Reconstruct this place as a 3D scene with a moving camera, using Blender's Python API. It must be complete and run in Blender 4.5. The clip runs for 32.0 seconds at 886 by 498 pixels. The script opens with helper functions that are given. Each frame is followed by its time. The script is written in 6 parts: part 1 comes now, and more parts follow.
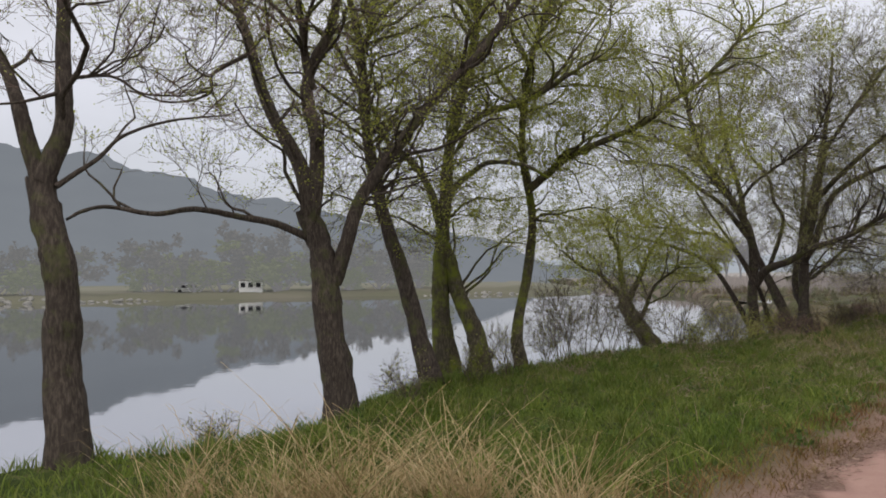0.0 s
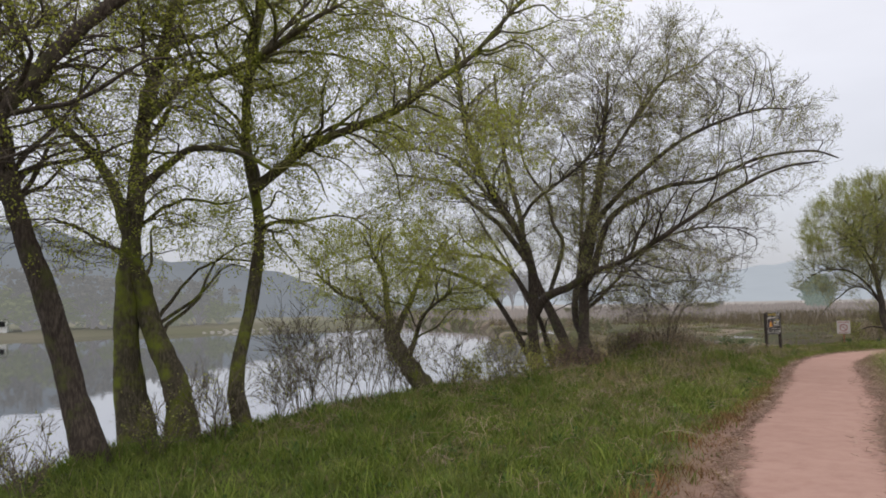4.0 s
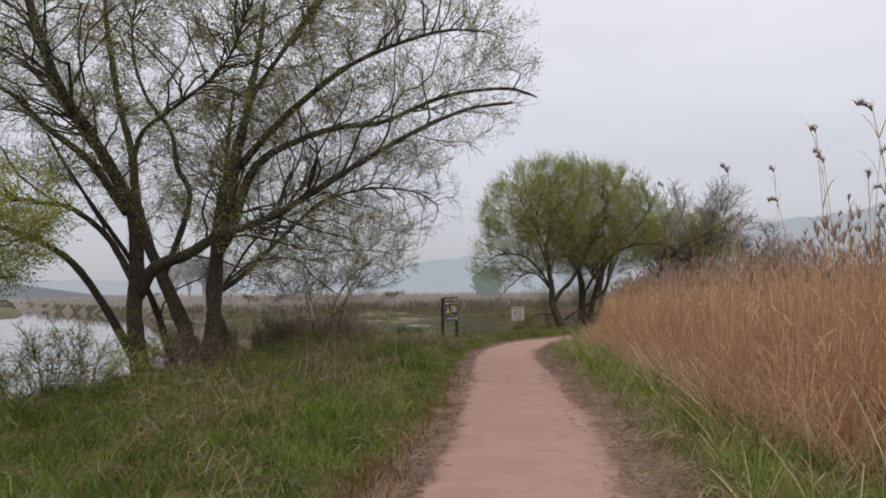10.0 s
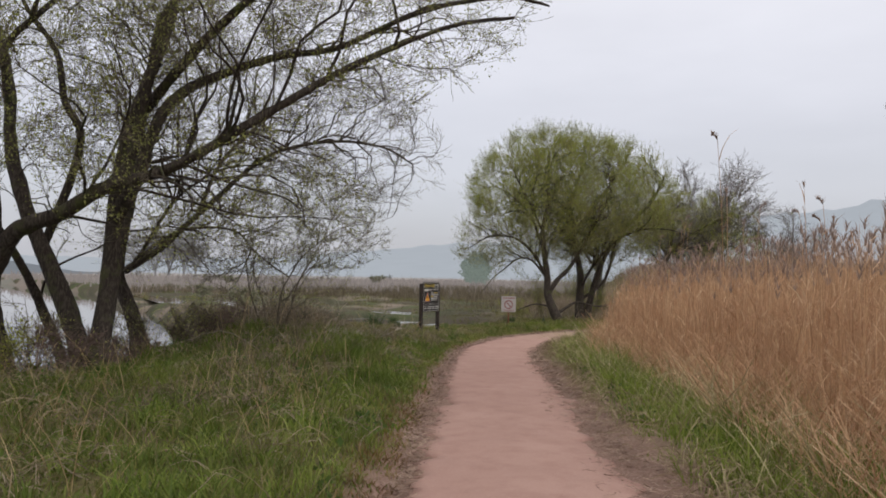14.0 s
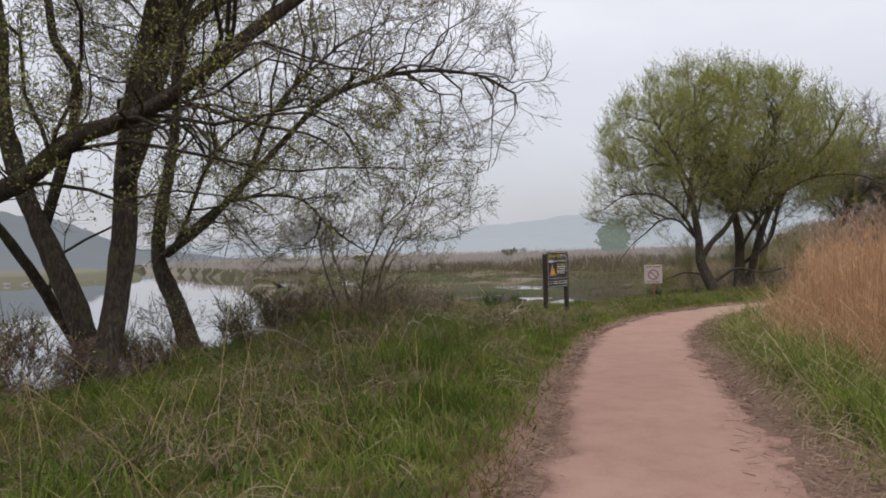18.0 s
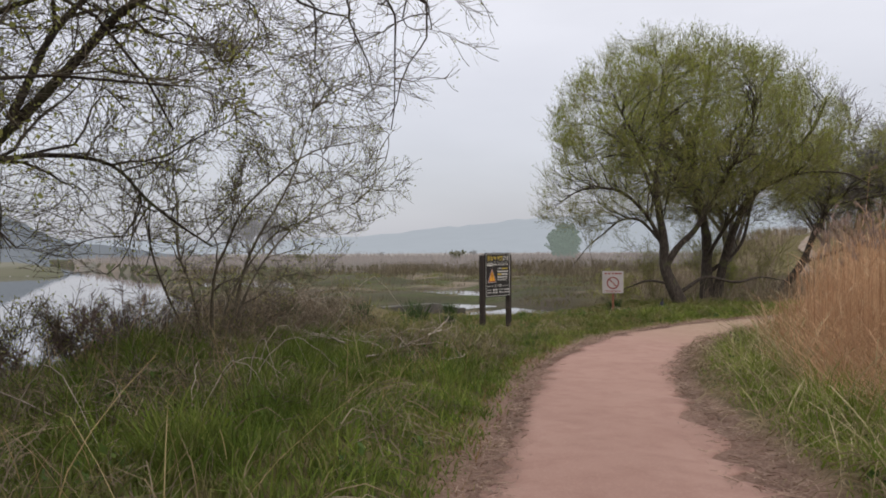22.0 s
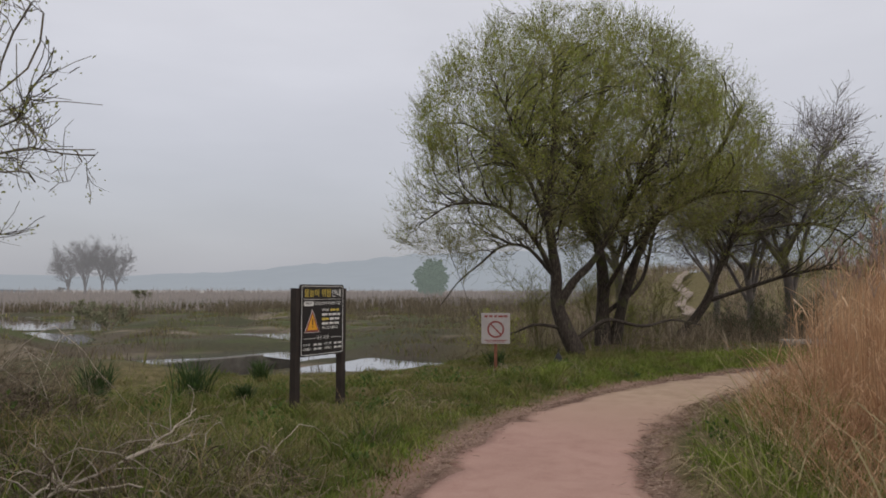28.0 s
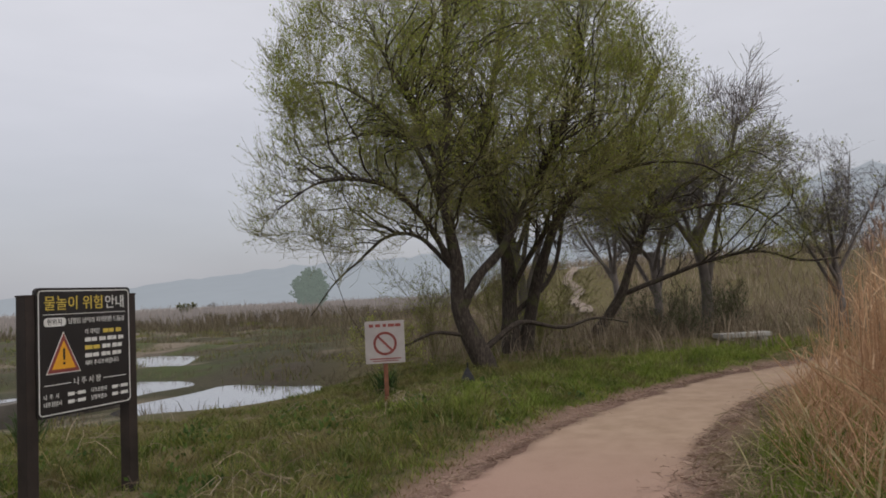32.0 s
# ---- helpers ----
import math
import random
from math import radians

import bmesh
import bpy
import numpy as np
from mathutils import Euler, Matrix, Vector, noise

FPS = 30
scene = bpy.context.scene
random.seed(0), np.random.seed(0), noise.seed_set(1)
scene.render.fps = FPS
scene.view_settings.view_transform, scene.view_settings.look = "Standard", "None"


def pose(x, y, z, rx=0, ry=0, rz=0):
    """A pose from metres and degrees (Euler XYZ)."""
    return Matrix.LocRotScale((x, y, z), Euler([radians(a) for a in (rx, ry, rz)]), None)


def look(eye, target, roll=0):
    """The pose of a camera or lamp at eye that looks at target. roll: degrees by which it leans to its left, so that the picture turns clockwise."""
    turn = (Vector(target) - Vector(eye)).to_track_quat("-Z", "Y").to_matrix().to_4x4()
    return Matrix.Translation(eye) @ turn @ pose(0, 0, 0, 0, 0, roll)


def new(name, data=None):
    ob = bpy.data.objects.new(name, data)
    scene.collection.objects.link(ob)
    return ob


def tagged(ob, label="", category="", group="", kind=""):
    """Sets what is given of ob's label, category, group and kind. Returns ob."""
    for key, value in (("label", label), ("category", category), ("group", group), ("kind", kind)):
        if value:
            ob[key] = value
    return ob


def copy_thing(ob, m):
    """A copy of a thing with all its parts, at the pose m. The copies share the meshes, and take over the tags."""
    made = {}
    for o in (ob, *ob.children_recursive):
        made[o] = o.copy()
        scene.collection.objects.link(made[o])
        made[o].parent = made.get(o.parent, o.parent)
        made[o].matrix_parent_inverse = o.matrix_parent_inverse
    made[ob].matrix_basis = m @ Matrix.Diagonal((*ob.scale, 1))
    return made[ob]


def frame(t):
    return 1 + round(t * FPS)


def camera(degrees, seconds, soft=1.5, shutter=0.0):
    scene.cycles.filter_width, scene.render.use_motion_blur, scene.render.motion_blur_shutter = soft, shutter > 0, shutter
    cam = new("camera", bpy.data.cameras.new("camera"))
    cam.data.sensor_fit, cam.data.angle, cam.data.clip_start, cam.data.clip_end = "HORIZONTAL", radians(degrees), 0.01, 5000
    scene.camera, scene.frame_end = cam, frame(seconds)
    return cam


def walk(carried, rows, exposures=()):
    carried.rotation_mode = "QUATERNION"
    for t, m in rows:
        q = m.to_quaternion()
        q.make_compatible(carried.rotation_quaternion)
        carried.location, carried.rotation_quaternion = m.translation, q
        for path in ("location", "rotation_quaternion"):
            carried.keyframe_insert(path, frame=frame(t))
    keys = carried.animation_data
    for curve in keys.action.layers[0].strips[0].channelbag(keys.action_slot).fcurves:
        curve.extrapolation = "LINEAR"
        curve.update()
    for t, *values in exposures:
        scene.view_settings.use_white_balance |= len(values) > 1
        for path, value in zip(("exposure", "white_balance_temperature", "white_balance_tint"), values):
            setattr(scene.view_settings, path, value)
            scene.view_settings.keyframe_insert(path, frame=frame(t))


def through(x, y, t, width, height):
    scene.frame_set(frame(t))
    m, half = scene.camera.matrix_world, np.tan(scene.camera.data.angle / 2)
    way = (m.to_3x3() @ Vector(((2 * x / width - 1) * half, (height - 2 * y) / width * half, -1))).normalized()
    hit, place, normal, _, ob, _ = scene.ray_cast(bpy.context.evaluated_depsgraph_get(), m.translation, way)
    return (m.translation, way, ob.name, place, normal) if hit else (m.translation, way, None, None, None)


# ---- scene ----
cam = camera(61.2, 32.0, soft=1.8)
METRES, EYE, TILT, LEAN, TURN = 33.5, 1.5, 0.0, 0.0, 0.0
ROWS = [
    (0.0, 0.0, 0.0, 0.0, 0.02, 1.86, 0.47),
    (0.5, 0.0038, 0.0139, -0.0012, -0.75, 1.79, 0.47),
    (1.0, 0.0102, 0.0284, -0.0028, -1.31, 1.93, 0.81),
    (1.5, 0.0159, 0.0434, -0.0032, -1.09, 1.92, 0.88),
    (2.0, 0.0221, 0.0566, -0.003, -2.28, 2.02, 0.81),
    (2.5, 0.0269, 0.072, -0.003, -6.75, 2.32, 1.31),
    (3.0, 0.0341, 0.0842, -0.0038, -9.88, 3.71, 1.32),
    (3.5, 0.0411, 0.0978, -0.0055, -14.72, 3.76, 1.58),
    (4.0, 0.0496, 0.1105, -0.0053, -15.33, 4.31, 1.09),
    (4.5, 0.0585, 0.1236, -0.0067, -21.49, 4.3, 1.63),
    (6.5, 0.0909, 0.1761, -0.0144, -31.82, 1.31, -0.32),
    (7.0, 0.1, 0.1881, -0.0152, -32.73, 0.15, -0.21),
    (7.5, 0.1102, 0.2001, -0.0152, -32.56, 0.29, -0.53),
    (8.0, 0.1217, 0.2126, -0.0151, -32.84, 0.9, -0.55),
    (8.5, 0.1335, 0.2244, -0.0145, -34.09, 2.36, -0.16),
    (9.0, 0.1443, 0.2372, -0.0142, -36.78, 3.35, 0.35),
    (9.5, 0.1549, 0.2487, -0.0151, -37.66, 3.39, 0.4),
    (10.0, 0.1675, 0.2617, -0.0155, -38.67, 3.23, 0.37),
    (10.5, 0.1792, 0.2734, -0.0157, -38.74, 2.58, 0.52),
    (11.0, 0.1897, 0.2854, -0.0153, -39.88, 2.42, 0.53),
    (11.5, 0.2008, 0.2959, -0.0148, -40.09, 2.44, 0.59),
    (12.0, 0.2124, 0.3084, -0.0154, -39.97, 2.44, 0.65),
    (12.5, 0.2225, 0.3193, -0.0156, -39.99, 2.86, 0.58),
    (13.0, 0.2331, 0.3315, -0.0162, -39.79, 2.64, 0.16),
    (13.5, 0.2442, 0.3432, -0.0165, -39.49, 2.47, -0.67),
    (14.0, 0.255, 0.3558, -0.0167, -39.52, 2.16, -1.14),
    (14.5, 0.2644, 0.3674, -0.0174, -36.8, 0.66, -0.96),
    (15.0, 0.2739, 0.3801, -0.0178, -31.7, -0.52, -0.77),
    (15.5, 0.2852, 0.3917, -0.0172, -27.75, -0.6, -0.11),
    (17.5, 0.3266, 0.4321, -0.0188, -28.4, -0.0, 1.27),
    (18.0, 0.3371, 0.4433, -0.0188, -29.14, 0.17, 1.51),
    (18.5, 0.347, 0.4552, -0.0191, -30.7, 0.56, 1.78),
    (19.0, 0.3573, 0.4666, -0.0192, -31.1, 1.01, 1.44),
    (19.5, 0.3681, 0.4791, -0.0189, -30.91, 1.31, 0.74),
    (20.0, 0.3791, 0.4911, -0.0188, -30.7, 1.27, 0.44),
    (20.5, 0.3898, 0.5051, -0.0195, -30.95, 1.35, 0.66),
    (21.0, 0.4003, 0.5164, -0.0197, -30.96, 1.14, 0.61),
    (21.5, 0.4102, 0.5292, -0.0202, -31.75, 1.0, 0.63),
    (22.0, 0.4214, 0.5415, -0.0211, -32.86, 0.24, 0.29),
    (22.5, 0.4315, 0.5543, -0.022, -33.72, -1.0, -0.29),
    (23.0, 0.4413, 0.5649, -0.0217, -33.61, -0.8, -0.69),
    (23.5, 0.4513, 0.5766, -0.022, -33.71, -0.82, -1.13),
    (24.0, 0.4628, 0.5874, -0.0223, -34.0, 0.21, -1.15),
    (24.5, 0.4739, 0.5988, -0.0225, -33.97, 0.75, -0.75),
    (25.0, 0.4852, 0.6096, -0.0227, -34.24, 1.17, 0.3),
    (25.5, 0.4956, 0.6207, -0.0228, -36.45, 1.76, 0.11),
    (26.0, 0.5055, 0.6321, -0.0235, -38.01, 2.09, 0.23),
    (26.5, 0.5153, 0.6428, -0.0236, -39.49, 2.21, -0.08),
    (28.5, 0.5561, 0.69, -0.024, -43.6, 3.35, 0.02),
    (29.0, 0.5657, 0.702, -0.0246, -44.03, 3.5, 0.19),
    (29.5, 0.5759, 0.7123, -0.0251, -44.29, 3.59, 0.84),
    (30.0, 0.5869, 0.7237, -0.0253, -45.49, 3.44, 1.39),
    (30.5, 0.5979, 0.7334, -0.0257, -46.68, 3.47, 2.05),
    (31.0, 0.609, 0.7436, -0.0263, -48.42, 3.35, 2.13),
    (31.5, 0.6212, 0.7528, -0.0269, -48.79, 3.64, 2.5),
    (32.0, 0.633, 0.7616, -0.0274, -51.86, 3.49, 2.65),
]
walk(cam, [(t, pose(0, 0, EYE, TILT, LEAN, TURN) @ pose(METRES * x, METRES * y, METRES * z, 90 + pitch, roll, yaw)) for t, x, y, z, yaw, pitch, roll in ROWS], exposures=[(0, 0.02), (1, 0.12), (2, 0.18), (3, 0.12), (4, 0.16), (7, 0.16), (8, 0.1), (9, -0.1), (10, 0.0), (13, 0.05), (15, 0.06), (19, 0.13), (21, 0.06), (23, 0.1), (26, -0.16), (29, -0.28), (32, -0.25)])

# world, sun and large lights
SUN_UP, SUN_TURN = radians(48), radians(200)
world = bpy.data.worlds.new("overcast")
scene.world = world
world.use_nodes = True
wn, wl = world.node_tree.nodes, world.node_tree.links
wn.clear()
w_out = wn.new("ShaderNodeOutputWorld")
w_sky = wn.new("ShaderNodeTexSky")
w_sky.sky_type, w_sky.sun_disc, w_sky.sun_elevation, w_sky.sun_rotation = "NISHITA", False, SUN_UP, SUN_TURN
w_sky.air_density, w_sky.dust_density = 1.0, 4.0
w_clear = wn.new("ShaderNodeBackground")
w_clear.inputs["Strength"].default_value = 0.03
wl.new(w_sky.outputs[0], w_clear.inputs["Color"])
# the cloud deck: paler at the horizon's haze, brighter overhead, with faint soft folds
w_co = wn.new("ShaderNodeTexCoord")
w_sep = wn.new("ShaderNodeSeparateXYZ")
wl.new(w_co.outputs["Generated"], w_sep.inputs[0])
w_ramp = wn.new("ShaderNodeValToRGB")
w_ramp.color_ramp.elements[0].position, w_ramp.color_ramp.elements[0].color = 0.0, (0.47, 0.475, 0.515, 1)
w_ramp.color_ramp.elements[1].position, w_ramp.color_ramp.elements[1].color = 1.0, (1.3, 1.27, 1.26, 1)
for w_at, w_c in ((0.07, (0.5, 0.503, 0.545, 1)), (0.2, (0.63, 0.622, 0.665, 1)), (0.42, (0.8, 0.785, 0.82, 1))):
    w_ramp.color_ramp.elements.new(w_at).color = w_c
wl.new(w_sep.outputs["Z"], w_ramp.inputs[0])
w_map = wn.new("ShaderNodeMapping")
w_map.inputs["Scale"].default_value = (1.6, 1.6, 6.0)
wl.new(w_co.outputs["Generated"], w_map.inputs[0])
w_noise = wn.new("ShaderNodeTexNoise")
w_noise.inputs["Scale"].default_value, w_noise.inputs["Detail"].default_value = 1.7, 5.0
wl.new(w_map.outputs[0], w_noise.inputs["Vector"])
w_fold = wn.new("ShaderNodeMapRange")
w_fold.inputs["From Min"].default_value, w_fold.inputs["From Max"].default_value = 0.3, 0.7
w_fold.inputs["To Min"].default_value, w_fold.inputs["To Max"].default_value = 0.94, 1.06
wl.new(w_noise.outputs[0], w_fold.inputs["Value"])
w_cloud = wn.new("ShaderNodeBackground")
wl.new(w_ramp.outputs[0], w_cloud.inputs["Color"])
wl.new(w_fold.outputs[0], w_cloud.inputs["Strength"])
w_add = wn.new("ShaderNodeAddShader")
wl.new(w_clear.outputs[0], w_add.inputs[0])
wl.new(w_cloud.outputs[0], w_add.inputs[1])
wl.new(w_add.outputs[0], w_out.inputs["Surface"])
sun = new("sun", bpy.data.lights.new("sun", "SUN"))
sun.data.energy, sun.data.angle, sun.data.color = 0.6, radians(25), (1.0, 0.96, 0.9)
sun.matrix_world = look((0, 0, 60), Vector((0, 0, 60)) - Vector((math.sin(SUN_TURN) * math.cos(SUN_UP), math.cos(SUN_TURN) * math.cos(SUN_UP), math.sin(SUN_UP))))

# ---- materials ----


class Nodes:
    """A material's node tree with short words for what is used most."""

    def __init__(self, name):
        self.mat = bpy.data.materials.new(name)
        self.mat.use_nodes = True
        self.tree = self.mat.node_tree
        self.bsdf = self.tree.nodes["Principled BSDF"]
        self.out = self.tree.nodes["Material Output"]
        self.co = self.tree.nodes.new("ShaderNodeTexCoord").outputs["Object"]

    def add(self, kind, **values):
        node = self.tree.nodes.new(kind)
        for key, value in values.items():
            node.inputs[key.replace("_", " ")].default_value = value
        return node

    def link(self, a, b):
        self.tree.links.new(a, b)

    def noise(self, scale, detail=4.0, rough=0.55, stretch=None, world=False):
        co = self.co
        if world:
            co = self.add("ShaderNodeNewGeometry").outputs["Position"]
        if stretch:
            m = self.add("ShaderNodeMapping", Scale=stretch)
            self.link(co, m.inputs[0])
            co = m.outputs[0]
        n = self.add("ShaderNodeTexNoise", Scale=scale, Detail=detail, Roughness=rough)
        self.link(co, n.inputs["Vector"])
        return n.outputs[0]

    def span(self, value, a, b, lo=0.0, hi=1.0):
        m = self.add("ShaderNodeMapRange", From_Min=a, From_Max=b, To_Min=lo, To_Max=hi)
        self.link(value, m.inputs["Value"])
        return m.outputs[0]

    def mix(self, factor, a, b):
        m = self.tree.nodes.new("ShaderNodeMix")
        m.data_type = "RGBA"
        for slot, value in ((0, factor), (6, a), (7, b)):
            if isinstance(value, tuple):
                m.inputs[slot].default_value = (*value, 1.0)
            elif isinstance(value, float):
                m.inputs[slot].default_value = value
            else:
                self.link(value, m.inputs[slot])
        return m.outputs[2]

    def ramp(self, value, *stops):
        r = self.tree.nodes.new("ShaderNodeValToRGB")
        e = r.color_ramp.elements
        e[0].position, e[0].color = stops[0][0], (*stops[0][1], 1)
        e[1].position, e[1].color = stops[-1][0], (*stops[-1][1], 1)
        for at, c in stops[1:-1]:
            e.new(at).color = (*c, 1)
        self.link(value, r.inputs[0])
        return r.outputs[0]

    def island(self):
        return self.add("ShaderNodeNewGeometry").outputs["Random Per Island"]

    def each(self):
        return self.tree.nodes.new("ShaderNodeObjectInfo").outputs["Random"]

    def finish(self, color, rough=0.8, bump=None, strength=0.3, distance=0.02, metal=0.0, specular=0.3):
        if isinstance(color, tuple):
            self.bsdf.inputs["Base Color"].default_value = (*color, 1)
        else:
            self.link(color, self.bsdf.inputs["Base Color"])
        if isinstance(rough, float):
            self.bsdf.inputs["Roughness"].default_value = rough
        else:
            self.link(rough, self.bsdf.inputs["Roughness"])
        self.bsdf.inputs["Metallic"].default_value = metal
        self.bsdf.inputs["Specular IOR Level"].default_value = specular
        if bump is not None:
            b = self.add("ShaderNodeBump", Strength=strength, Distance=distance)
            self.link(bump, b.inputs["Height"])
            self.link(b.outputs[0], self.bsdf.inputs["Normal"])
        return self.mat

    def through_light(self, amount=0.35):
        """Lets thin leaves pass light."""
        t = self.tree.nodes.new("ShaderNodeBsdfTranslucent")
        src = self.bsdf.inputs["Base Color"]
        if src.links:
            self.link(src.links[0].from_socket, t.inputs["Color"])
        else:
            t.inputs["Color"].default_value = src.default_value
        m = self.tree.nodes.new("ShaderNodeMixShader")
        m.inputs[0].default_value = amount
        self.link(self.bsdf.outputs[0], m.inputs[1])
        self.link(t.outputs[0], m.inputs[2])
        self.link(m.outputs[0], self.out.inputs["Surface"])
        return self.mat


def plain(name, color, rough=0.7, var=0.25, scale=6.0, bump=0.2, metal=0.0, each=False):
    n = Nodes(name)
    fine = n.noise(scale * 6, 5.0)
    wide = n.noise(scale, 4.0)
    dark = tuple(c * (1 - var) for c in color)
    light = tuple(min(1.0, c * (1 + var)) for c in color)
    col = n.mix(n.span(wide, 0.35, 0.65), dark, light)
    col = n.mix(n.span(fine, 0.3, 0.7, 0.0, 0.35), col, dark)
    if each:
        col = n.mix(n.span(n.each(), 0, 1, 0, 0.5), col, light)
    return n.finish(col, n.span(wide, 0.2, 0.8, rough - 0.1, min(1.0, rough + 0.1)), fine, bump, 0.01, metal)


def blade_material(name, *stops, through=0.3, rough=0.65, dry=None, dry_most=0.7):
    """Grass, reeds and leaves: each blade takes a shade of its own, patches differ widely."""
    n = Nodes(name)
    col = n.ramp(n.island(), *stops)
    patch = n.noise(0.55, 3.0, world=True)
    col = n.mix(n.span(patch, 0.35, 0.7, 0.0, 0.45), col, stops[-1][1])
    lump = n.noise(1.5, 3.0, 0.6, world=True)
    col = n.mix(n.span(lump, 0.42, 0.6, 0.0, 0.55), col, stops[0][1])
    if dry:
        worn = n.noise(2.4, 4.0, 0.6, world=True)
        col = n.mix(n.span(worn, 0.47, 0.64, 0.0, dry_most), col, dry)
    n.finish(col, rough, specular=0.25)
    return n.through_light(through)


def bark_material(name, dark, light, moss, moss_amount):
    n = Nodes(name)
    furrow = n.noise(30, 6.0, 0.7, stretch=(1, 1, 0.24))
    plate = n.noise(5, 4.0, 0.6, stretch=(1, 1, 0.4))
    grain = n.noise(90, 3.0)
    col = n.ramp(n.span(furrow, 0.3, 0.7), (0.0, tuple(c * 0.45 for c in dark)), (0.45, dark), (1.0, light))
    col = n.mix(n.span(plate, 0.4, 0.7, 0, 0.5), col, dark)
    m = n.span(n.noise(2.3, 5.0, 0.65), 0.62 - 0.2 * moss_amount, 0.78 - 0.2 * moss_amount)
    col = n.mix(m, col, moss)
    b = n.add("ShaderNodeMath")
    b.operation = "MULTIPLY_ADD"
    n.link(furrow, b.inputs[0])
    b.inputs[1].default_value = 1.0
    n.link(n.span(grain, 0, 1, 0, 0.25), b.inputs[2])
    return n.finish(col, 0.92, b.outputs[0], 0.7, 0.025, specular=0.1)


BARK = bark_material("bark_furrowed", (0.066, 0.053, 0.044), (0.16, 0.131, 0.107), (0.1, 0.108, 0.04), 0.36)
BARK_MOSS = bark_material("bark_mossy", (0.072, 0.062, 0.042), (0.17, 0.148, 0.108), (0.15, 0.17, 0.03), 0.75)
BARK_DARK = bark_material("bark_dark", (0.056, 0.046, 0.039), (0.145, 0.12, 0.1), (0.095, 0.102, 0.042), 0.4)
TWIG = plain("twig_brown", (0.13, 0.108, 0.076), 0.9, 0.35, 3.0)
TWIG_RED = plain("twig_reddish", (0.17, 0.12, 0.1), 0.9, 0.35, 3.0)
TWIG_GREY = plain("twig_grey", (0.17, 0.15, 0.14), 0.9, 0.3, 3.0)
TWIG_OLIVE = plain("twig_olive", (0.21, 0.195, 0.082), 0.9, 0.3, 3.0)
LEAF_SPRING = blade_material("leaf_spring", (0.0, (0.25, 0.28, 0.036)), (0.5, (0.37, 0.4, 0.055)), (1.0, (0.48, 0.5, 0.1)), through=0.55)
LEAF_WILLOW = blade_material("leaf_willow", (0.0, (0.19, 0.245, 0.034)), (0.5, (0.31, 0.36, 0.054)), (1.0, (0.42, 0.44, 0.085)), through=0.5)
GRASS_FRESH = blade_material("grass_fresh", (0.0, (0.09, 0.14, 0.02)), (0.4, (0.18, 0.25, 0.036)), (0.8, (0.27, 0.34, 0.06)), (1.0, (0.36, 0.36, 0.12)), through=0.45)
SEDGE = blade_material("sedge_dull", (0.0, (0.07, 0.058, 0.035)), (0.5, (0.13, 0.105, 0.068)), (1.0, (0.24, 0.195, 0.135)), through=0.15)
LEAF_BUD = blade_material("leaf_bud", (0.0, (0.2, 0.21, 0.055)), (0.5, (0.31, 0.325, 0.085)), (1.0, (0.42, 0.42, 0.14)), through=0.5)
LEAF_GREY = blade_material("leaf_far", (0.0, (0.16, 0.17, 0.1)), (0.5, (0.2, 0.2, 0.12)), (1.0, (0.25, 0.24, 0.16)), through=0.3)
LEAF_DEEP = blade_material("leaf_deep", (0.0, (0.03, 0.055, 0.018)), (0.5, (0.05, 0.085, 0.025)), (1.0, (0.08, 0.12, 0.035)), through=0.3)
GRASS = blade_material("grass_green", (0.0, (0.055, 0.095, 0.014)), (0.4, (0.115, 0.18, 0.026)), (0.8, (0.2, 0.275, 0.042)), (1.0, (0.24, 0.27, 0.06)), dry=(0.2, 0.18, 0.07), dry_most=0.4, through=0.4)
GRASS_OLIVE = blade_material("grass_olive", (0.0, (0.06, 0.092, 0.016)), (0.45, (0.13, 0.175, 0.03)), (0.8, (0.21, 0.23, 0.05)), (1.0, (0.29, 0.24, 0.11)), dry=(0.25, 0.19, 0.1), dry_most=0.65, through=0.4)
RUSSET = blade_material("grass_russet", (0.0, (0.1, 0.05, 0.022)), (0.5, (0.22, 0.11, 0.048)), (0.85, (0.3, 0.175, 0.08)), (1.0, (0.17, 0.17, 0.04)), through=0.25)
WEED = blade_material("weed_leaf", (0.0, (0.04, 0.075, 0.02)), (0.5, (0.085, 0.14, 0.03)), (1.0, (0.15, 0.21, 0.05)), through=0.35)
PALE_LEAF = blade_material("reed_leaf_pale", (0.0, (0.24, 0.2, 0.1)), (0.5, (0.36, 0.31, 0.16)), (1.0, (0.5, 0.44, 0.26)), through=0.3)
STRAW = blade_material("straw", (0.0, (0.16, 0.12, 0.07)), (0.5, (0.26, 0.2, 0.12)), (1.0, (0.4, 0.32, 0.21)), through=0.15)
STRAW_GOLD = blade_material("straw_golden", (0.0, (0.26, 0.18, 0.08)), (0.5, (0.42, 0.31, 0.16)), (1.0, (0.55, 0.43, 0.25)), through=0.25)
LITTER = blade_material("litter_brown", (0.0, (0.14, 0.085, 0.062)), (0.5, (0.25, 0.165, 0.125)), (1.0, (0.42, 0.31, 0.235)), through=0.1)
REED = blade_material("reed_dry", (0.0, (0.32, 0.175, 0.1)), (0.35, (0.5, 0.305, 0.175)), (0.8, (0.7, 0.48, 0.3)), (1.0, (0.6, 0.39, 0.225)), through=0.4)
REED_LEAF = blade_material("reed_leaf_dry", (0.0, (0.4, 0.215, 0.12)), (0.5, (0.6, 0.385, 0.225)), (1.0, (0.8, 0.6, 0.4)), through=0.4)
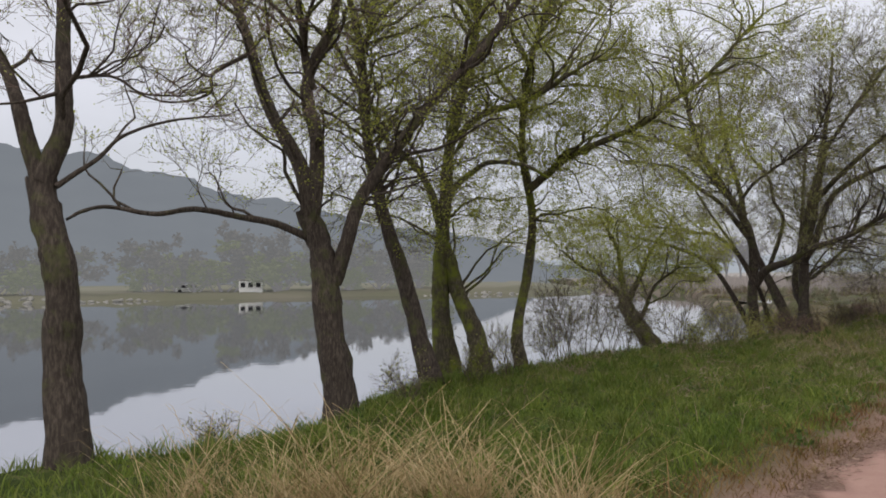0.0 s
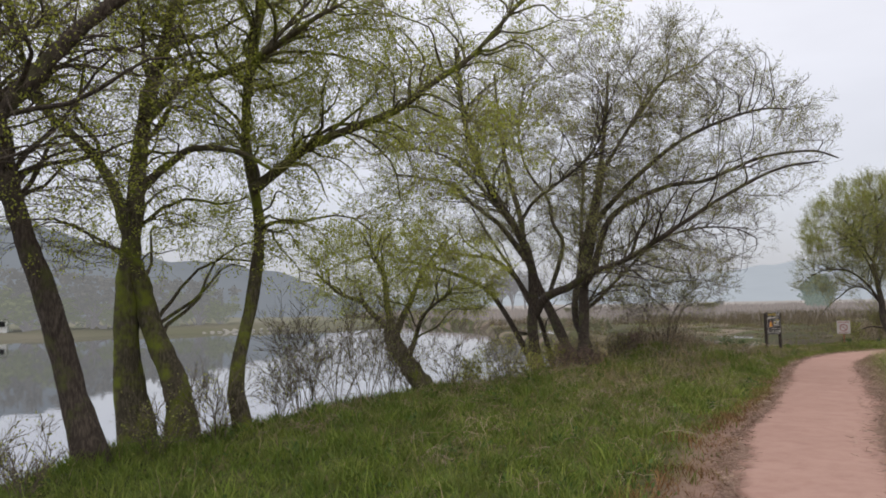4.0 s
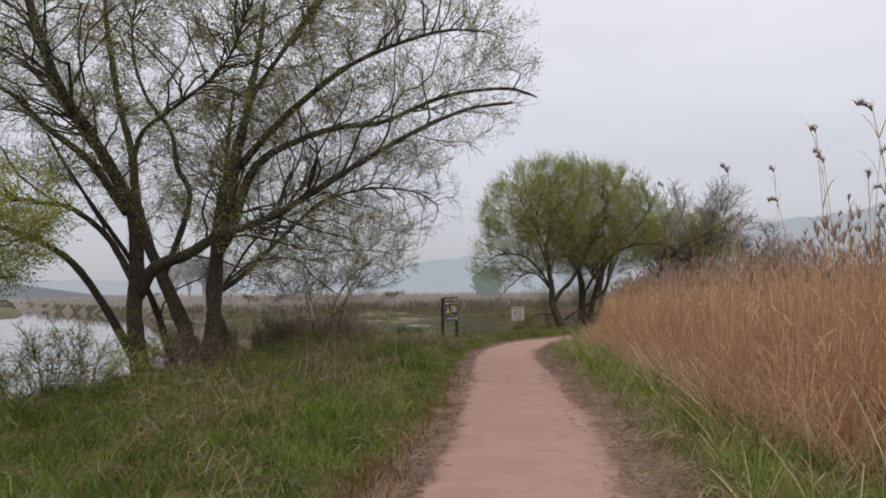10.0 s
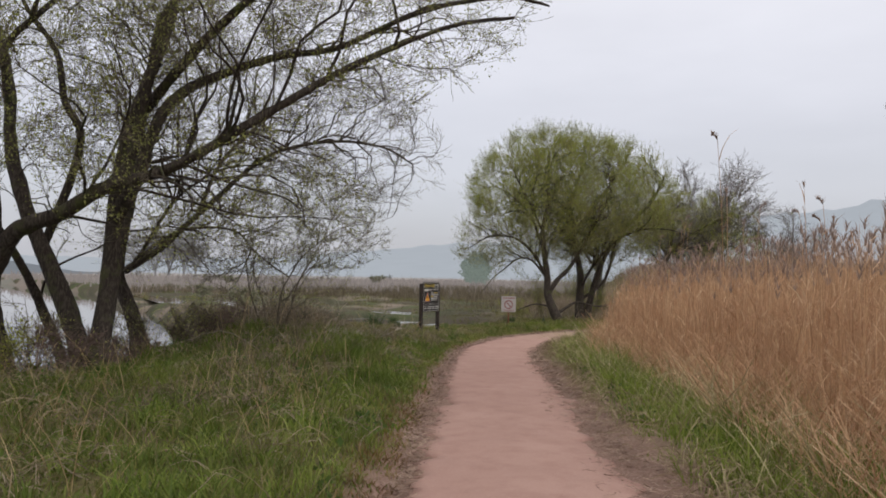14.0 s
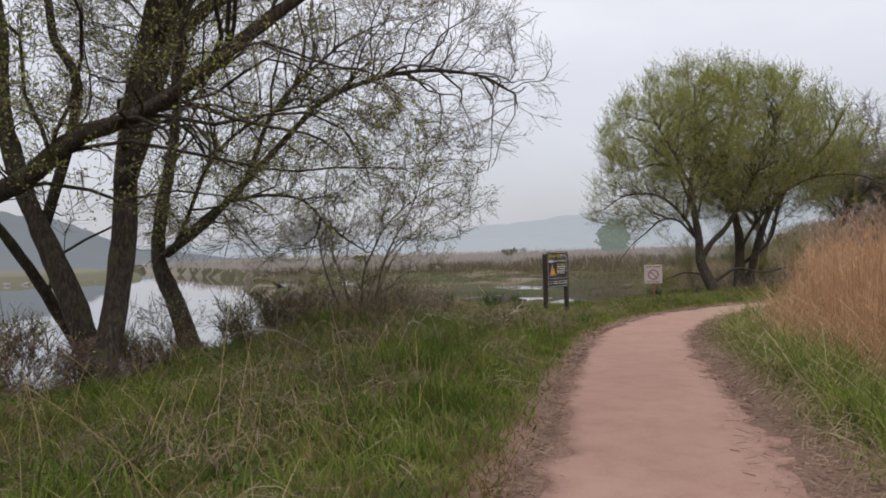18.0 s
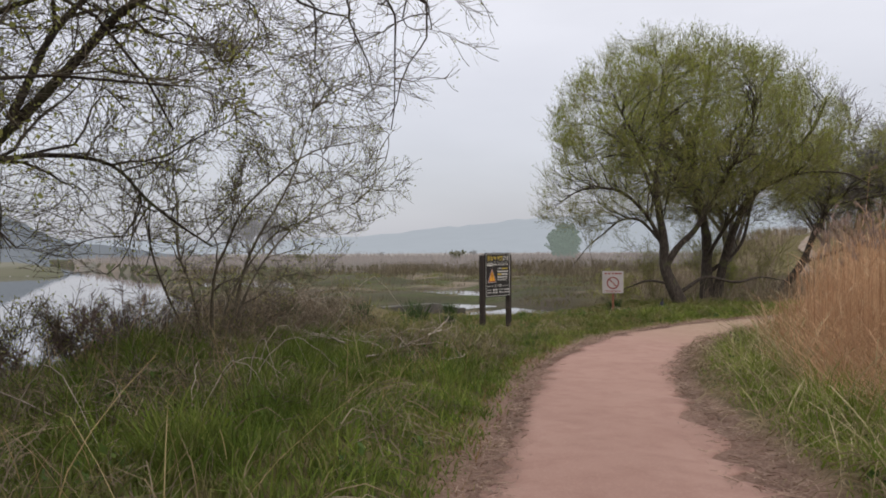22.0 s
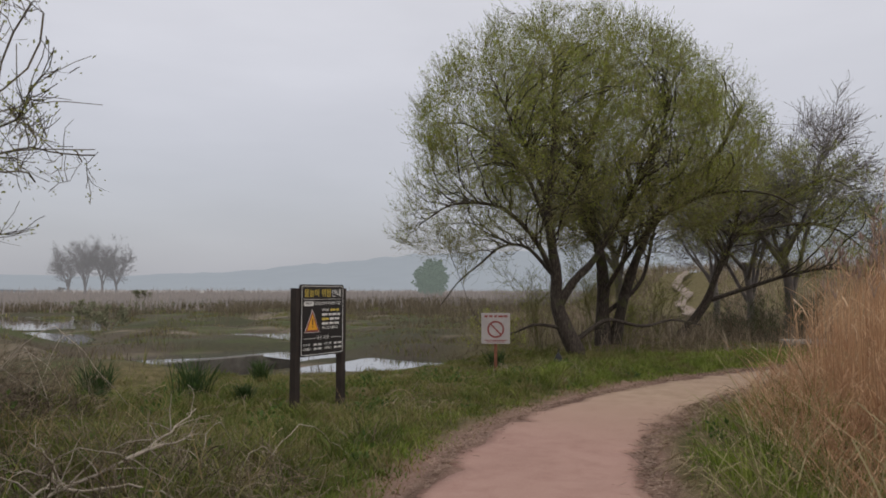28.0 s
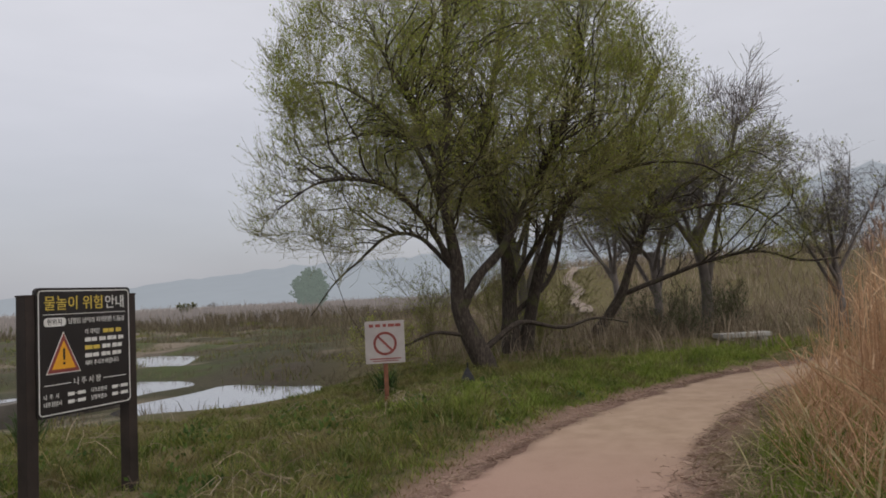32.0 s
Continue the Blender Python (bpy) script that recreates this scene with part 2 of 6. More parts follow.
PLUME = blade_material("reed_plume", (0.0, (0.2, 0.14, 0.115)), (0.5, (0.32, 0.235, 0.19)), (1.0, (0.44, 0.34, 0.28)), through=0.35)
BRUSH = blade_material("brush_dry", (0.0, (0.15, 0.115, 0.08)), (0.5, (0.25, 0.2, 0.14)), (1.0, (0.39, 0.32, 0.235)), through=0.15)


def ground_material():
    n = Nodes("ground_cover")
    att = n.tree.nodes.new("ShaderNodeAttribute")
    att.attribute_name = "cover"
    sep = n.tree.nodes.new("ShaderNodeSeparateColor")
    n.link(att.outputs["Color"], sep.inputs[0])
    litter, dry, marsh = sep.outputs[0], sep.outputs[1], sep.outputs[2]
    fine, mid, wide = n.noise(38, 5.0), n.noise(5.5, 5.0), n.noise(0.6, 5.0)
    green = n.mix(n.span(mid, 0.35, 0.65), (0.032, 0.045, 0.012), (0.06, 0.082, 0.02))
    green = n.mix(n.span(wide, 0.45, 0.7, 0, 0.6), green, (0.1, 0.095, 0.03))
    brown = n.mix(n.span(mid, 0.35, 0.65), (0.085, 0.075, 0.032), (0.15, 0.122, 0.065))
    soil = n.mix(n.span(fine, 0.35, 0.65), (0.16, 0.1, 0.078), (0.28, 0.185, 0.15))
    reed = n.mix(n.span(n.noise(0.12, 5.0), 0.38, 0.62), (0.1, 0.082, 0.06), (0.06, 0.064, 0.034))
    reed = n.mix(n.span(mid, 0.4, 0.7, 0, 0.6), reed, (0.05, 0.044, 0.035))
    reed = n.mix(n.span(n.noise(0.3, 4.0, stretch=(0.5, 1.3, 1)), 0.52, 0.62, 0, 0.8), reed, (0.22, 0.18, 0.14))
    reed = n.mix(n.span(n.noise(0.22, 4.0, 0.6, stretch=(1, 1.7, 1)), 0.5, 0.6, 0, 0.75), reed, (0.07, 0.088, 0.032))
    d = n.add("ShaderNodeMath")
    d.operation = "MULTIPLY_ADD"
    n.link(n.span(mid, 0.3, 0.7, -0.35, 0.35), d.inputs[0])
    d.inputs[1].default_value = 1.0
    n.link(dry, d.inputs[2])
    col = n.mix(n.span(d.outputs[0], 0.25, 0.75), green, brown)
    col = n.mix(litter, col, soil)
    col = n.mix(marsh, col, reed)
    return n.finish(col, 0.95, fine, 0.6, 0.03, specular=0.1)


def path_material():
    n = Nodes("path_pink_sand")
    grit, fine, mid, wide = n.noise(260, 3.0), n.noise(45, 5.0), n.noise(4.0, 5.0), n.noise(0.9, 4.0)
    col = n.mix(n.span(wide, 0.3, 0.7), (0.325, 0.202, 0.168), (0.375, 0.24, 0.2))
    col = n.mix(n.span(mid, 0.45, 0.72, 0, 0.65), col, (0.27, 0.158, 0.132))
    col = n.mix(n.span(n.noise(1.6, 5.0, 0.65), 0.52, 0.68, 0, 0.4), col, (0.29, 0.18, 0.15))
    col = n.mix(n.span(fine, 0.5, 0.8, 0, 0.5), col, (0.42, 0.285, 0.24))
    col = n.mix(n.span(grit, 0.58, 0.75, 0, 0.5), col, (0.22, 0.125, 0.1))
    far = n.add("ShaderNodeSeparateXYZ")
    n.link(n.co, far.inputs[0])
    worn = n.span(far.outputs["X"], 24.6, 28.5)
    col = n.mix(worn, col, n.mix(n.span(mid, 0.35, 0.65), (0.3, 0.215, 0.155), (0.37, 0.27, 0.2)))
    return n.finish(col, 0.96, fine, 0.35, 0.012, specular=0.1)


def water_material(name, rippled, deep):
    n = Nodes(name)
    m = n.noise(1.1, 3.0, 0.5, stretch=(0.55, 1.6, 1))
    f = n.noise(5.0, 2.0, 0.5, stretch=(0.6, 1.5, 1))
    b = n.add("ShaderNodeMath")
    b.operation = "ADD"
    n.link(m, b.inputs[0])
    n.link(n.span(f, 0, 1, 0, 0.25), b.inputs[1])
    n.bsdf.inputs["IOR"].default_value = 1.33
    mat = n.finish(deep, 0.02, b.outputs[0], rippled, 0.05, metal=0.92, specular=0.8)
    return mat


GROUND, PATHWAY = ground_material(), path_material()
RIVER = water_material("river_water", 0.022, (0.385, 0.395, 0.43))
POND = water_material("pond_water", 0.03, (0.52, 0.52, 0.54))
CONCRETE = plain("concrete_weathered", (0.12, 0.11, 0.098), 0.9, 0.35, 2.2, 0.5)
STONE = plain("bank_stone", (0.3, 0.29, 0.27), 0.9, 0.35, 1.2, 0.5, each=True)
WOOD_DARK = plain("dark_painted_post", (0.035, 0.026, 0.022), 0.7, 0.3, 5.0, 0.3)
BOARD = plain("dark_sign_board", (0.022, 0.019, 0.018), 0.5, 0.2, 5.0, 0.08)
YELLOW = plain("yellow_lettering", (0.62, 0.47, 0.09), 0.6, 0.1, 8.0, 0.05)
AMBER = plain("amber_warning", (0.75, 0.36, 0.03), 0.55, 0.1, 8.0, 0.05)
RED_EDGE = plain("red_border", (0.24, 0.062, 0.055), 0.6, 0.12, 8.0, 0.05)
WHITE = plain("white_lettering", (0.68, 0.67, 0.64), 0.6, 0.06, 8.0, 0.05)
BOARD_WHITE = plain("white_enamel_board", (0.38, 0.35, 0.34), 0.5, 0.1, 4.0, 0.05)
RUST = plain("rusted_post", (0.2, 0.085, 0.05), 0.8, 0.4, 9.0, 0.4)
DARK = plain("near_black", (0.015, 0.015, 0.018), 0.6, 0.2, 6.0, 0.1)
WALL_WHITE = plain("hut_plaster", (0.8, 0.8, 0.78), 0.85, 0.06, 1.0, 0.1)
ROOF = plain("hut_roof", (0.3, 0.28, 0.27), 0.8, 0.2, 1.0, 0.2)
TRACK = plain("pale_track_dirt", (0.25, 0.2, 0.16), 0.95, 0.12, 0.8, 0.2)
BRANCH_PALE = plain("bleached_branch", (0.36, 0.31, 0.25), 0.85, 0.25, 6.0, 0.3)


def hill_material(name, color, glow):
    """Far slopes in thick mist: the lit air before them is put in as emission."""
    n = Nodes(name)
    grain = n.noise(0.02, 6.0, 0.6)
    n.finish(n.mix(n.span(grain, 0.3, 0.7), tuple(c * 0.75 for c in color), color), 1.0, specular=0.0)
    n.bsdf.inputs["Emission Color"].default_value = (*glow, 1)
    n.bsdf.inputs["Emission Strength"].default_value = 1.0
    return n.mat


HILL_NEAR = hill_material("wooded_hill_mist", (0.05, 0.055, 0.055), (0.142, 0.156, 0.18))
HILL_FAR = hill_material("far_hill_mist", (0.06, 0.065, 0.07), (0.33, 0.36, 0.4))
# far trees and twigs: haze painted on as an even emission
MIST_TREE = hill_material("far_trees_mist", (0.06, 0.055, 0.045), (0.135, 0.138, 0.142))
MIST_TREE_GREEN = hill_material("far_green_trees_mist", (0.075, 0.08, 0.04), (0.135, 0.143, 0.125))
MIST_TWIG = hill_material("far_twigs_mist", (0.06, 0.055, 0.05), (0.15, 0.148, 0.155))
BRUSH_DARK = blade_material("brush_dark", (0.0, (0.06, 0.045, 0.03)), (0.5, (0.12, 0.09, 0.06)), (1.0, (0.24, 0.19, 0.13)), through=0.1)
# stones, bush and reed belt far off: haze put into the material as emission
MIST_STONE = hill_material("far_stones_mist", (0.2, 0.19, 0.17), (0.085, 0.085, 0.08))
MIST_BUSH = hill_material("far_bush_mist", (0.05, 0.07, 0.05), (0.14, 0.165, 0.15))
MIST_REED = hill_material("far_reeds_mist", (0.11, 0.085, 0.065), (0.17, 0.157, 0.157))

# ---- mesh helpers ----


def mesh_of(name, verts, quads=None, tris=None, smooth=False):
    """A mesh from numpy arrays of vertices, quads and triangles."""
    quads = np.zeros((0, 4), int) if quads is None else np.asarray(quads, int)
    tris = np.zeros((0, 3), int) if tris is None else np.asarray(tris, int)
    me = bpy.data.meshes.new(name)
    me.vertices.add(len(verts))
    me.vertices.foreach_set("co", np.asarray(verts, np.float32).ravel())
    me.loops.add(quads.size + tris.size)
    me.loops.foreach_set("vertex_index", np.concatenate((quads.ravel(), tris.ravel())).astype(np.int32))
    starts = np.concatenate((np.arange(len(quads)) * 4, quads.size + np.arange(len(tris)) * 3))
    me.polygons.add(len(starts))
    me.polygons.foreach_set("loop_start", starts.astype(np.int32))
    me.update(calc_edges=True)
    if smooth:
        me.polygons.foreach_set("use_smooth", np.ones(len(starts), bool))
    return me


def put(name, me, mat, parent=None, label="", **tags):
    me.materials.append(mat)
    ob = new(name, me)
    if parent is not None:
        ob.parent = parent
    return tagged(ob, label, **tags)


def part(name, bm, mat, parent, label=""):
    """Links a bmesh as one mesh object under a thing or part."""
    me = bpy.data.meshes.new(name)
    bm.to_mesh(me)
    bm.free()
    return put(name, me, mat, parent, label)


def thing(name, place, label, category, group="", turn=0.0):
    ob = new(name)
    ob.empty_display_size = 0.2
    ob.matrix_world = pose(*place, 0, 0, turn)
    return tagged(ob, label, category, group)


def box(size, at=(0, 0, 0), bevel=0.01):
    bm = bmesh.new()
    bmesh.ops.create_cube(bm, size=1)
    bmesh.ops.scale(bm, vec=size, verts=bm.verts)
    if bevel:
        bmesh.ops.bevel(bm, geom=bm.edges[:], offset=bevel, segments=2, affect="EDGES", profile=0.6)
    bmesh.ops.translate(bm, vec=at, verts=bm.verts)
    return bm


def curve_through(points, n):
    """n points on a smooth curve through the given ones."""
    p = np.array(points, float)
    p = np.vstack((2 * p[0] - p[1], p, 2 * p[-1] - p[-2]))
    u = np.linspace(0, len(p) - 3 - 1e-6, n)
    i, f = u.astype(int), (u % 1)[:, None]
    a, b, c, d = p[i], p[i + 1], p[i + 2], p[i + 3]
    return 0.5 * (2 * b + (c - a) * f + (2 * a - 5 * b + 4 * c - d) * f**2 + (3 * b - a - 3 * c + d) * f**3)


def unit(v):
    return v / np.maximum(np.linalg.norm(v, axis=-1, keepdims=True), 1e-9)


def tubes(P, R, k):
    """Closed tubes round N strands of n points: vertices and quads."""
    N, n, _ = P.shape
    tan = unit(np.gradient(P, axis=1))
    mean = unit(tan.mean(axis=1))
    ref = np.eye(3)[np.argmin(np.abs(mean), axis=1)][:, None, :]
    side = unit(np.cross(tan, ref))
    up = np.cross(side, tan)
    ang = np.arange(k) * 2 * np.pi / k
    ring = side[:, :, None, :] * np.cos(ang)[:, None] + up[:, :, None, :] * np.sin(ang)[:, None]
    V = (P[:, :, None, :] + R[:, :, None, None] * ring).reshape(-1, 3)
    s, j, a = np.meshgrid(np.arange(N), np.arange(n - 1), np.arange(k), indexing="ij")
    base, b = (s * n + j) * k, (a + 1) % k
    Q = np.stack((base + a, base + b, base + k + b, base + k + a), -1).reshape(-1, 4)
    return V, Q


def strips(rng, P, R):
    """Flat ribbons for hair-thin twigs: one quad a step."""
    N, n, _ = P.shape
    tan = unit(np.gradient(P, axis=1))
    side = unit(np.cross(tan, rng.normal(size=(N, 1, 3)))) * R[:, :, None]
    V = np.stack((P - side, P + side), 2).reshape(-1, 3)
    s, j = np.meshgrid(np.arange(N), np.arange(n - 1), indexing="ij")
    o = ((s * n + j) * 2).ravel()
    return V, np.stack((o, o + 1, o + 3, o + 2), 1)


def sprout(rng, P, R, count, length, angle, lift=0.0, wiggle=0.2, n=6, rmax=0.05, low=0.2, tip=0.25):
    """count new shoots from the strands P: they leave at an angle, then bend up (lift > 0) or hang."""
    N, m, _ = P.shape
    seg = np.linalg.norm(np.diff(P, axis=1), axis=-1).sum(axis=1)
    i = rng.choice(N, count, p=seg / seg.sum())
    u = rng.uniform(low, 1.0, count) * (m - 1.001)
    j, f = u.astype(int), (u % 1)[:, None]
    p = P[i, j] * (1 - f) + P[i, j + 1] * f
    r = R[i, j] * (1 - f[:, 0]) + R[i, j + 1] * f[:, 0]
    t = unit(P[i, j + 1] - P[i, j])
    side = unit(np.cross(t, rng.normal(size=(count, 3))))
    a = np.radians(rng.uniform(*angle, count))[:, None]
    d = unit(np.cos(a) * t + np.sin(a) * side)
    L = rng.uniform(*length, count)[:, None] * (1.15 - 0.5 * (u / (m - 1))[:, None])
    out = [p]
    for _ in range(n - 1):
        d = unit(d + wiggle * rng.normal(size=(count, 3)) + np.array((0, 0, lift)))
        p = p + d * L / (n - 1)
        out.append(p)
    r0 = np.minimum(r * 0.7, rmax)[:, None]
    return np.stack(out, 1), r0 * np.linspace(1, tip, n)


def leaf_cloud(rng, P, count, size, hang=0.0, slim=0.28, spread=0.04):
    """Small pointed leaves along the strands P."""
    N, m, _ = P.shape
    i, u = rng.integers(0, N, count), rng.uniform(0.25, 1.0, count) * (m - 1.001)
    j, f = u.astype(int), (u % 1)[:, None]
    p = P[i, j] * (1 - f) + P[i, j + 1] * f + rng.normal(size=(count, 3)) * spread
    t = unit(unit(P[i, j + 1] - P[i, j]) + 0.7 * rng.normal(size=(count, 3)) + np.array((0, 0, hang)))
    s = unit(np.cross(t, rng.normal(size=(count, 3))))
    L = rng.uniform(*size, count)[:, None]
    V = np.stack((p, p + t * L * 0.5 + s * L * slim, p + t * L, p + t * L * 0.5 - s * L * slim), 1).reshape(-1, 3)
    return V, np.arange(count * 4).reshape(-1, 4)


def blades(rng, base, height, width, lean, n=3, bend=1.6):
    """Grass or reed blades: narrow strips that taper and bow over."""
    count = len(base)
    h = height[:, None]
    az = rng.uniform(0, 2 * np.pi, count)
    out = np.stack((np.cos(az), np.sin(az), np.zeros(count)), 1)
    face = rng.uniform(0, 2 * np.pi, count)
    w = np.stack((np.cos(face), np.sin(face), np.zeros(count)), 1) * width[:, None]
    rows = []
    for k in range(n):
        f = k / n
        c = base + np.array((0, 0, 1.0)) * h * f + out * h * lean[:, None] * f**bend
        rows += [c - w * (1 - 0.6 * f), c + w * (1 - 0.6 * f)]
    rows.append(base + np.array((0, 0, 1.0)) * h * (1 - 0.25 * lean[:, None]) + out * h * lean[:, None])
    V = np.stack(rows, 1)
    m = V.shape[1]
    o = (np.arange(count) * m)[:, None]
    Q = np.concatenate([o + np.array((2 * k, 2 * k + 1, 2 * k + 3, 2 * k + 2)) for k in range(n - 1)]) if n > 1 else None
    T = o + np.array((m - 3, m - 2, m - 1))
    return V.reshape(-1, 3), Q, T


def polyline(points):
    return np.array(points, float)


def beside(line, x, y):
    """Signed distance (left positive) from a polyline, and how far along it."""
    best, sign, along = np.full(x.shape, 1e9), np.ones(x.shape), np.zeros(x.shape)
    s0 = 0.0
    for (ax, ay), (bx, by) in zip(line[:-1], line[1:]):
        dx, dy = bx - ax, by - ay
        L = math.hypot(dx, dy)
        f = np.clip(((x - ax) * dx + (y - ay) * dy) / L**2, 0, 1)
        d = np.hypot(x - ax - f * dx, y - ay - f * dy)
        side = np.where(dx * (y - ay) - dy * (x - ax) >= 0, 1.0, -1.0)
        near = d < best
        best, sign, along = np.where(near, d, best), np.where(near, side, sign), np.where(near, s0 + f * L, along)
        s0 += L
    return best * sign, along


def ease(x, a, b):
    f = np.clip((x - a) / (b - a), 0, 1)
    return f * f * (3 - 2 * f)


def waves(x, y, size, seed=0):
    """Smooth bumps between about -1 and 1."""
    r = np.random.RandomState(seed)
    out = 0
    for k in range(6):
        a, p, q = r.uniform(0, 6.28), r.uniform(0, 6.28), r.uniform(0.7, 1.9) * 2 * math.pi / size
        out = out + np.sin((x * math.cos(a) + y * math.sin(a)) * q + p)
    return out / 3.2


# ---- the lie of the land ----
WALKED = polyline(curve_through([(-7, -7.6), (-2.7, -2.4), (0.12, 1.05), (2.57, 4.7), (4.2, 6.58), (6.83, 9.56), (9.3, 12.5), (12.1, 15.3), (16.0, 19.6), (19.3, 23.2), (21.4, 25.4), (23.08, 26.72), (25.15, 27.97), (27.08, 28.6), (29.15, 28.92), (31.45, 29.02), (34.5, 28.5), (38, 27), (46, 22)], 46))
BANK = polyline([(-40, -22), (-12, 0.4), (-7, 5.4), (-4.2, 8.4), (-2.4, 10.7), (-1.7, 12.4), (-0.7, 15.0), (0.4, 17.0), (2.2, 18.0), (5, 20.5), (7.5, 22.5), (10, 24.2), (12.5, 26.2), (14.4, 27.8), (16.2, 29.8), (18.2, 32.7), (20.5, 35.5), (22.6, 36.5), (24.8, 35.9), (27, 35.0), (28.7, 34.7), (30.5, 35.0), (33.5, 36.4), (37, 39.5), (48, 50), (75, 62), (200, 90)])
RIVER_Z, POND_Z = -2.0, -1.4
# pools in the marsh: centre, half sizes, depth
POOLS = [(26.6, 42.6, 2.4, 1.6, 0.75), (31.2, 38.9, 2.5, 1.7, 0.7), (30.0, 44.4, 2.8, 1.9, 0.75), (35.5, 52, 2.6, 3.4, 0.6), (30.5, 72, 4.5, 9, 0.65), (36, 62, 5, 2, 0.55), (42, 86, 11, 4.5, 0.6), (27.5, 55, 2.0, 5, 0.5)]
# low mounds under the brush
HEAPS = [(19.5, 32.2, 1.5, 0.45), (18.2, 30.4, 1.4, 0.42), (16.6, 28.2, 1.6, 0.36), (20.3, 28.4, 0.9, 0.16), (13.9, 22.4, 1.3, 0.12)]


def slope(x, y):
    """Height of the walked strip, which falls gently along the way."""
    s = 0.64 * x + 0.77 * y
    return np.interp(s, (-20, 0, 2, 4, 5.4, 7, 9.2, 13.5, 19.7, 24, 27.1, 33.2, 60), (0.1, 0, -0.1, -0.2, -0.36, -0.46, -0.48, -0.54, -0.64, -0.73, -0.79, -0.92, -0.95))


def half_width(s):
    return np.interp(s, (0, 8, 20, 30, 45, 50, 54, 70), (0.75, 0.72, 0.72, 0.86, 0.88, 0.8, 0.7, 0.6))


def height(x, y):
    x, y = np.asarray(x, float), np.asarray(y, float)
    d, s = beside(WALKED, x, y)
    b, _ = beside(BANK, x, y)
    z = slope(x, y)
    off = np.abs(d) - half_width(s)
    z = z + ease(off, 0.0, 1.2) * (0.05 + 0.055 * waves(x, y, 2.1, 3) + 0.05 * waves(x, y, 5.5, 4) + 0.045 * waves(x, y, 0.9, 7)) + 0.008 * waves(x, y, 1.3, 9)
    z = z + 0.22 * np.exp(-((x - 15.4) ** 2 + (y - 24.8) ** 2) / 7) - 0.18 * ease(d, 1.2, 4.5) * ease(-y, -20, -10)
    z = z + ease(-d, 2.5, 9) * 0.25
    # the levee far behind the reeds
    lev, _ = beside(polyline([(56, -60), (68, 20), (79, 62), (150, 95)]), x, y)
    z = z + 3.3 * np.exp(-((lev / 10) ** 2))
    # the lawn leans towards the river where the walk begins
    z = z - 0.2 * ease(b, -7.5, 0) * np.interp(x, (-3, 2, 8, 14), (1, 0.8, 0.4, 0)) - 0.14 * ease(b, -4, 0) * ease(x, 19, 23)
    z = z - 0.14 * np.exp(-((x - 24.1) ** 2 + (y - 31.4) ** 2) / 2.2)
    for hx, hy, hr, hz in HEAPS:
        z = z + hz * np.exp(-((x - hx) ** 2 + (y - hy) ** 2) / (hr * hr))
    wet = ease(b, -0.4, np.interp(x, (-2, 5, 18, 23), (2.7, 4.0, 4.2, 1.7)))
    bed = np.full(x.shape, -3.2)
    spit = 23.5 + 3.7 * ease(y, 45, 65) + 9.0 * ease(y, 65, 112)
    marsh = -1.14 + 0.14 * waves(x, y, 17, 11) + 0.1 * waves(x, y, 6, 12) + 0.32 * ease(y + 0.5 * x, 105, 140)
    marsh = marsh + 0.42 * np.exp(-(((x - spit) / 1.2) ** 2)) * (1 - ease(y, 52, 62))
    for px, py, rx, ry, deep in POOLS:
        marsh = marsh - deep * np.exp(-(((x - px) / rx) ** 2 + ((y - py) / ry) ** 2))
    land = ease(x + 0.5 * waves(x, y, 14, 13) - spit + 23.5, 20.6, 22.9)
    bed = bed * (1 - land) + marsh * land
    return z * (1 - wet) + bed * wet


def shore(x, y):
    """Height of the bank across the river."""
    x, y = np.asarray(x, float), np.asarray(y, float)
    return -2.6 + 1.35 * ease(y - 0.4 * x - 118 + 2.0 * waves(x, y, 30, 15), -1, 6) + 0.25 * waves(x, y, 9, 17)


def grid_axis(lo, hi, step, reach):
    mid = np.arange(lo, hi + step / 2, step)
    grow = step * 1.22 ** np.arange(1, 48)
    out = np.cumsum(grow)
    out = out[: np.searchsorted(out, reach) + 1]
    return np.concatenate((lo - out[::-1], mid, hi + out))


gx, gy = grid_axis(-9, 42, 0.25, 2600), grid_axis(-6, 64, 0.25, 2600)
GX, GY = np.meshgrid(gx, gy, indexing="ij")
GZ = height(GX, GY)
gi, gj = np.meshgrid(np.arange(len(gx) - 1), np.arange(len(gy) - 1), indexing="ij")
g0 = (gi * len(gy) + gj).ravel()
ground_mesh = mesh_of("ground", np.stack((GX, GY, GZ), -1).reshape(-1, 3), np.stack((g0, g0 + len(gy), g0 + len(gy) + 1, g0 + 1), 1), smooth=True)
gd, gs = beside(WALKED, GX, GY)
gb, _ = beside(BANK, GX, GY)
goff = np.abs(gd) - half_width(gs)
cover = np.ones((*GX.shape, 4))
cover[..., 0] = (1 - ease(goff, 0.2, np.where(gd > 0, np.interp(gs, (22, 30), (1.1, 0.7)), np.interp(gs, (34, 44), (1.1, 0.34))))) + 0.7 * ease(gb, 0.2, 1.5) * ease(-GZ, 1.3, 2.0) * (GX < 19)
cover[..., 1] = np.clip(0.15 + 0.5 * ease(gs, 20, 34) + 0.4 * ease(gd, 1, 5) * ease(gs, 18, 28) + 0.5 * ease(-gd, 1.6, 3.2), 0, 1)
cover[..., 2] = np.maximum(ease(gb, 0.6, 3.0) * ease(GX, 20, 25), ease(-gd, 8, 18))
layer = ground_mesh.color_attributes.new("cover", "FLOAT_COLOR", "POINT")
layer.data.foreach_set("color", np.clip(cover, 0, 1).astype(np.float32).ravel())
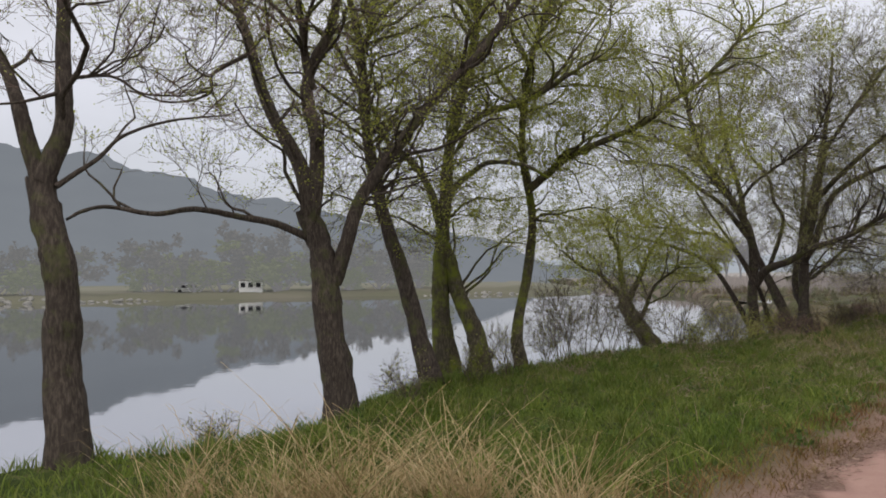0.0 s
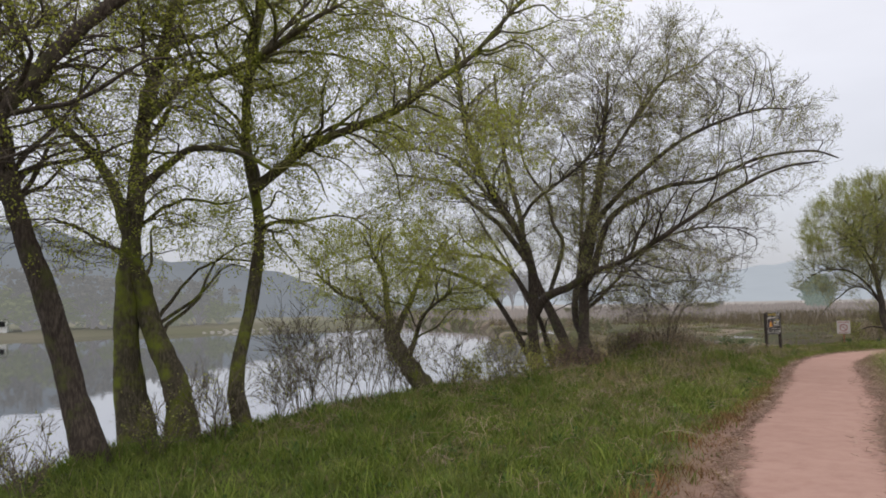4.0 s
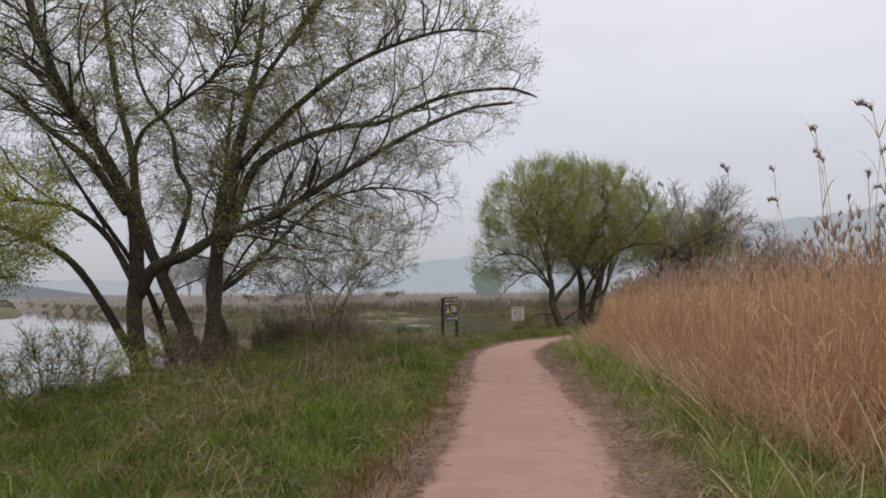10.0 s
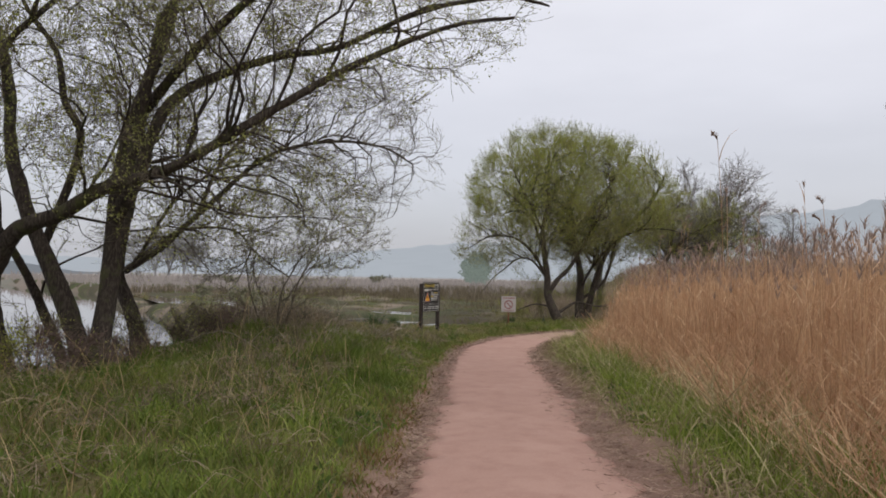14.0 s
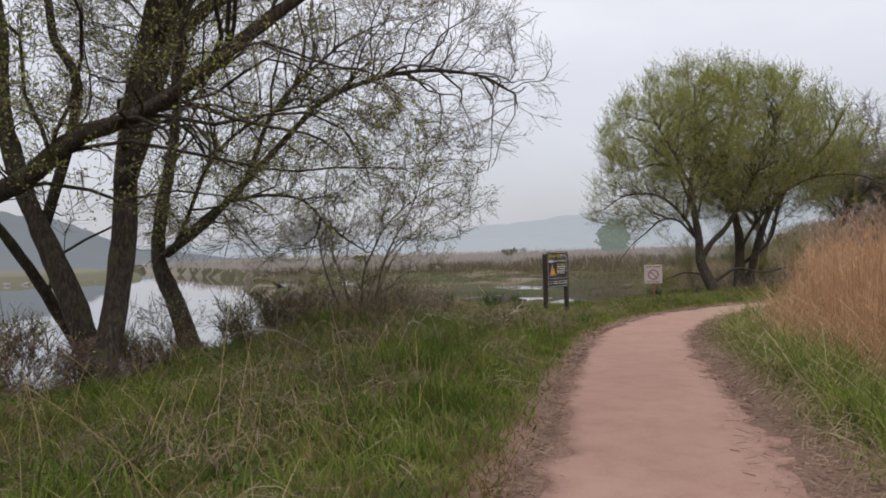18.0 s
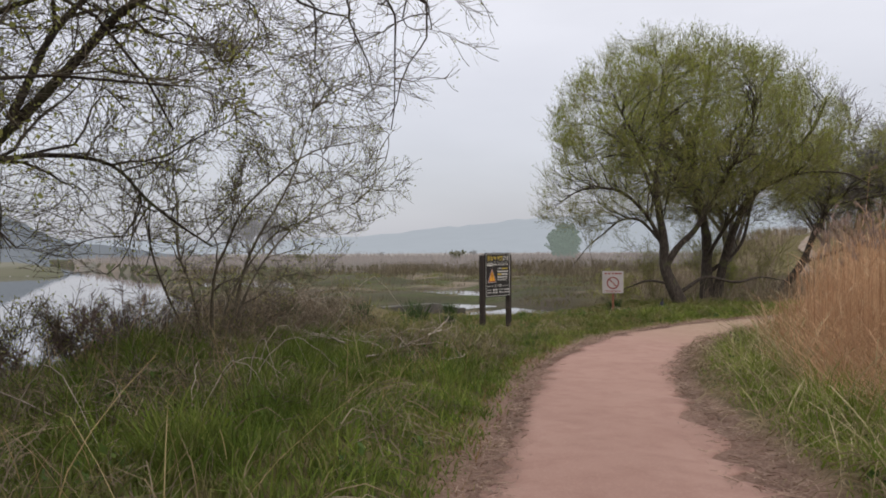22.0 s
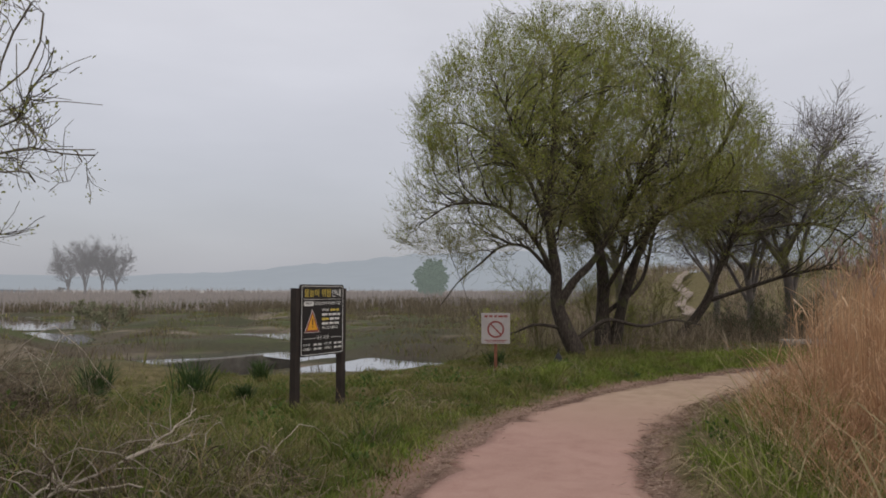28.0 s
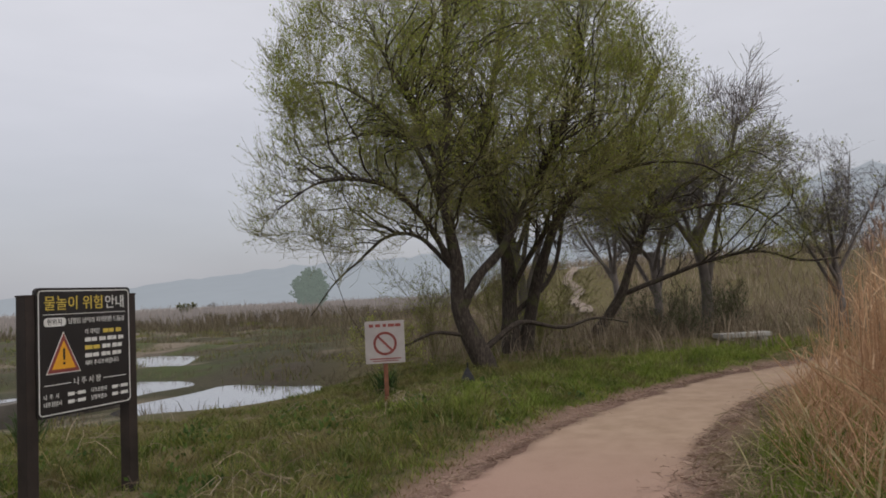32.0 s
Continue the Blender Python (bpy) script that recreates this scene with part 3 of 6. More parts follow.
put("ground", ground_mesh, GROUND, None, "grassy riverside ground with dry patches and muddy bank", category="ground", kind="structure")


def sheet(name, outline_points, z, mat, label):
    bm = bmesh.new()
    bm.faces.new([bm.verts.new((x, y, z)) for x, y in outline_points])
    bmesh.ops.triangulate(bm, faces=bm.faces[:])
    me = bpy.data.meshes.new(name)
    bm.to_mesh(me)
    bm.free()
    return put(name, me, mat, None, label, category="water", kind="structure")


sheet("water_river", [(-900, -300), (23.6, -300), (23.6, 45), (25.5, 55), (27.4, 65), (36.3, 112), (36.3, 900), (-900, 900)], RIVER_Z, RIVER, "calm grey river mirroring the hill and pale sky")
sheet("water_pond", [(23.4, 36.8), (140, 36.8), (140, 120), (36.1, 120), (36.1, 112), (27.2, 65), (25.3, 55), (23.4, 45)], POND_Z, POND, "still shallow pond water among mud and reeds")

# the walked path, a worn ribbon of pink sand with ragged edges
ps = np.linspace(0, 68, 900)
pl = np.concatenate(([0], np.cumsum(np.hypot(*np.diff(WALKED, axis=0).T))))
pc = np.stack((np.interp(ps, pl, WALKED[:, 0]), np.interp(ps, pl, WALKED[:, 1])), 1)
pt = unit(np.gradient(pc, axis=0))
pn = np.stack((-pt[:, 1], pt[:, 0]), 1)
cols = np.array((-1.0, -0.97, -0.8, -0.4, 0, 0.4, 0.8, 0.97, 1.0))
rag = [half_width(ps) + 0.03 * np.sin(ps * 0.9 + k) + 0.025 * np.sin(ps * 2.7 + 2 * k) + 0.2 * np.convolve(np.random.RandomState(60 + k).normal(size=len(ps)), np.array((1, 2, 3, 2, 1)) / 9.0, "same") * (0.5 + 0.5 * np.sin(ps * 1.1 + k) ** 2) for k in (0, 4)]
wide_at = np.where(cols[None, :] < 0, rag[0][:, None], rag[1][:, None]) * cols[None, :]
pv = pc[:, None, :] + pn[:, None, :] * wide_at[..., None]
pz = height(pv[..., 0], pv[..., 1]) + np.where(np.abs(cols) > 0.99, -0.03, 0.022 + 0.012 * (1 - cols**2))[None, :]
pi, pj = np.meshgrid(np.arange(len(ps) - 1), np.arange(len(cols) - 1), indexing="ij")
p0 = (pi * len(cols) + pj).ravel()
put("path", mesh_of("path", np.concatenate((pv, pz[..., None]), -1).reshape(-1, 3), np.stack((p0, p0 + 1, p0 + len(cols) + 1, p0 + len(cols)), 1)[:, ::-1], smooth=True), PATHWAY, None, "pink sandy footpath with ragged worn edges", category="path", kind="structure")

# ---- hills ----


def hills(name, near, far, rise, mat, label, seed):
    """A range of slopes: rise gives (bearing, degrees above the horizon) pairs, bearing clockwise from the y axis."""
    az = np.radians(np.linspace(rise[0][0], rise[-1][0], 260))
    el = np.radians(np.interp(np.degrees(az), [a for a, _ in rise], [e for _, e in rise]))
    rough = 0.05 * waves(np.degrees(az), az * 0, 9, seed) + 0.03 * waves(np.degrees(az), az * 0, 2.2, seed + 1) + 0.02 * waves(np.degrees(az), az * 0, 0.8, seed + 2)
    rows = np.linspace(0, 1, 9)
    rad = near + (far - near) * rows
    z = -3 + (np.tan(el) * (1 + rough) * far)[:, None] * rows**0.8
    V = np.stack((np.sin(az)[:, None] * rad, np.cos(az)[:, None] * rad, z), -1).reshape(-1, 3)
    i, j = np.meshgrid(np.arange(len(az) - 1), np.arange(len(rows) - 1), indexing="ij")
    o = (i * len(rows) + j).ravel()
    put(name, mesh_of(name, V, np.stack((o, o + len(rows), o + len(rows) + 1, o + 1), 1), smooth=True), mat, None, label, category="hill", kind="structure")




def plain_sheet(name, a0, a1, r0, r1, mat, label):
    """The flat distance: ground too far off to show more than its colour; mist is painted in its material."""
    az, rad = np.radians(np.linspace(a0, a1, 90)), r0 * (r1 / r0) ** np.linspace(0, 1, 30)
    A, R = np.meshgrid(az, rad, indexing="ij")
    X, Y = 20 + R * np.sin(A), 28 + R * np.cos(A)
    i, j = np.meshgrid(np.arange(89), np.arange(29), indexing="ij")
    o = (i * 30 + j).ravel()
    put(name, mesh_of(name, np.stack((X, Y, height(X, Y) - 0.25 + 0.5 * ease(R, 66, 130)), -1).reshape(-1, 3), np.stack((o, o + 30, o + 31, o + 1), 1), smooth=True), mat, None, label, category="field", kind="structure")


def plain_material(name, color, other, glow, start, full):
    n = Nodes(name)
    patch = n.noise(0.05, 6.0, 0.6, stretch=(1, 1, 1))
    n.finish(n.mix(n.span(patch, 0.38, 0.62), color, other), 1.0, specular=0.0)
    # painted haze: emission grows with distance from a fixed point on the walk
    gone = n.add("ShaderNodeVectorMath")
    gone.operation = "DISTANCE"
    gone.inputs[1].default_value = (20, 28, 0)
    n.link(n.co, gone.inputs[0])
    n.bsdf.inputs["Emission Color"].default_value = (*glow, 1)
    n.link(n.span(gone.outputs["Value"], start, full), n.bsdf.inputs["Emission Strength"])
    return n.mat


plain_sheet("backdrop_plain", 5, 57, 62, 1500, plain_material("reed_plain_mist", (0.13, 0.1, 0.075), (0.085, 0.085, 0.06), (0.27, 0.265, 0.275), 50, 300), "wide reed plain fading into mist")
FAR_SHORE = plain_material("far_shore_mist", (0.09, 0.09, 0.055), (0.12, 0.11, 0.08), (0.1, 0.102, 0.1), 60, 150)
fx, fy = np.meshgrid(np.linspace(-160, 26, 120), np.linspace(-2.0, 13.6, 26) ** 2 * np.sign(np.linspace(-2.0, 13.6, 26)), indexing="ij")
fy = fy + 118 + 0.4 * fx
fi, fj = np.meshgrid(np.arange(119), np.arange(25), indexing="ij")
f0 = (fi * 26 + fj).ravel()
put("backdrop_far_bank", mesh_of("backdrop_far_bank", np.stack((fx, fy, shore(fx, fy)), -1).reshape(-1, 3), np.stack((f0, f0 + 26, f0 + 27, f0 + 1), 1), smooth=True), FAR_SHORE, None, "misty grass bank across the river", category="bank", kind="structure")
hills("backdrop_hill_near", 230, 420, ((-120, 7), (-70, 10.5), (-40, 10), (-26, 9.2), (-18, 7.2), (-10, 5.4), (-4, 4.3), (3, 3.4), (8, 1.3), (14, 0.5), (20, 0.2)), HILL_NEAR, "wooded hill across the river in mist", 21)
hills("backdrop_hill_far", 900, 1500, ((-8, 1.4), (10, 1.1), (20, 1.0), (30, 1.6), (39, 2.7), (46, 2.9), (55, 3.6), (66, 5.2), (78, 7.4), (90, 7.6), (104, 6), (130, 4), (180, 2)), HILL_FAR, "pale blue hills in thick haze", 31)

# ---- trees ----


def reach(rng, P, R, goals, lift, wiggle, n, rmax, tip):
    """One branch to each goal, out of the nearest fitting strand of P: it leaves along the strand and bends over."""
    N, m, _ = P.shape
    pts, rad = P.reshape(-1, 3), R.reshape(-1)
    tan = unit(np.gradient(P, axis=1)).reshape(-1, 3)
    out, radii = [], []
    for part_goals in np.array_split(goals, max(1, len(goals) // 400)):
        d = part_goals[:, None, :] - pts[None]
        cost = np.linalg.norm(d, axis=-1) * rng.uniform(0.8, 1.25, d.shape[:2]) + 0.5 * np.maximum(0, -d[..., 2])
        ahead = np.einsum("ijk,jk->ij", d, tan) / np.maximum(np.linalg.norm(d, axis=-1), 1e-6)
        cost = cost * (1.35 - 0.5 * np.clip(ahead, -1, 0.7))
        k = np.argmin(cost, axis=1)
        p, r, t = pts[k], rad[k], tan[k]
        gap = part_goals - p
        far = np.linalg.norm(gap, axis=1, keepdims=True)
        go = unit(0.5 * t + 0.9 * unit(gap) + np.array((0, 0, lift)))
        f = np.linspace(0, 1, n)[None, :, None]
        bend = p[:, None] * (1 - f) ** 2 + 2 * f * (1 - f) * (p + go * far * 0.5)[:, None] + f**2 * part_goals[:, None]
        ph = rng.uniform(0, 6.28, (len(p), 1, 3))
        bend = bend + wiggle * far[:, None] * np.sin(f * rng.uniform(5, 9, (len(p), 1, 3)) + ph) * np.minimum(1, 3 * f)
        out.append(bend)
        radii.append(np.minimum(r * 0.7, rmax * np.clip(far[:, 0] / 1.6, 0.5, 1.4))[:, None] * np.linspace(1, tip, n))
    return np.concatenate(out), np.concatenate(radii)


def inside(rng, crown, count, shell):
    """Points in a crown of ellipsoids, denser towards the outside."""
    c = np.array(crown, float)
    size = c[:, 3] * c[:, 4] * c[:, 5]
    i = rng.choice(len(c), count, p=size / size.sum())
    v = unit(rng.normal(size=(count, 3))) * rng.uniform(0, 1, (count, 1)) ** shell
    v[:, 2] = np.where(v[:, 2] < 0, v[:, 2] * 0.85, v[:, 2])
    return c[i, :3] + v * c[i, 3:6]


def tree(name, place, limbs, label, bark, twig, leaf, seed, crown, fill, twigs, leaves, lift=0.15, hang=0.0, leaf_size=(0.03, 0.07), twig_length=(0.22, 0.6), bare=None, stout=1.0, branch=0.028, group=""):
    """A tree: shaped trunks and limbs, branches that fill its crown, twigs that grow out of them, then young leaves."""
    rng = np.random.default_rng(seed)
    base = thing(name, place, label, "tree", group)
    strands, radii = [], []
    for kind, r0, r1, *points in limbs:
        n = max(10, 5 * len(points))
        P = curve_through(points, n)
        long = np.linalg.norm(np.diff(P, axis=0), axis=1).sum()
        bow = np.linspace(0, 1, n)[:, None]
        ph = rng.uniform(0, 6.28, 3)
        P = P + 0.011 * long * np.sin(bow * np.array((9.0, 8.0, 4.0)) + ph) * np.array((1, 1, 0.3)) * np.minimum(1, bow * 4)
        R = 0.84 * stout * (r0 + (r1 - r0) * np.linspace(0, 1, n) ** 0.8)
        if kind == "trunk":
            R = R * (1 + 0.28 * np.exp(-np.linspace(0, 1, n) * 14)) * (1 + 0.05 * np.sin(np.linspace(0, 30, n) + ph[0]))
            P[0, 2] -= 0.25
        V, Q = tubes(P[None], R[None], 14 if r0 > 0.1 else 7)
        V = V + np.random.default_rng(seed + len(strands)).normal(size=V.shape) * 0.035 * r0
        part_name = "trunk" if kind == "trunk" else "limb"
        put(part_name, mesh_of(part_name, V, Q, smooth=True), bark, base)
        s = np.linspace(0.4 if kind == "trunk" else 0.15, 1, 40)
        strands.append(np.stack([np.interp(s, np.linspace(0, 1, n), P[:, k]) for k in range(3)], 1))
        radii.append(np.interp(s, np.linspace(0, 1, n), R))
    P0, R0 = np.stack(strands), np.stack(radii)
    first, second = fill
    P1, R1 = reach(rng, P0, R0, inside(rng, crown, first, 0.3), lift, 0.055, 8, branch, 0.3)
    pick = np.linspace(0, 39, 8).astype(int)
    P2, R2 = reach(rng, np.concatenate((P1, P0[:, pick])), np.concatenate((R1, R0[:, pick])), inside(rng, crown, second, 0.36), lift, 0.05, 5, 0.01, 0.4)
    P3, R3 = sprout(rng, P2, np.maximum(R2, 0.005), twigs, twig_length, (18, 60), 0.12 + 0.4 * hang, 0.2, 4, 0.006, low=0.15)
    if bare:
        middle, size = np.array(crown[0][:3]), np.array(crown[0][3:])
        out = np.linalg.norm((P3[:, -1] - middle) / size, axis=1) > rng.uniform(0.35, 0.95, len(P3))
        P3, R3 = P3[out], R3[out]
    V, Q = tubes(P1, np.maximum(R1, 0.007), 5)
    put("branchwork", mesh_of("branchwork", V, Q, smooth=True), bark, base, kind="stuff")
    V, Q = tubes(P2, np.maximum(R2, 0.0038), 3)
    V2, Q2 = strips(rng, P3, np.maximum(R3, 0.003))
    put("twig_spray", mesh_of("twig_spray", np.concatenate((V, V2)), np.concatenate((Q, Q2 + len(V)))), twig, base, kind="stuff")
    if leaves:
        if bare:
            P3 = P3[P3[:, 0, 2] > rng.uniform(*bare, len(P3))]
        V, Q = leaf_cloud(rng, P3, leaves, leaf_size, hang)
        put("foliage", mesh_of("foliage", V, Q), leaf, base, kind="stuff")
    return base


tree("bank_tree", (-4.05, 8.17, -0.55), [
    ("trunk", 0.27, 0.17, (0.00, 0.00, 0.00), (-0.07, -0.03, 1.07), (-0.11, -0.06, 1.99), (-0.18, -0.08, 2.60), (-0.30, -0.10, 3.15)),
    ("limb", 0.15, 0.05, (-0.29, -0.10, 3.07), (-0.14, -0.02, 3.59), (-0.11, 0.06, 4.17), (-0.15, 0.13, 5.15), (-0.18, 0.11, 5.97), (-0.20, -0.02, 6.74)),
    ("limb", 0.13, 0.04, (-0.30, -0.10, 3.12), (-0.49, -0.12, 3.70), (-0.70, -0.04, 4.28), (-1.03, 0.04, 4.87), (-1.47, 0.12, 5.67)),
    ("limb", 0.04, 0.012, (-0.13, -0.10, 3.02), (0.16, 0.19, 3.37), (0.40, 0.38, 3.66), (0.88, 0.48, 3.84), (1.48, 0.67, 3.94)),
    ("limb", 0.03, 0.01, (-0.10, 0.06, 4.24), (0.36, 0.16, 4.29), (0.64, 0.27, 4.12), (1.11, 0.37, 4.11)),
    ("limb", 0.03, 0.01, (-0.14, -0.03, 4.06), (-0.32, -0.43, 3.87), (-0.61, -0.62, 3.80)),
], "upright riverside tree with furrowed grey-brown bark, forked above head height", BARK, TWIG_RED, LEAF_BUD, seed=1, crown=[(0, 0, 6.4, 3.0, 3.0, 2.9), (1.7, 0.3, 4.5, 1.5, 1.3, 1.0)], fill=(60, 520), twigs=4200, leaves=12000, leaf_size=(0.018, 0.04))

tree("bank_tree", (-1.71, 12.59, -1.04), [
    ("trunk", 0.33, 0.22, (0.00, 0.00, 0.00), (-0.11, -0.04, 1.27), (-0.26, -0.08, 2.41), (-0.40, -0.10, 3.07), (-0.54, -0.12, 3.63)),
    ("limb", 0.19, 0.06, (-0.49, -0.11, 3.40), (-0.67, -0.14, 4.29), (-1.18, 0.03, 5.38), (-1.53, 0.09, 6.37), (-1.89, 0.16, 7.28), (-2.12, 0.12, 8.54)),
    ("limb", 0.18, 0.06, (-0.47, -0.11, 3.54), (-0.40, -0.15, 4.76), (-0.51, 0.01, 5.76), (-0.23, 0.08, 6.65), (-0.12, 0.06, 7.52), (-0.00, -0.10, 9.10)),
    ("limb", 0.1, 0.04, (-0.48, 0.02, 5.66), (-0.65, -0.12, 6.68), (-0.81, -0.15, 7.73), (-0.92, -0.28, 8.63)),
    ("limb", 0.17, 0.06, (-0.12, -0.08, 2.40), (0.17, -0.10, 3.16), (0.44, 0.07, 3.93), (0.82, 0.15, 4.61), (1.50, 0.32, 5.62), (2.39, 0.39, 6.43), (3.20, 0.46, 7.44), (3.82, 0.53, 8.28)),
    ("limb", 0.085, 0.022, (-0.51, -0.10, 3.14), (-0.99, -0.41, 3.38), (-1.55, -0.71, 3.48), (-2.10, -1.22, 3.55), (-2.47, -1.71, 3.43), (-3.08, -1.72, 3.53), (-2.97, -2.81, 3.38), (-3.00, -3.31, 3.24)),
    ("limb", 0.05, 0.015, (-1.58, 0.09, 6.32), (-2.13, 0.01, 5.96), (-2.20, -0.08, 5.60), (-2.83, -0.18, 5.44), (-3.49, -0.18, 5.64)),
], "large riverside tree splitting into three stems, one low branch stretching sideways", BARK, TWIG, LEAF_SPRING, seed=2, crown=[(0, 0, 7.4, 4.1, 3.8, 3.6), (-2.3, -0.6, 5.0, 2.0, 1.6, 1.1), (0.4, 0.2, 4.4, 3.2, 2.4, 1.5)], fill=(110, 1150), twigs=7000, leaves=34000, leaf_size=(0.024, 0.055))

tree("leaning_tree", (-0.18, 14.98, -0.87), [
    ("trunk", 0.25, 0.05, (0.00, 0.00, 0.00), (-0.38, -0.04, 1.18), (-0.71, -0.08, 2.53), (-0.89, -0.11, 3.43), (-1.14, -0.15, 4.67), (-1.36, -0.18, 5.68), (-1.50, -0.22, 6.70), (-1.73, -0.25, 7.82), (-1.95, -0.30, 9.17)),
    ("limb", 0.07, 0.02, (-1.39, -0.19, 5.91), (-1.85, -0.22, 6.81), (-2.30, -0.24, 7.26), (-2.97, -0.24, 7.50)),
    ("limb", 0.08, 0.03, (-1.50, -0.22, 6.64), (-1.23, -0.24, 7.26), (-1.34, -0.26, 7.93), (-1.16, -0.29, 8.83)),
], "slender dark tree leaning over the river bank", BARK, TWIG, LEAF_SPRING, seed=3, crown=[(-1.3, -0.2, 7.0, 3.0, 3.0, 3.2), (-0.6, 0, 3.8, 2.4, 2.0, 1.4)], fill=(60, 650), twigs=4300, leaves=21000, leaf_size=(0.022, 0.05))

tree("bank_tree", (0.12, 16.97, -0.64), [
    ("trunk", 0.3, 0.07, (0.00, 0.00, 0.00), (-0.21, -0.03, 1.06), (-0.27, -0.07, 1.89), (-0.14, -0.20, 2.98), (0.04, -0.32, 3.99), (0.14, -0.43, 5.00), (0.26, -0.53, 5.91), (0.48, -0.68, 7.01), (0.65, -0.82, 8.20)),
    ("trunk", 0.27, 0.17, (0.72, -0.30, 0.00), (0.50, -0.32, 1.05), (0.15, -0.19, 1.88), (-0.08, -0.19, 2.75)),
    ("limb", 0.14, 0.04, (-0.11, -0.21, 3.08), (-0.35, -0.31, 3.80), (-0.68, -0.37, 4.42), (-1.05, -0.40, 4.86), (-1.46, -0.43, 5.29), (-1.89, -0.39, 6.36)),
    ("limb", 0.1, 0.03, (0.08, -0.33, 3.99), (0.50, -0.68, 4.31), (0.86, -1.01, 4.51), (1.63, -1.52, 4.35), (2.04, -1.82, 4.06)),
    ("limb", 0.1, 0.03, (0.14, -0.44, 5.09), (0.77, -1.06, 5.51), (1.54, -1.70, 5.63), (2.34, -2.36, 5.98), (2.94, -2.86, 6.26)),
], "stout mossy tree on the bank with a split dark foot", BARK_MOSS, TWIG_OLIVE, LEAF_SPRING, seed=4, crown=[(0.4, -0.3, 7.2, 4.2, 3.6, 3.6), (2.6, -0.9, 5.6, 2.2, 1.8, 1.5), (0.6, 0.2, 3.6, 2.6, 2.2, 1.4)], fill=(120, 1300), twigs=7800, leaves=60000, leaf_size=(0.025, 0.056))

tree("bank_tree", (1.77, 16.98, -0.63), [
    ("trunk", 0.17, 0.05, (0.00, 0.00, 0.00), (-0.12, -0.03, 0.83), (0.06, -0.07, 2.29), (0.20, -0.12, 3.57), (0.10, -0.16, 4.97), (0.31, -0.22, 6.75), (0.58, -0.26, 8.02), (0.84, -0.31, 9.42)),
    ("limb", 0.12, 0.03, (0.13, -0.18, 3.97), (0.67, -0.31, 4.40), (1.20, -0.55, 4.75), (2.47, -0.92, 5.27), (3.07, -1.16, 5.76), (3.65, -1.40, 6.17), (4.32, -1.65, 6.83), (4.87, -1.89, 7.36)),
], "thin upright tree with one long limb reaching over the grass", BARK_MOSS, TWIG_OLIVE, LEAF_SPRING, seed=5, crown=[(0.6, -0.3, 7.0, 3.2, 3.0, 3.4), (3.0, -0.9, 5.0, 2.7, 2.2, 1.6), (4.2, -1.4, 7.2, 2.6, 2.2, 1.7), (0.8, 0, 3.2, 2.0, 1.8, 1.2)], fill=(110, 1150), twigs=6600, leaves=60000, leaf_size=(0.025, 0.056))

tree("crooked_tree", (6.35, 21.98, -0.93), [
    ("trunk", 0.33, 0.24, (0.00, 0.00, 0.00), (-0.43, 0.27, 0.61), (-0.76, 0.48, 1.17), (-0.90, 0.57, 1.67)),
    ("limb", 0.14, 0.03, (-0.87, 0.55, 1.56), (-0.95, 0.60, 2.28), (-1.05, 0.66, 2.95), (-1.24, 0.78, 3.51), (-1.52, 0.96, 4.18)),
    ("limb", 0.13, 0.03, (-0.81, 0.51, 1.50), (-0.48, 0.66, 2.18), (-0.25, 0.75, 2.65), (0.15, 0.85, 3.25), (0.68, 0.74, 4.10)),
    ("limb", 0.12, 0.03, (-0.90, 0.57, 1.61), (-1.35, 0.62, 2.06), (-1.64, 0.57, 2.38), (-2.21, 0.58, 2.58), (-2.76, 0.57, 3.09)),
    ("limb", 0.1, 0.025, (-0.57, 0.36, 0.83), (-0.43, -0.33, 1.63), (-0.30, -1.00, 2.16), (0.05, -1.70, 2.56)),
], "crooked mossy willow leaning out over the water", BARK_MOSS, TWIG_OLIVE, LEAF_SPRING, seed=6, crown=[(-0.6, 0.4, 3.1, 2.9, 2.4, 1.5)], fill=(60, 520), twigs=4800, leaves=36000, leaf_size=(0.025, 0.056), lift=0.05, hang=-0.4)

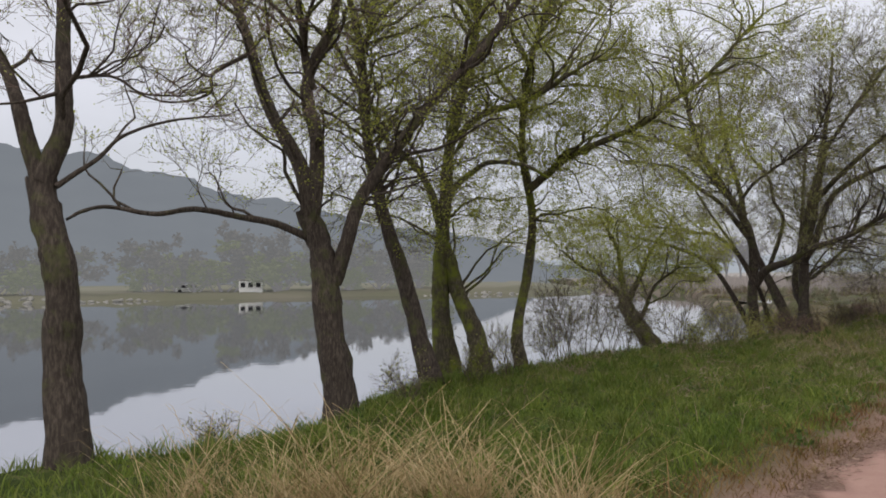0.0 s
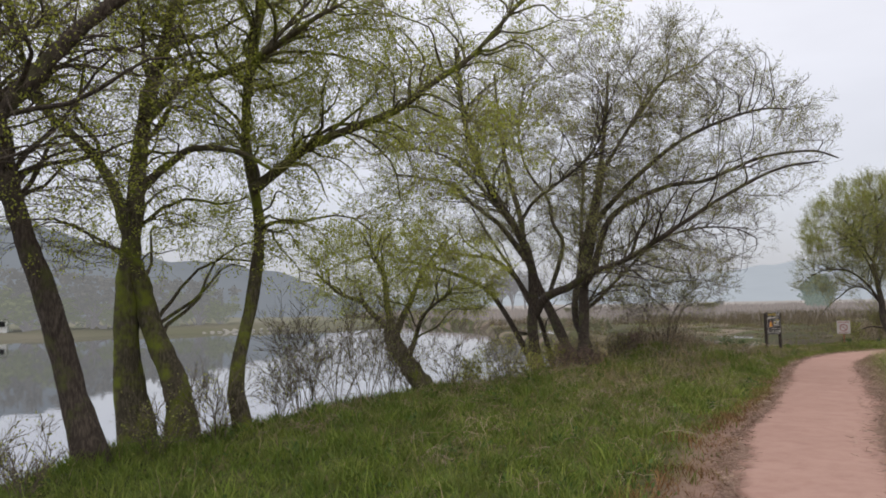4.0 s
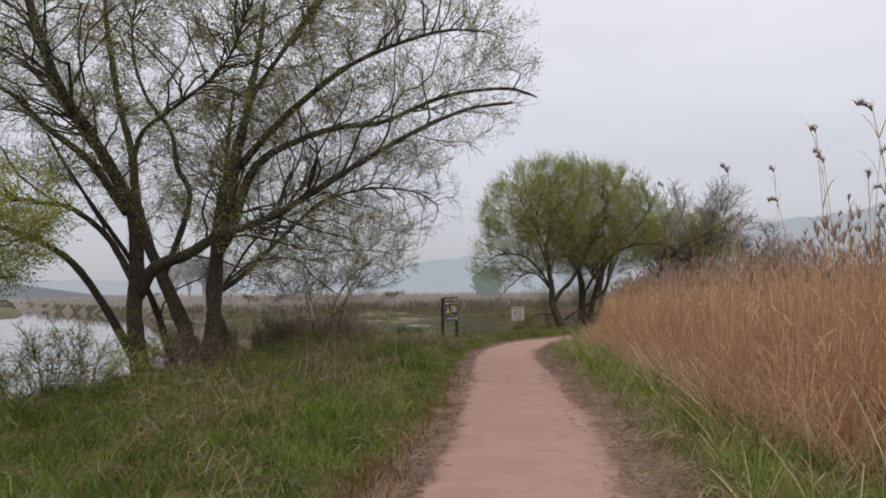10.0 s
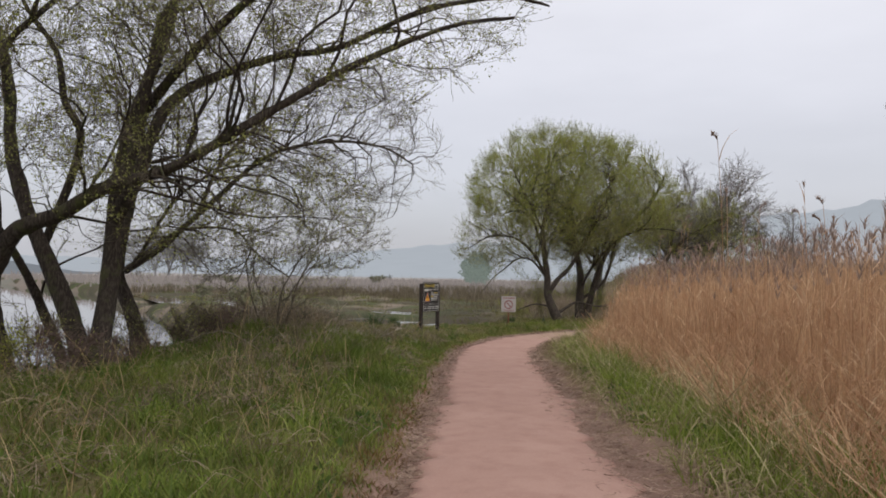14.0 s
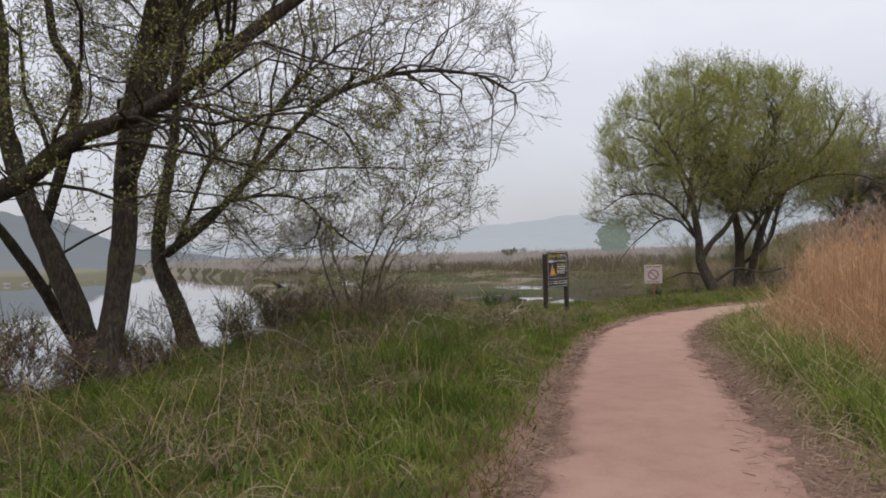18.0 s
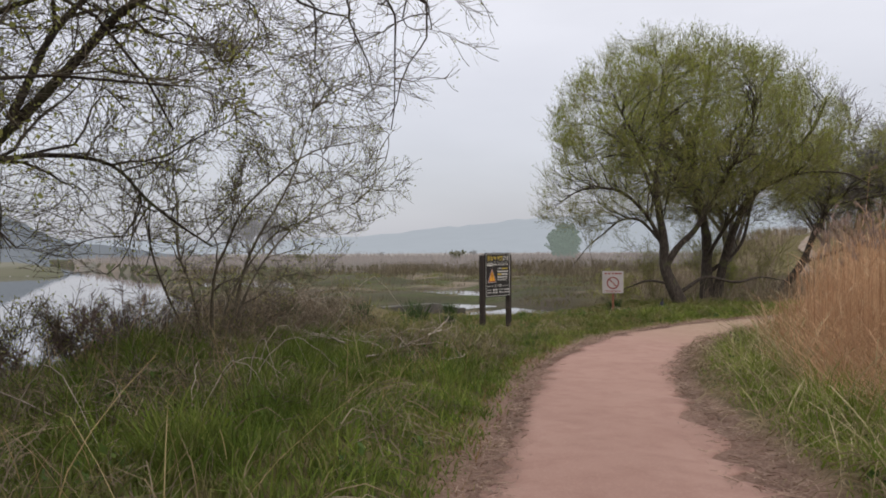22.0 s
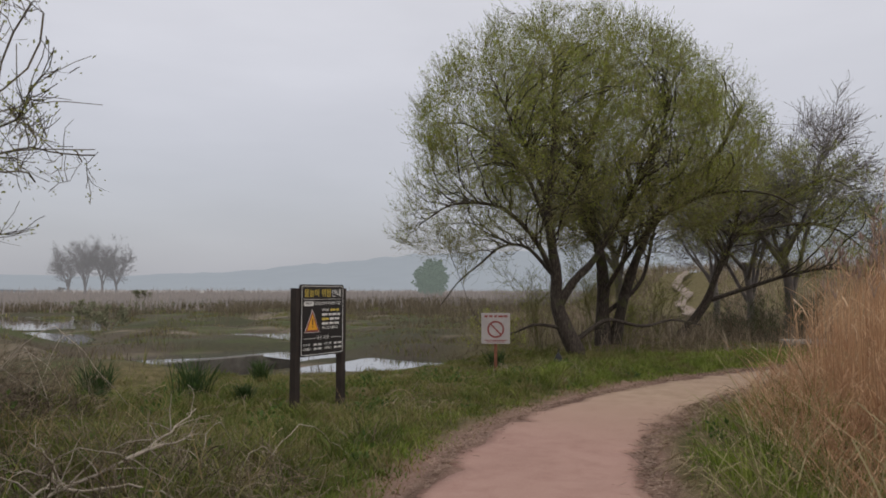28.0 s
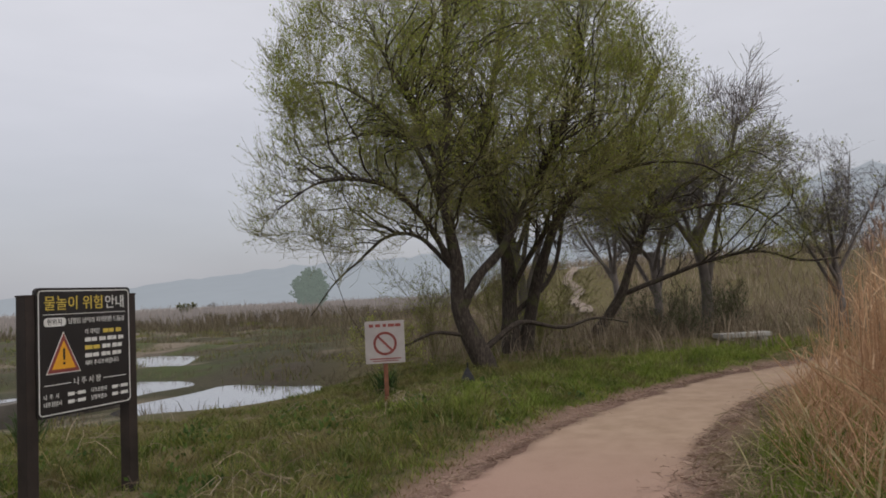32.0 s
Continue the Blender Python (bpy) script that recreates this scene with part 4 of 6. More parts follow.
tree("spreading_willow", (10.61, 25.16, -0.92), [
    ("trunk", 0.27, 0.05, (0.34, 0.84, -0.28), (0.24, 0.74, 0.27), (-0.01, 0.38, 1.35), (-0.17, 0.12, 2.46), (-0.43, -0.10, 3.64), (-1.05, -0.21, 4.77), (-1.78, -0.35, 5.97), (-2.16, -0.31, 7.22), (-2.36, -0.16, 8.62), (-2.51, 0.04, 10.12)),
    ("trunk", 0.24, 0.05, (1.49, 0.89, -0.08), (1.38, 1.00, 0.60), (1.10, 1.42, 1.77), (0.76, 1.79, 2.91), (0.48, 2.18, 4.03), (0.35, 2.45, 5.24), (0.08, 2.71, 6.55), (-0.11, 2.74, 8.12), (-0.26, 2.64, 10.22)),
    ("trunk", 0.25, 0.05, (1.44, 0.29, -0.03), (1.51, 0.36, 0.53), (1.78, 0.67, 2.09), (2.00, 0.76, 3.61), (2.45, 0.95, 5.03), (2.89, 1.35, 6.34), (3.17, 1.82, 7.58), (3.39, 1.94, 8.82), (3.59, 1.84, 10.32)),
    ("limb", 0.15, 0.03, (1.59, 2.64, -0.78), (1.52, 2.57, 0.27), (1.02, 2.08, 1.21), (0.45, 1.60, 2.05), (-0.21, 1.14, 3.02), (-0.91, 1.04, 4.12), (-1.61, 1.34, 5.32)),
    ("limb", 0.19, 0.025, (-0.01, 0.40, 1.87), (0.17, -0.08, 2.46), (0.75, -0.58, 2.74), (1.27, -1.12, 3.15), (1.98, -1.84, 3.48), (2.79, -2.81, 4.20), (3.96, -3.56, 5.07), (5.34, -4.20, 5.78), (6.09, -4.96, 5.87)),
    ("limb", 0.17, 0.03, (0.34, 1.24, -0.08), (0.25, 1.27, 0.42), (-0.57, 1.18, 1.67), (-1.52, 1.06, 2.78), (-2.96, 1.01, 3.40), (-4.01, 0.94, 3.62)),
    ("limb", 0.15, 0.04, (1.95, 0.74, 3.32), (2.23, 0.55, 4.3), (2.20, 0.38, 5.0), (2.39, 0.38, 6.24), (2.52, 0.38, 6.62), (2.91, 0.05, 7.25), (3.38, -0.37, 8.13), (3.67, -0.65, 8.91)),
    ("limb", 0.17, 0.02, (1.89, 0.72, 2.82), (2.01, 0.38, 3.35), (2.36, 0.28, 4.46), (2.97, 0.15, 5.14), (3.91, -0.21, 5.68), (4.40, -0.85, 5.89), (4.71, -1.95, 5.87), (5.27, -3.40, 6.26), (5.77, -4.89, 6.20), (5.91, -5.85, 5.84)),
    ("limb", 0.12, 0.02, (2.37, 0.92, 4.82), (2.90, -0.60, 6.02), (3.57, -1.66, 6.76), (4.20, -2.93, 7.26), (4.78, -4.12, 7.46), (5.25, -4.96, 7.26)),
    ("limb", 0.11, 0.02, (3.24, -0.25, 7.90), (3.70, -1.17, 8.91), (4.15, -2.04, 9.31)),
    ("limb", 0.1, 0.03, (0.94, 1.59, 2.32), (1.42, 1.14, 4.12), (1.10, 1.32, 4.86), (0.88, 1.43, 5.72), (0.46, 1.68, 6.59), (0.26, 1.73, 7.86), (0.33, 1.57, 9.44)),
    ("limb", 0.09, 0.02, (0.37, 2.41, 5.02), (0.05, 0.57, 5.33), (0.39, -0.72, 5.82), (0.85, -1.86, 6.54), (1.14, -2.65, 7.52)),
    ("limb", 0.1, 0.025, (-0.11, 0.22, 2.02), (-0.69, 0.17, 3.11), (-1.38, 0.27, 3.64), (-2.06, 0.39, 3.72), (-2.99, 0.57, 3.90), (-3.77, 0.77, 3.99)),
    ("limb", 0.11, 0.025, (-0.41, -0.08, 3.57), (-1.01, 0.54, 4.68), (-1.73, 0.66, 5.28), (-2.53, 0.71, 5.97), (-3.34, 1.04, 6.21), (-4.08, 1.33, 6.35)),
    ("limb", 0.08, 0.02, (-1.11, -0.22, 4.87), (-1.72, 1.19, 6.42), (-2.52, 1.49, 7.03), (-3.40, 1.76, 7.26), (-4.44, 2.28, 7.40)),
], "broad many-stemmed willow with dark arching limbs and sparse young leaves", BARK_DARK, TWIG, LEAF_BUD, seed=7, crown=[(0.2, -0.2, 6.8, 4.5, 4.3, 4.0), (3.7, -3.3, 6.7, 3.5, 3.5, 2.8), (-3.2, -0.3, 4.6, 3.0, 2.6, 2.3), (-2.8, 0.4, 7.8, 3.4, 3.2, 2.9), (2.6, -1.2, 3.2, 3.2, 2.8, 1.3), (2.6, -2.0, 8.7, 3.4, 3.2, 2.2)], fill=(480, 4000), twigs=34000, leaves=120000, stout=1.0, branch=0.02, leaf_size=(0.024, 0.054))

tree("bank_tree", (13.69, 27.99, -0.77), [
    ("trunk", 0.21, 0.04, (0.00, 0.00, 0.00), (-0.17, 0.10, 0.85), (-0.35, 0.20, 1.65), (-0.29, 0.30, 2.68), (-0.21, 0.38, 3.61), (-0.08, 0.44, 4.79), (0.16, 0.44, 6.21), (0.40, 0.44, 7.42)),
    ("limb", 0.1, 0.02, (-0.32, 0.19, 1.71), (0.21, -0.20, 2.16), (0.88, -0.65, 3.00), (1.54, -1.10, 3.78), (2.09, -1.50, 4.26), (3.07, -2.24, 4.56), (3.93, -2.92, 4.47), (4.38, -3.39, 4.11)),
    ("limb", 0.05, 0.015, (-0.17, 0.11, 1.94), (0.74, -0.02, 2.58), (1.78, -0.23, 2.66), (2.38, -0.32, 2.19), (3.06, -0.57, 1.66)),
    ("limb", 0.06, 0.015, (0.88, -0.65, 3.00), (1.53, -0.53, 4.31), (2.52, -0.58, 5.33), (3.55, -0.67, 5.91)),
    ("limb", 0.05, 0.015, (-0.17, 0.11, 1.88), (0.14, -1.17, 3.04), (0.68, -2.12, 3.69), (1.24, -2.87, 3.79)),
], "thin dark tree with one arching limb and budding twigs", BARK_DARK, TWIG, LEAF_BUD, seed=8, crown=[(1.0, -0.3, 5.2, 3.3, 3.0, 2.7), (3.4, -2.2, 4.4, 2.3, 2.2, 1.9), (1.2, -0.2, 2.3, 2.6, 2.2, 1.2)], fill=(190, 1700), twigs=12000, leaves=16000, branch=0.02, leaf_size=(0.018, 0.04))

tree("round_willow", (33.56, 34.11, -1.01), [
    ("trunk", 0.25, 0.05, (0.00, 0.00, 0.00), (-0.39, 0.38, 1.26), (-0.51, 0.45, 2.05), (-0.60, 0.47, 2.95), (-0.50, 0.56, 4.11), (-0.33, 0.40, 5.26), (-0.43, 0.39, 6.53), (-0.52, 0.41, 7.56)),
    ("limb", 0.16, 0.03, (-0.41, 0.41, 1.21), (-0.11, 0.12, 1.92), (0.27, -0.27, 2.47), (0.62, -0.63, 3.25), (0.97, -1.02, 4.28), (1.32, -1.42, 5.43), (1.44, -1.69, 6.58)),
    ("limb", 0.1, 0.02, (-0.51, 0.44, 2.16), (-1.04, 0.55, 2.94), (-1.76, 0.76, 3.58), (-2.37, 1.04, 3.77), (-3.09, 1.48, 3.71), (-3.66, 1.92, 3.26)),
    ("limb", 0.09, 0.02, (-0.62, 0.47, 3.18), (-0.67, 1.06, 4.51), (-0.96, 1.68, 5.40), (-1.41, 2.51, 6.08), (-1.85, 3.07, 6.12)),
    ("limb", 0.07, 0.015, (-0.51, 0.45, 2.11), (-0.63, 1.19, 2.79), (-0.84, 1.77, 2.83), (-1.05, 2.41, 2.40), (-1.27, 3.05, 1.96), (-1.55, 3.48, 1.27)),
    ("limb", 0.08, 0.02, (-0.49, 0.56, 4.00), (-1.44, 0.52, 5.10), (-1.94, 0.59, 6.01), (-2.37, 0.74, 6.69)),
    ("limb", 0.09, 0.02, (-0.10, 0.10, 0.45), (0.70, -0.35, 0.95), (1.60, -0.80, 0.80), (2.50, -1.05, 0.95), (3.30, -1.50, 0.80)),
    ("limb", 0.06, 0.015, (-0.25, 0.25, 0.75), (-1.00, 0.60, 0.85), (-1.80, 0.90, 0.60), (-2.50, 1.00, 0.75)),
], "round-crowned willow in fresh green leaf beside the path", BARK_DARK, TWIG_OLIVE, LEAF_WILLOW, seed=9, crown=[(-0.2, 0.3, 5.4, 3.9, 3.9, 3.3), (-2.3, 1.9, 3.4, 1.9, 1.9, 1.5)], fill=(330, 2300), twigs=26000, leaves=72000, stout=0.94, branch=0.017, leaf_size=(0.022, 0.052), bare=(2.4, 5.4), twig_length=(0.3, 0.85), hang=0.5)

tree("round_willow", (36.64, 35.53, -1.09), [
    ("trunk", 0.3, 0.05, (0.00, 0.00, 0.00), (-0.08, -0.00, 1.07), (-0.17, 0.00, 2.17), (-0.32, 0.08, 3.28), (-0.42, 0.12, 4.24), (-0.53, 0.13, 5.62), (-0.39, -0.20, 7.11), (-0.34, -0.43, 8.75)),
    ("trunk", 0.22, 0.05, (0.15, -0.20, 0.07), (0.26, -0.52, 1.87), (0.61, -1.11, 3.34), (1.01, -1.75, 4.54), (1.58, -2.58, 5.59), (1.98, -3.22, 6.93)),
    ("limb", 0.1, 0.02, (-0.12, -0.01, 1.62), (-0.16, -1.07, 2.91), (0.11, -2.17, 4.00), (0.54, -3.25, 4.41), (1.13, -4.32, 4.32), (1.58, -5.01, 3.89)),
    ("limb", 0.1, 0.02, (-0.06, -0.03, 1.07), (0.99, -0.67, 2.13), (1.57, -0.94, 3.99), (2.25, -1.54, 6.18), (2.58, -1.81, 7.98)),
    ("limb", 0.08, 0.02, (-0.40, 0.11, 4.10), (0.74, -0.22, 5.74), (1.51, -1.03, 7.33), (2.02, -1.49, 8.67)),
], "twin-stemmed willow in fresh green leaf, crown joining its neighbour", BARK_DARK, TWIG_OLIVE, LEAF_WILLOW, seed=10, crown=[(-0.2, -0.6, 5.5, 4.2, 4.2, 3.45)], fill=(330, 2300), twigs=26000, leaves=72000, stout=0.94, branch=0.017, leaf_size=(0.022, 0.052), bare=(2.4, 5.4), twig_length=(0.3, 0.85), hang=0.5)

tree("leaning_willow", (40.89, 35.62, -0.97), [
    ("trunk", 0.2, 0.05, (0.00, 0.00, 0.00), (0.42, -0.65, 1.19), (0.70, -1.12, 2.30), (1.07, -1.73, 3.57), (1.66, -2.57, 4.50), (2.45, -3.65, 5.25)),
    ("limb", 0.1, 0.03, (0.57, -0.86, 1.34), (1.12, -1.93, 1.77), (1.70, -3.05, 2.18), (2.28, -4.13, 2.35), (2.85, -5.15, 2.05), (3.30, -6.06, 2.08)),
    ("limb", 0.09, 0.02, (0.80, -1.26, 2.45), (0.96, -1.64, 4.06), (0.94, -1.75, 5.53), (1.41, -2.15, 6.85)),
    ("limb", 0.08, 0.02, (1.08, -1.72, 3.49), (2.48, -2.90, 3.86), (3.40, -3.91, 3.64), (4.14, -4.61, 2.77)),
], "dark willow leaning low over the dry brush", BARK_DARK, TWIG_OLIVE, LEAF_WILLOW, seed=11, crown=[(1.7, -2.4, 4.3, 3.1, 3.4, 2.3), (2.4, -4.1, 2.8, 1.9, 2.1, 1.2)], fill=(150, 1100), twigs=9000, branch=0.022, leaves=20000, leaf_size=(0.022, 0.055), bare=(1.0, 4.0))

tree("young_tree", (17.07, 28.52, -0.89), [
    ("trunk", 0.035, 0.008, (0.00, 0.00, 0.00), (0.26, -0.18, 0.97), (0.51, -0.23, 1.75), (0.81, -0.31, 2.45), (1.11, -0.40, 3.17), (1.35, -0.44, 3.78)),
    ("limb", 0.03, 0.007, (-0.04, 0.27, -0.04), (-0.18, 0.48, 1.09), (-0.29, 0.67, 1.73), (-0.30, 0.80, 2.25), (-0.36, 0.95, 2.99), (-0.22, 0.97, 3.75)),
    ("limb", 0.03, 0.007, (-0.05, 0.03, -0.00), (-0.08, -0.31, 1.25), (-0.03, -0.47, 1.73), (0.08, -0.79, 2.19), (0.45, -1.28, 2.63), (0.79, -1.75, 2.94), (1.11, -2.09, 3.04)),
    ("limb", 0.026, 0.006, (0.07, 0.07, -0.02), (0.27, 0.30, 1.03), (0.88, 0.25, 1.89), (1.49, 0.07, 2.19), (2.08, -0.09, 2.42)),
    ("limb", 0.028, 0.005, (0.10, 0.10, -0.02), (0.60, 0.40, 1.20), (1.60, 0.90, 2.15), (2.70, 1.30, 2.75), (3.60, 1.55, 2.90)),
    ("limb", 0.012, 0.004, (1.70, 0.94, 2.20), (2.50, 1.50, 2.95), (3.20, 1.90, 3.35), (3.84, 2.10, 3.47)),
    ("limb", 0.026, 0.006, (-0.11, 0.20, -0.02), (-0.56, 0.13, 1.11), (-0.85, -0.04, 1.82), (-1.07, -0.25, 2.43), (-1.37, -0.30, 3.00)),
], "thin many-stemmed young tree with fine budding twigs", TWIG, TWIG, LEAF_BUD, seed=12, crown=[(0.7, -0.1, 3.0, 2.1, 2.0, 1.9), (0.2, 0.2, 1.5, 1.5, 1.4, 0.9), (2.3, 1.1, 2.6, 1.3, 0.9, 0.8)], fill=(60, 430), twigs=4000, leaves=12000, leaf_size=(0.016, 0.038), twig_length=(0.15, 0.4))


# ---- shrubs and brush ----


def shrub(place, stems, tall, spread, label, twig, leaf, seed, leaves=600, name="shrub", twigs=480, thick=0.016, lift=0.06):
    """A bush of several thin stems from one foot."""
    rng = np.random.default_rng(seed)
    x, y = place
    base = thing(name, (x, y, float(height(x, y))), label, "shrub")
    a, lean = rng.uniform(0, 6.28, stems), rng.uniform(0.1, spread, stems)
    foot = np.stack((np.cos(a) * 0.12 * lean, np.sin(a) * 0.12 * lean, np.full(stems, -0.12)), 1)
    d = unit(np.stack((np.cos(a) * lean, np.sin(a) * lean, np.ones(stems)), 1))
    L = rng.uniform(0.6, 1.0, stems)[:, None] * tall
    p, out = foot, [foot]
    for _ in range(9):
        d = unit(d + 0.13 * rng.normal(size=d.shape) + np.array((0, 0, 0.03)))
        p = p + d * L / 9
        out.append(p)
    P = np.stack(out, 1)
    R = rng.uniform(0.6, 1.2, stems)[:, None] * thick * np.linspace(1, 0.35, 10)
    for k in range(min(stems, 9)):
        V, Q = tubes(P[k : k + 1], R[k : k + 1], 6)
        put("stem", mesh_of("stem", V, Q, smooth=True), twig, base)
    P1, R1 = sprout(rng, P, R, stems * 6, (0.25 * tall, 0.5 * tall), (20, 60), lift, 0.2, 6, 0.009)
    P2, R2 = sprout(rng, P1, R1, twigs, (0.1 * tall, 0.25 * tall), (20, 60), lift, 0.24, 5, 0.005)
    V, Q = tubes(P1, np.maximum(R1, 0.004), 4)
    V2, Q2 = strips(rng, P2, np.maximum(R2, 0.0028))
    put("twig_spray", mesh_of("twig_spray", np.concatenate((V, V2)), np.concatenate((Q, Q2 + len(V)))), twig, base, kind="stuff")
    if leaves:
        V, Q = leaf_cloud(rng, P2, leaves, (0.02, 0.05))
        put("foliage", mesh_of("foliage", V, Q), leaf, base, kind="stuff")
    return base


def brush(place, radius, tall, count, label, mat, seed):
    """A heap of dry tangled stems and grass."""
    rng = np.random.default_rng(seed)
    x, y = place
    base = thing("brush_heap", (x, y, float(height(x, y))), label, "brush")
    r = radius * np.sqrt(rng.uniform(0, 1, count))
    a = rng.uniform(0, 6.28, count)
    px, py = x + r * np.cos(a), y + r * np.sin(a)
    foot = np.stack((px - x, py - y, height(px, py) - float(height(x, y)) - 0.05), 1)
    d = unit(rng.normal(size=(count, 3)) * np.array((0.75, 0.75, 0.25)) + np.array((0, 0, 0.75)))
    L = rng.uniform(0.4, 1.25, count)[:, None] * tall * (1.2 - 0.6 * (r / radius)[:, None])
    p, out = foot, [foot]
    for _ in range(6):
        d = unit(d + 0.3 * rng.normal(size=d.shape) + np.array((0, 0, -0.12)))
        p = p + d * L / 6
        out.append(p)
    P = np.stack(out, 1)
    V, Q = strips(rng, P, rng.uniform(0.003, 0.007, count)[:, None] * np.linspace(1, 0.4, 7))
    put("stemwork", mesh_of("stemwork", V, Q), BRUSH_DARK, base, kind="stuff")
    # a few long bleached canes that arch over the heap
    for _ in range(int(7 * radius * (tall > 0.45) * (y > 24.5) * (x < 30))):
        u, v = rng.uniform(0, 6.28), rng.uniform(0, 6.28)
        a0 = np.array((math.cos(u), math.sin(u), 0)) * radius * rng.uniform(0.2, 0.9)
        a1 = a0 + np.array((math.cos(v), math.sin(v), 0)) * radius * rng.uniform(0.4, 1.1)
        top = (a0 + a1) / 2 + np.array((0, 0, tall * rng.uniform(0.35, 0.75)))
        ends = [(*p[:2], float(height(x + p[0], y + p[1])) - base.matrix_world.translation.z + 0.02) for p in (a0, a1)]
        arch = curve_through([ends[0], tuple(top), (ends[1][0], ends[1][1], ends[1][2] + tall * rng.uniform(0, 0.5))], 12)
        V, Q = tubes((arch + rng.normal(size=arch.shape) * 0.012)[None], np.linspace(0.006, 0.0022, 12)[None], 4)
        put("cane", mesh_of("cane", V, Q, smooth=True), BRANCH_PALE, base)
    P1, R1 = sprout(rng, P, np.full(P.shape[:2], 0.004), int(count * 1.3), (0.1, 0.35), (20, 80), -0.05, 0.3, 4, 0.0028)
    V, Q = strips(rng, P1, np.maximum(R1, 0.002))
    put("twig_spray", mesh_of("twig_spray", V, Q), mat, base, kind="stuff")
    return base


for k, (x, y, stems, tall) in enumerate([(3.1, 18.6, 9, 1.9), (4.3, 19.5, 8, 2.1), (2.4, 17.9, 7, 1.5), (0.6, 14.9, 6, 1.2), (-0.7, 13.2, 7, 1.0), (6.7, 21.4, 7, 1.7), (8.3, 22.4, 8, 1.6), (-3.2, 10.4, 5, 0.9), (1.4, 16.2, 6, 1.6), (11.2, 25.2, 8, 1.5), (14.2, 27.2, 5, 1.1), (2.8, 18.3, 9, 2.3), (3.6, 18.9, 9, 2.6), (4.9, 20.1, 8, 2.2), (5.5, 20.6, 7, 1.8), (12.1, 26.6, 9, 1.3), (15.3, 28.6, 6, 1.0), (16.0, 29.4, 7, 1.1), (13.3, 27.0, 7, 1.3), (12.6, 26.5, 7, 1.2), (14.6, 27.9, 7, 1.2), (16.9, 30.6, 7, 1.0)]):
    shrub((x, y), stems, tall, 0.5, "bare thin-stemmed shrub on the bank by the water", TWIG, LEAF_BUD, 40 + k, leaves=350, thick=0.009)
for k, (x, y, stems, tall) in enumerate([(11.0, 24.6, 9, 1.0), (11.8, 25.2, 9, 0.8), (12.7, 26.0, 9, 0.7), (13.5, 26.7, 9, 0.6), (14.5, 27.5, 10, 0.65), (15.4, 28.2, 10, 0.9), (16.0, 28.9, 10, 1.1), (13.2, 27.3, 7, 0.9)]):
    shrub((x, y), stems, tall, 1.3, "dense dark thicket of fine twigs at the water's edge", TWIG_RED, LEAF_BUD, 220 + k, leaves=160, twigs=1100, thick=0.008, lift=-0.02)
for k, (x, y, stems, tall) in enumerate([(36.2, 37.6, 9, 2.6), (38.6, 37.2, 9, 3.0), (40.4, 38.4, 10, 3.2), (43.0, 37.6, 9, 2.8), (38.0, 35.6, 8, 1.6), (31.6, 35.0, 7, 1.3)]):
    shrub((x, y), stems, tall, 0.6, "twiggy greening shrub under the willows", TWIG_OLIVE, LEAF_WILLOW, 160 + k, leaves=1500, twigs=900)
for k, (x, y, stems, tall) in enumerate([(9.3, 24.2, 8, 1.7), (8.4, 23.6, 7, 1.4), (7.4, 22.9, 6, 1.2), (10.6, 25.0, 7, 1.1)]):
    shrub((x, y), stems, tall, 0.9, "leafy sprouting shrub at the foot of the willow", TWIG_OLIVE, LEAF_SPRING, 190 + k, leaves=1300, twigs=700, lift=-0.04)
for k, (x, y, tall) in enumerate([(41.6, 33.0, 1.5), (43.2, 32.4, 1.7), (42.4, 34.2, 1.6)]):
    shrub((x, y), 12, tall, 0.8, "dark evergreen shrub among dry brush", TWIG, LEAF_DEEP, 180 + k, leaves=2600, twigs=700)
for k, (x, y, r, tall, n) in enumerate([(13.9, 22.2, 1.4, 0.6, 600), (15.6, 25.0, 1.5, 0.8, 1100), (16.9, 28.6, 1.3, 0.95, 1700), (18.6, 29.4, 1.0, 0.5, 700), (20.4, 28.3, 1.3, 0.6, 2000), (19.7, 32.3, 1.6, 1.05, 2800), (18.4, 30.6, 1.5, 1.0, 2300), (17.6, 31.6, 1.2, 0.9, 1500), (7.3, 13.45, 0.55, 0.22, 200), (4.1, 12.95, 0.3, 0.13, 90), (11.9, 21.0, 1.2, 0.5, 700), (22.9, 28.9, 0.35, 0.3, 160), (40.3, 34.0, 1.6, 1.0, 900), (36.9, 34.1, 1.2, 0.7, 500), (43, 33.5, 2.0, 1.2, 900), (37.6, 33.0, 1.2, 0.5, 500), (46, 28.5, 2.4, 1.1, 800), (41.5, 30.8, 1.5, 0.7, 500)]):
    brush((x, y), r, tall, n, "tangled heap of dry brown stems in the grass", BRUSH, 80 + k)

# ---- grasses ----



def scatter(seed, count, x0, x1, y0, y1):
    rng = np.random.default_rng(seed)
    return rng, rng.uniform(x0, x1, count), rng.uniform(y0, y1, count)


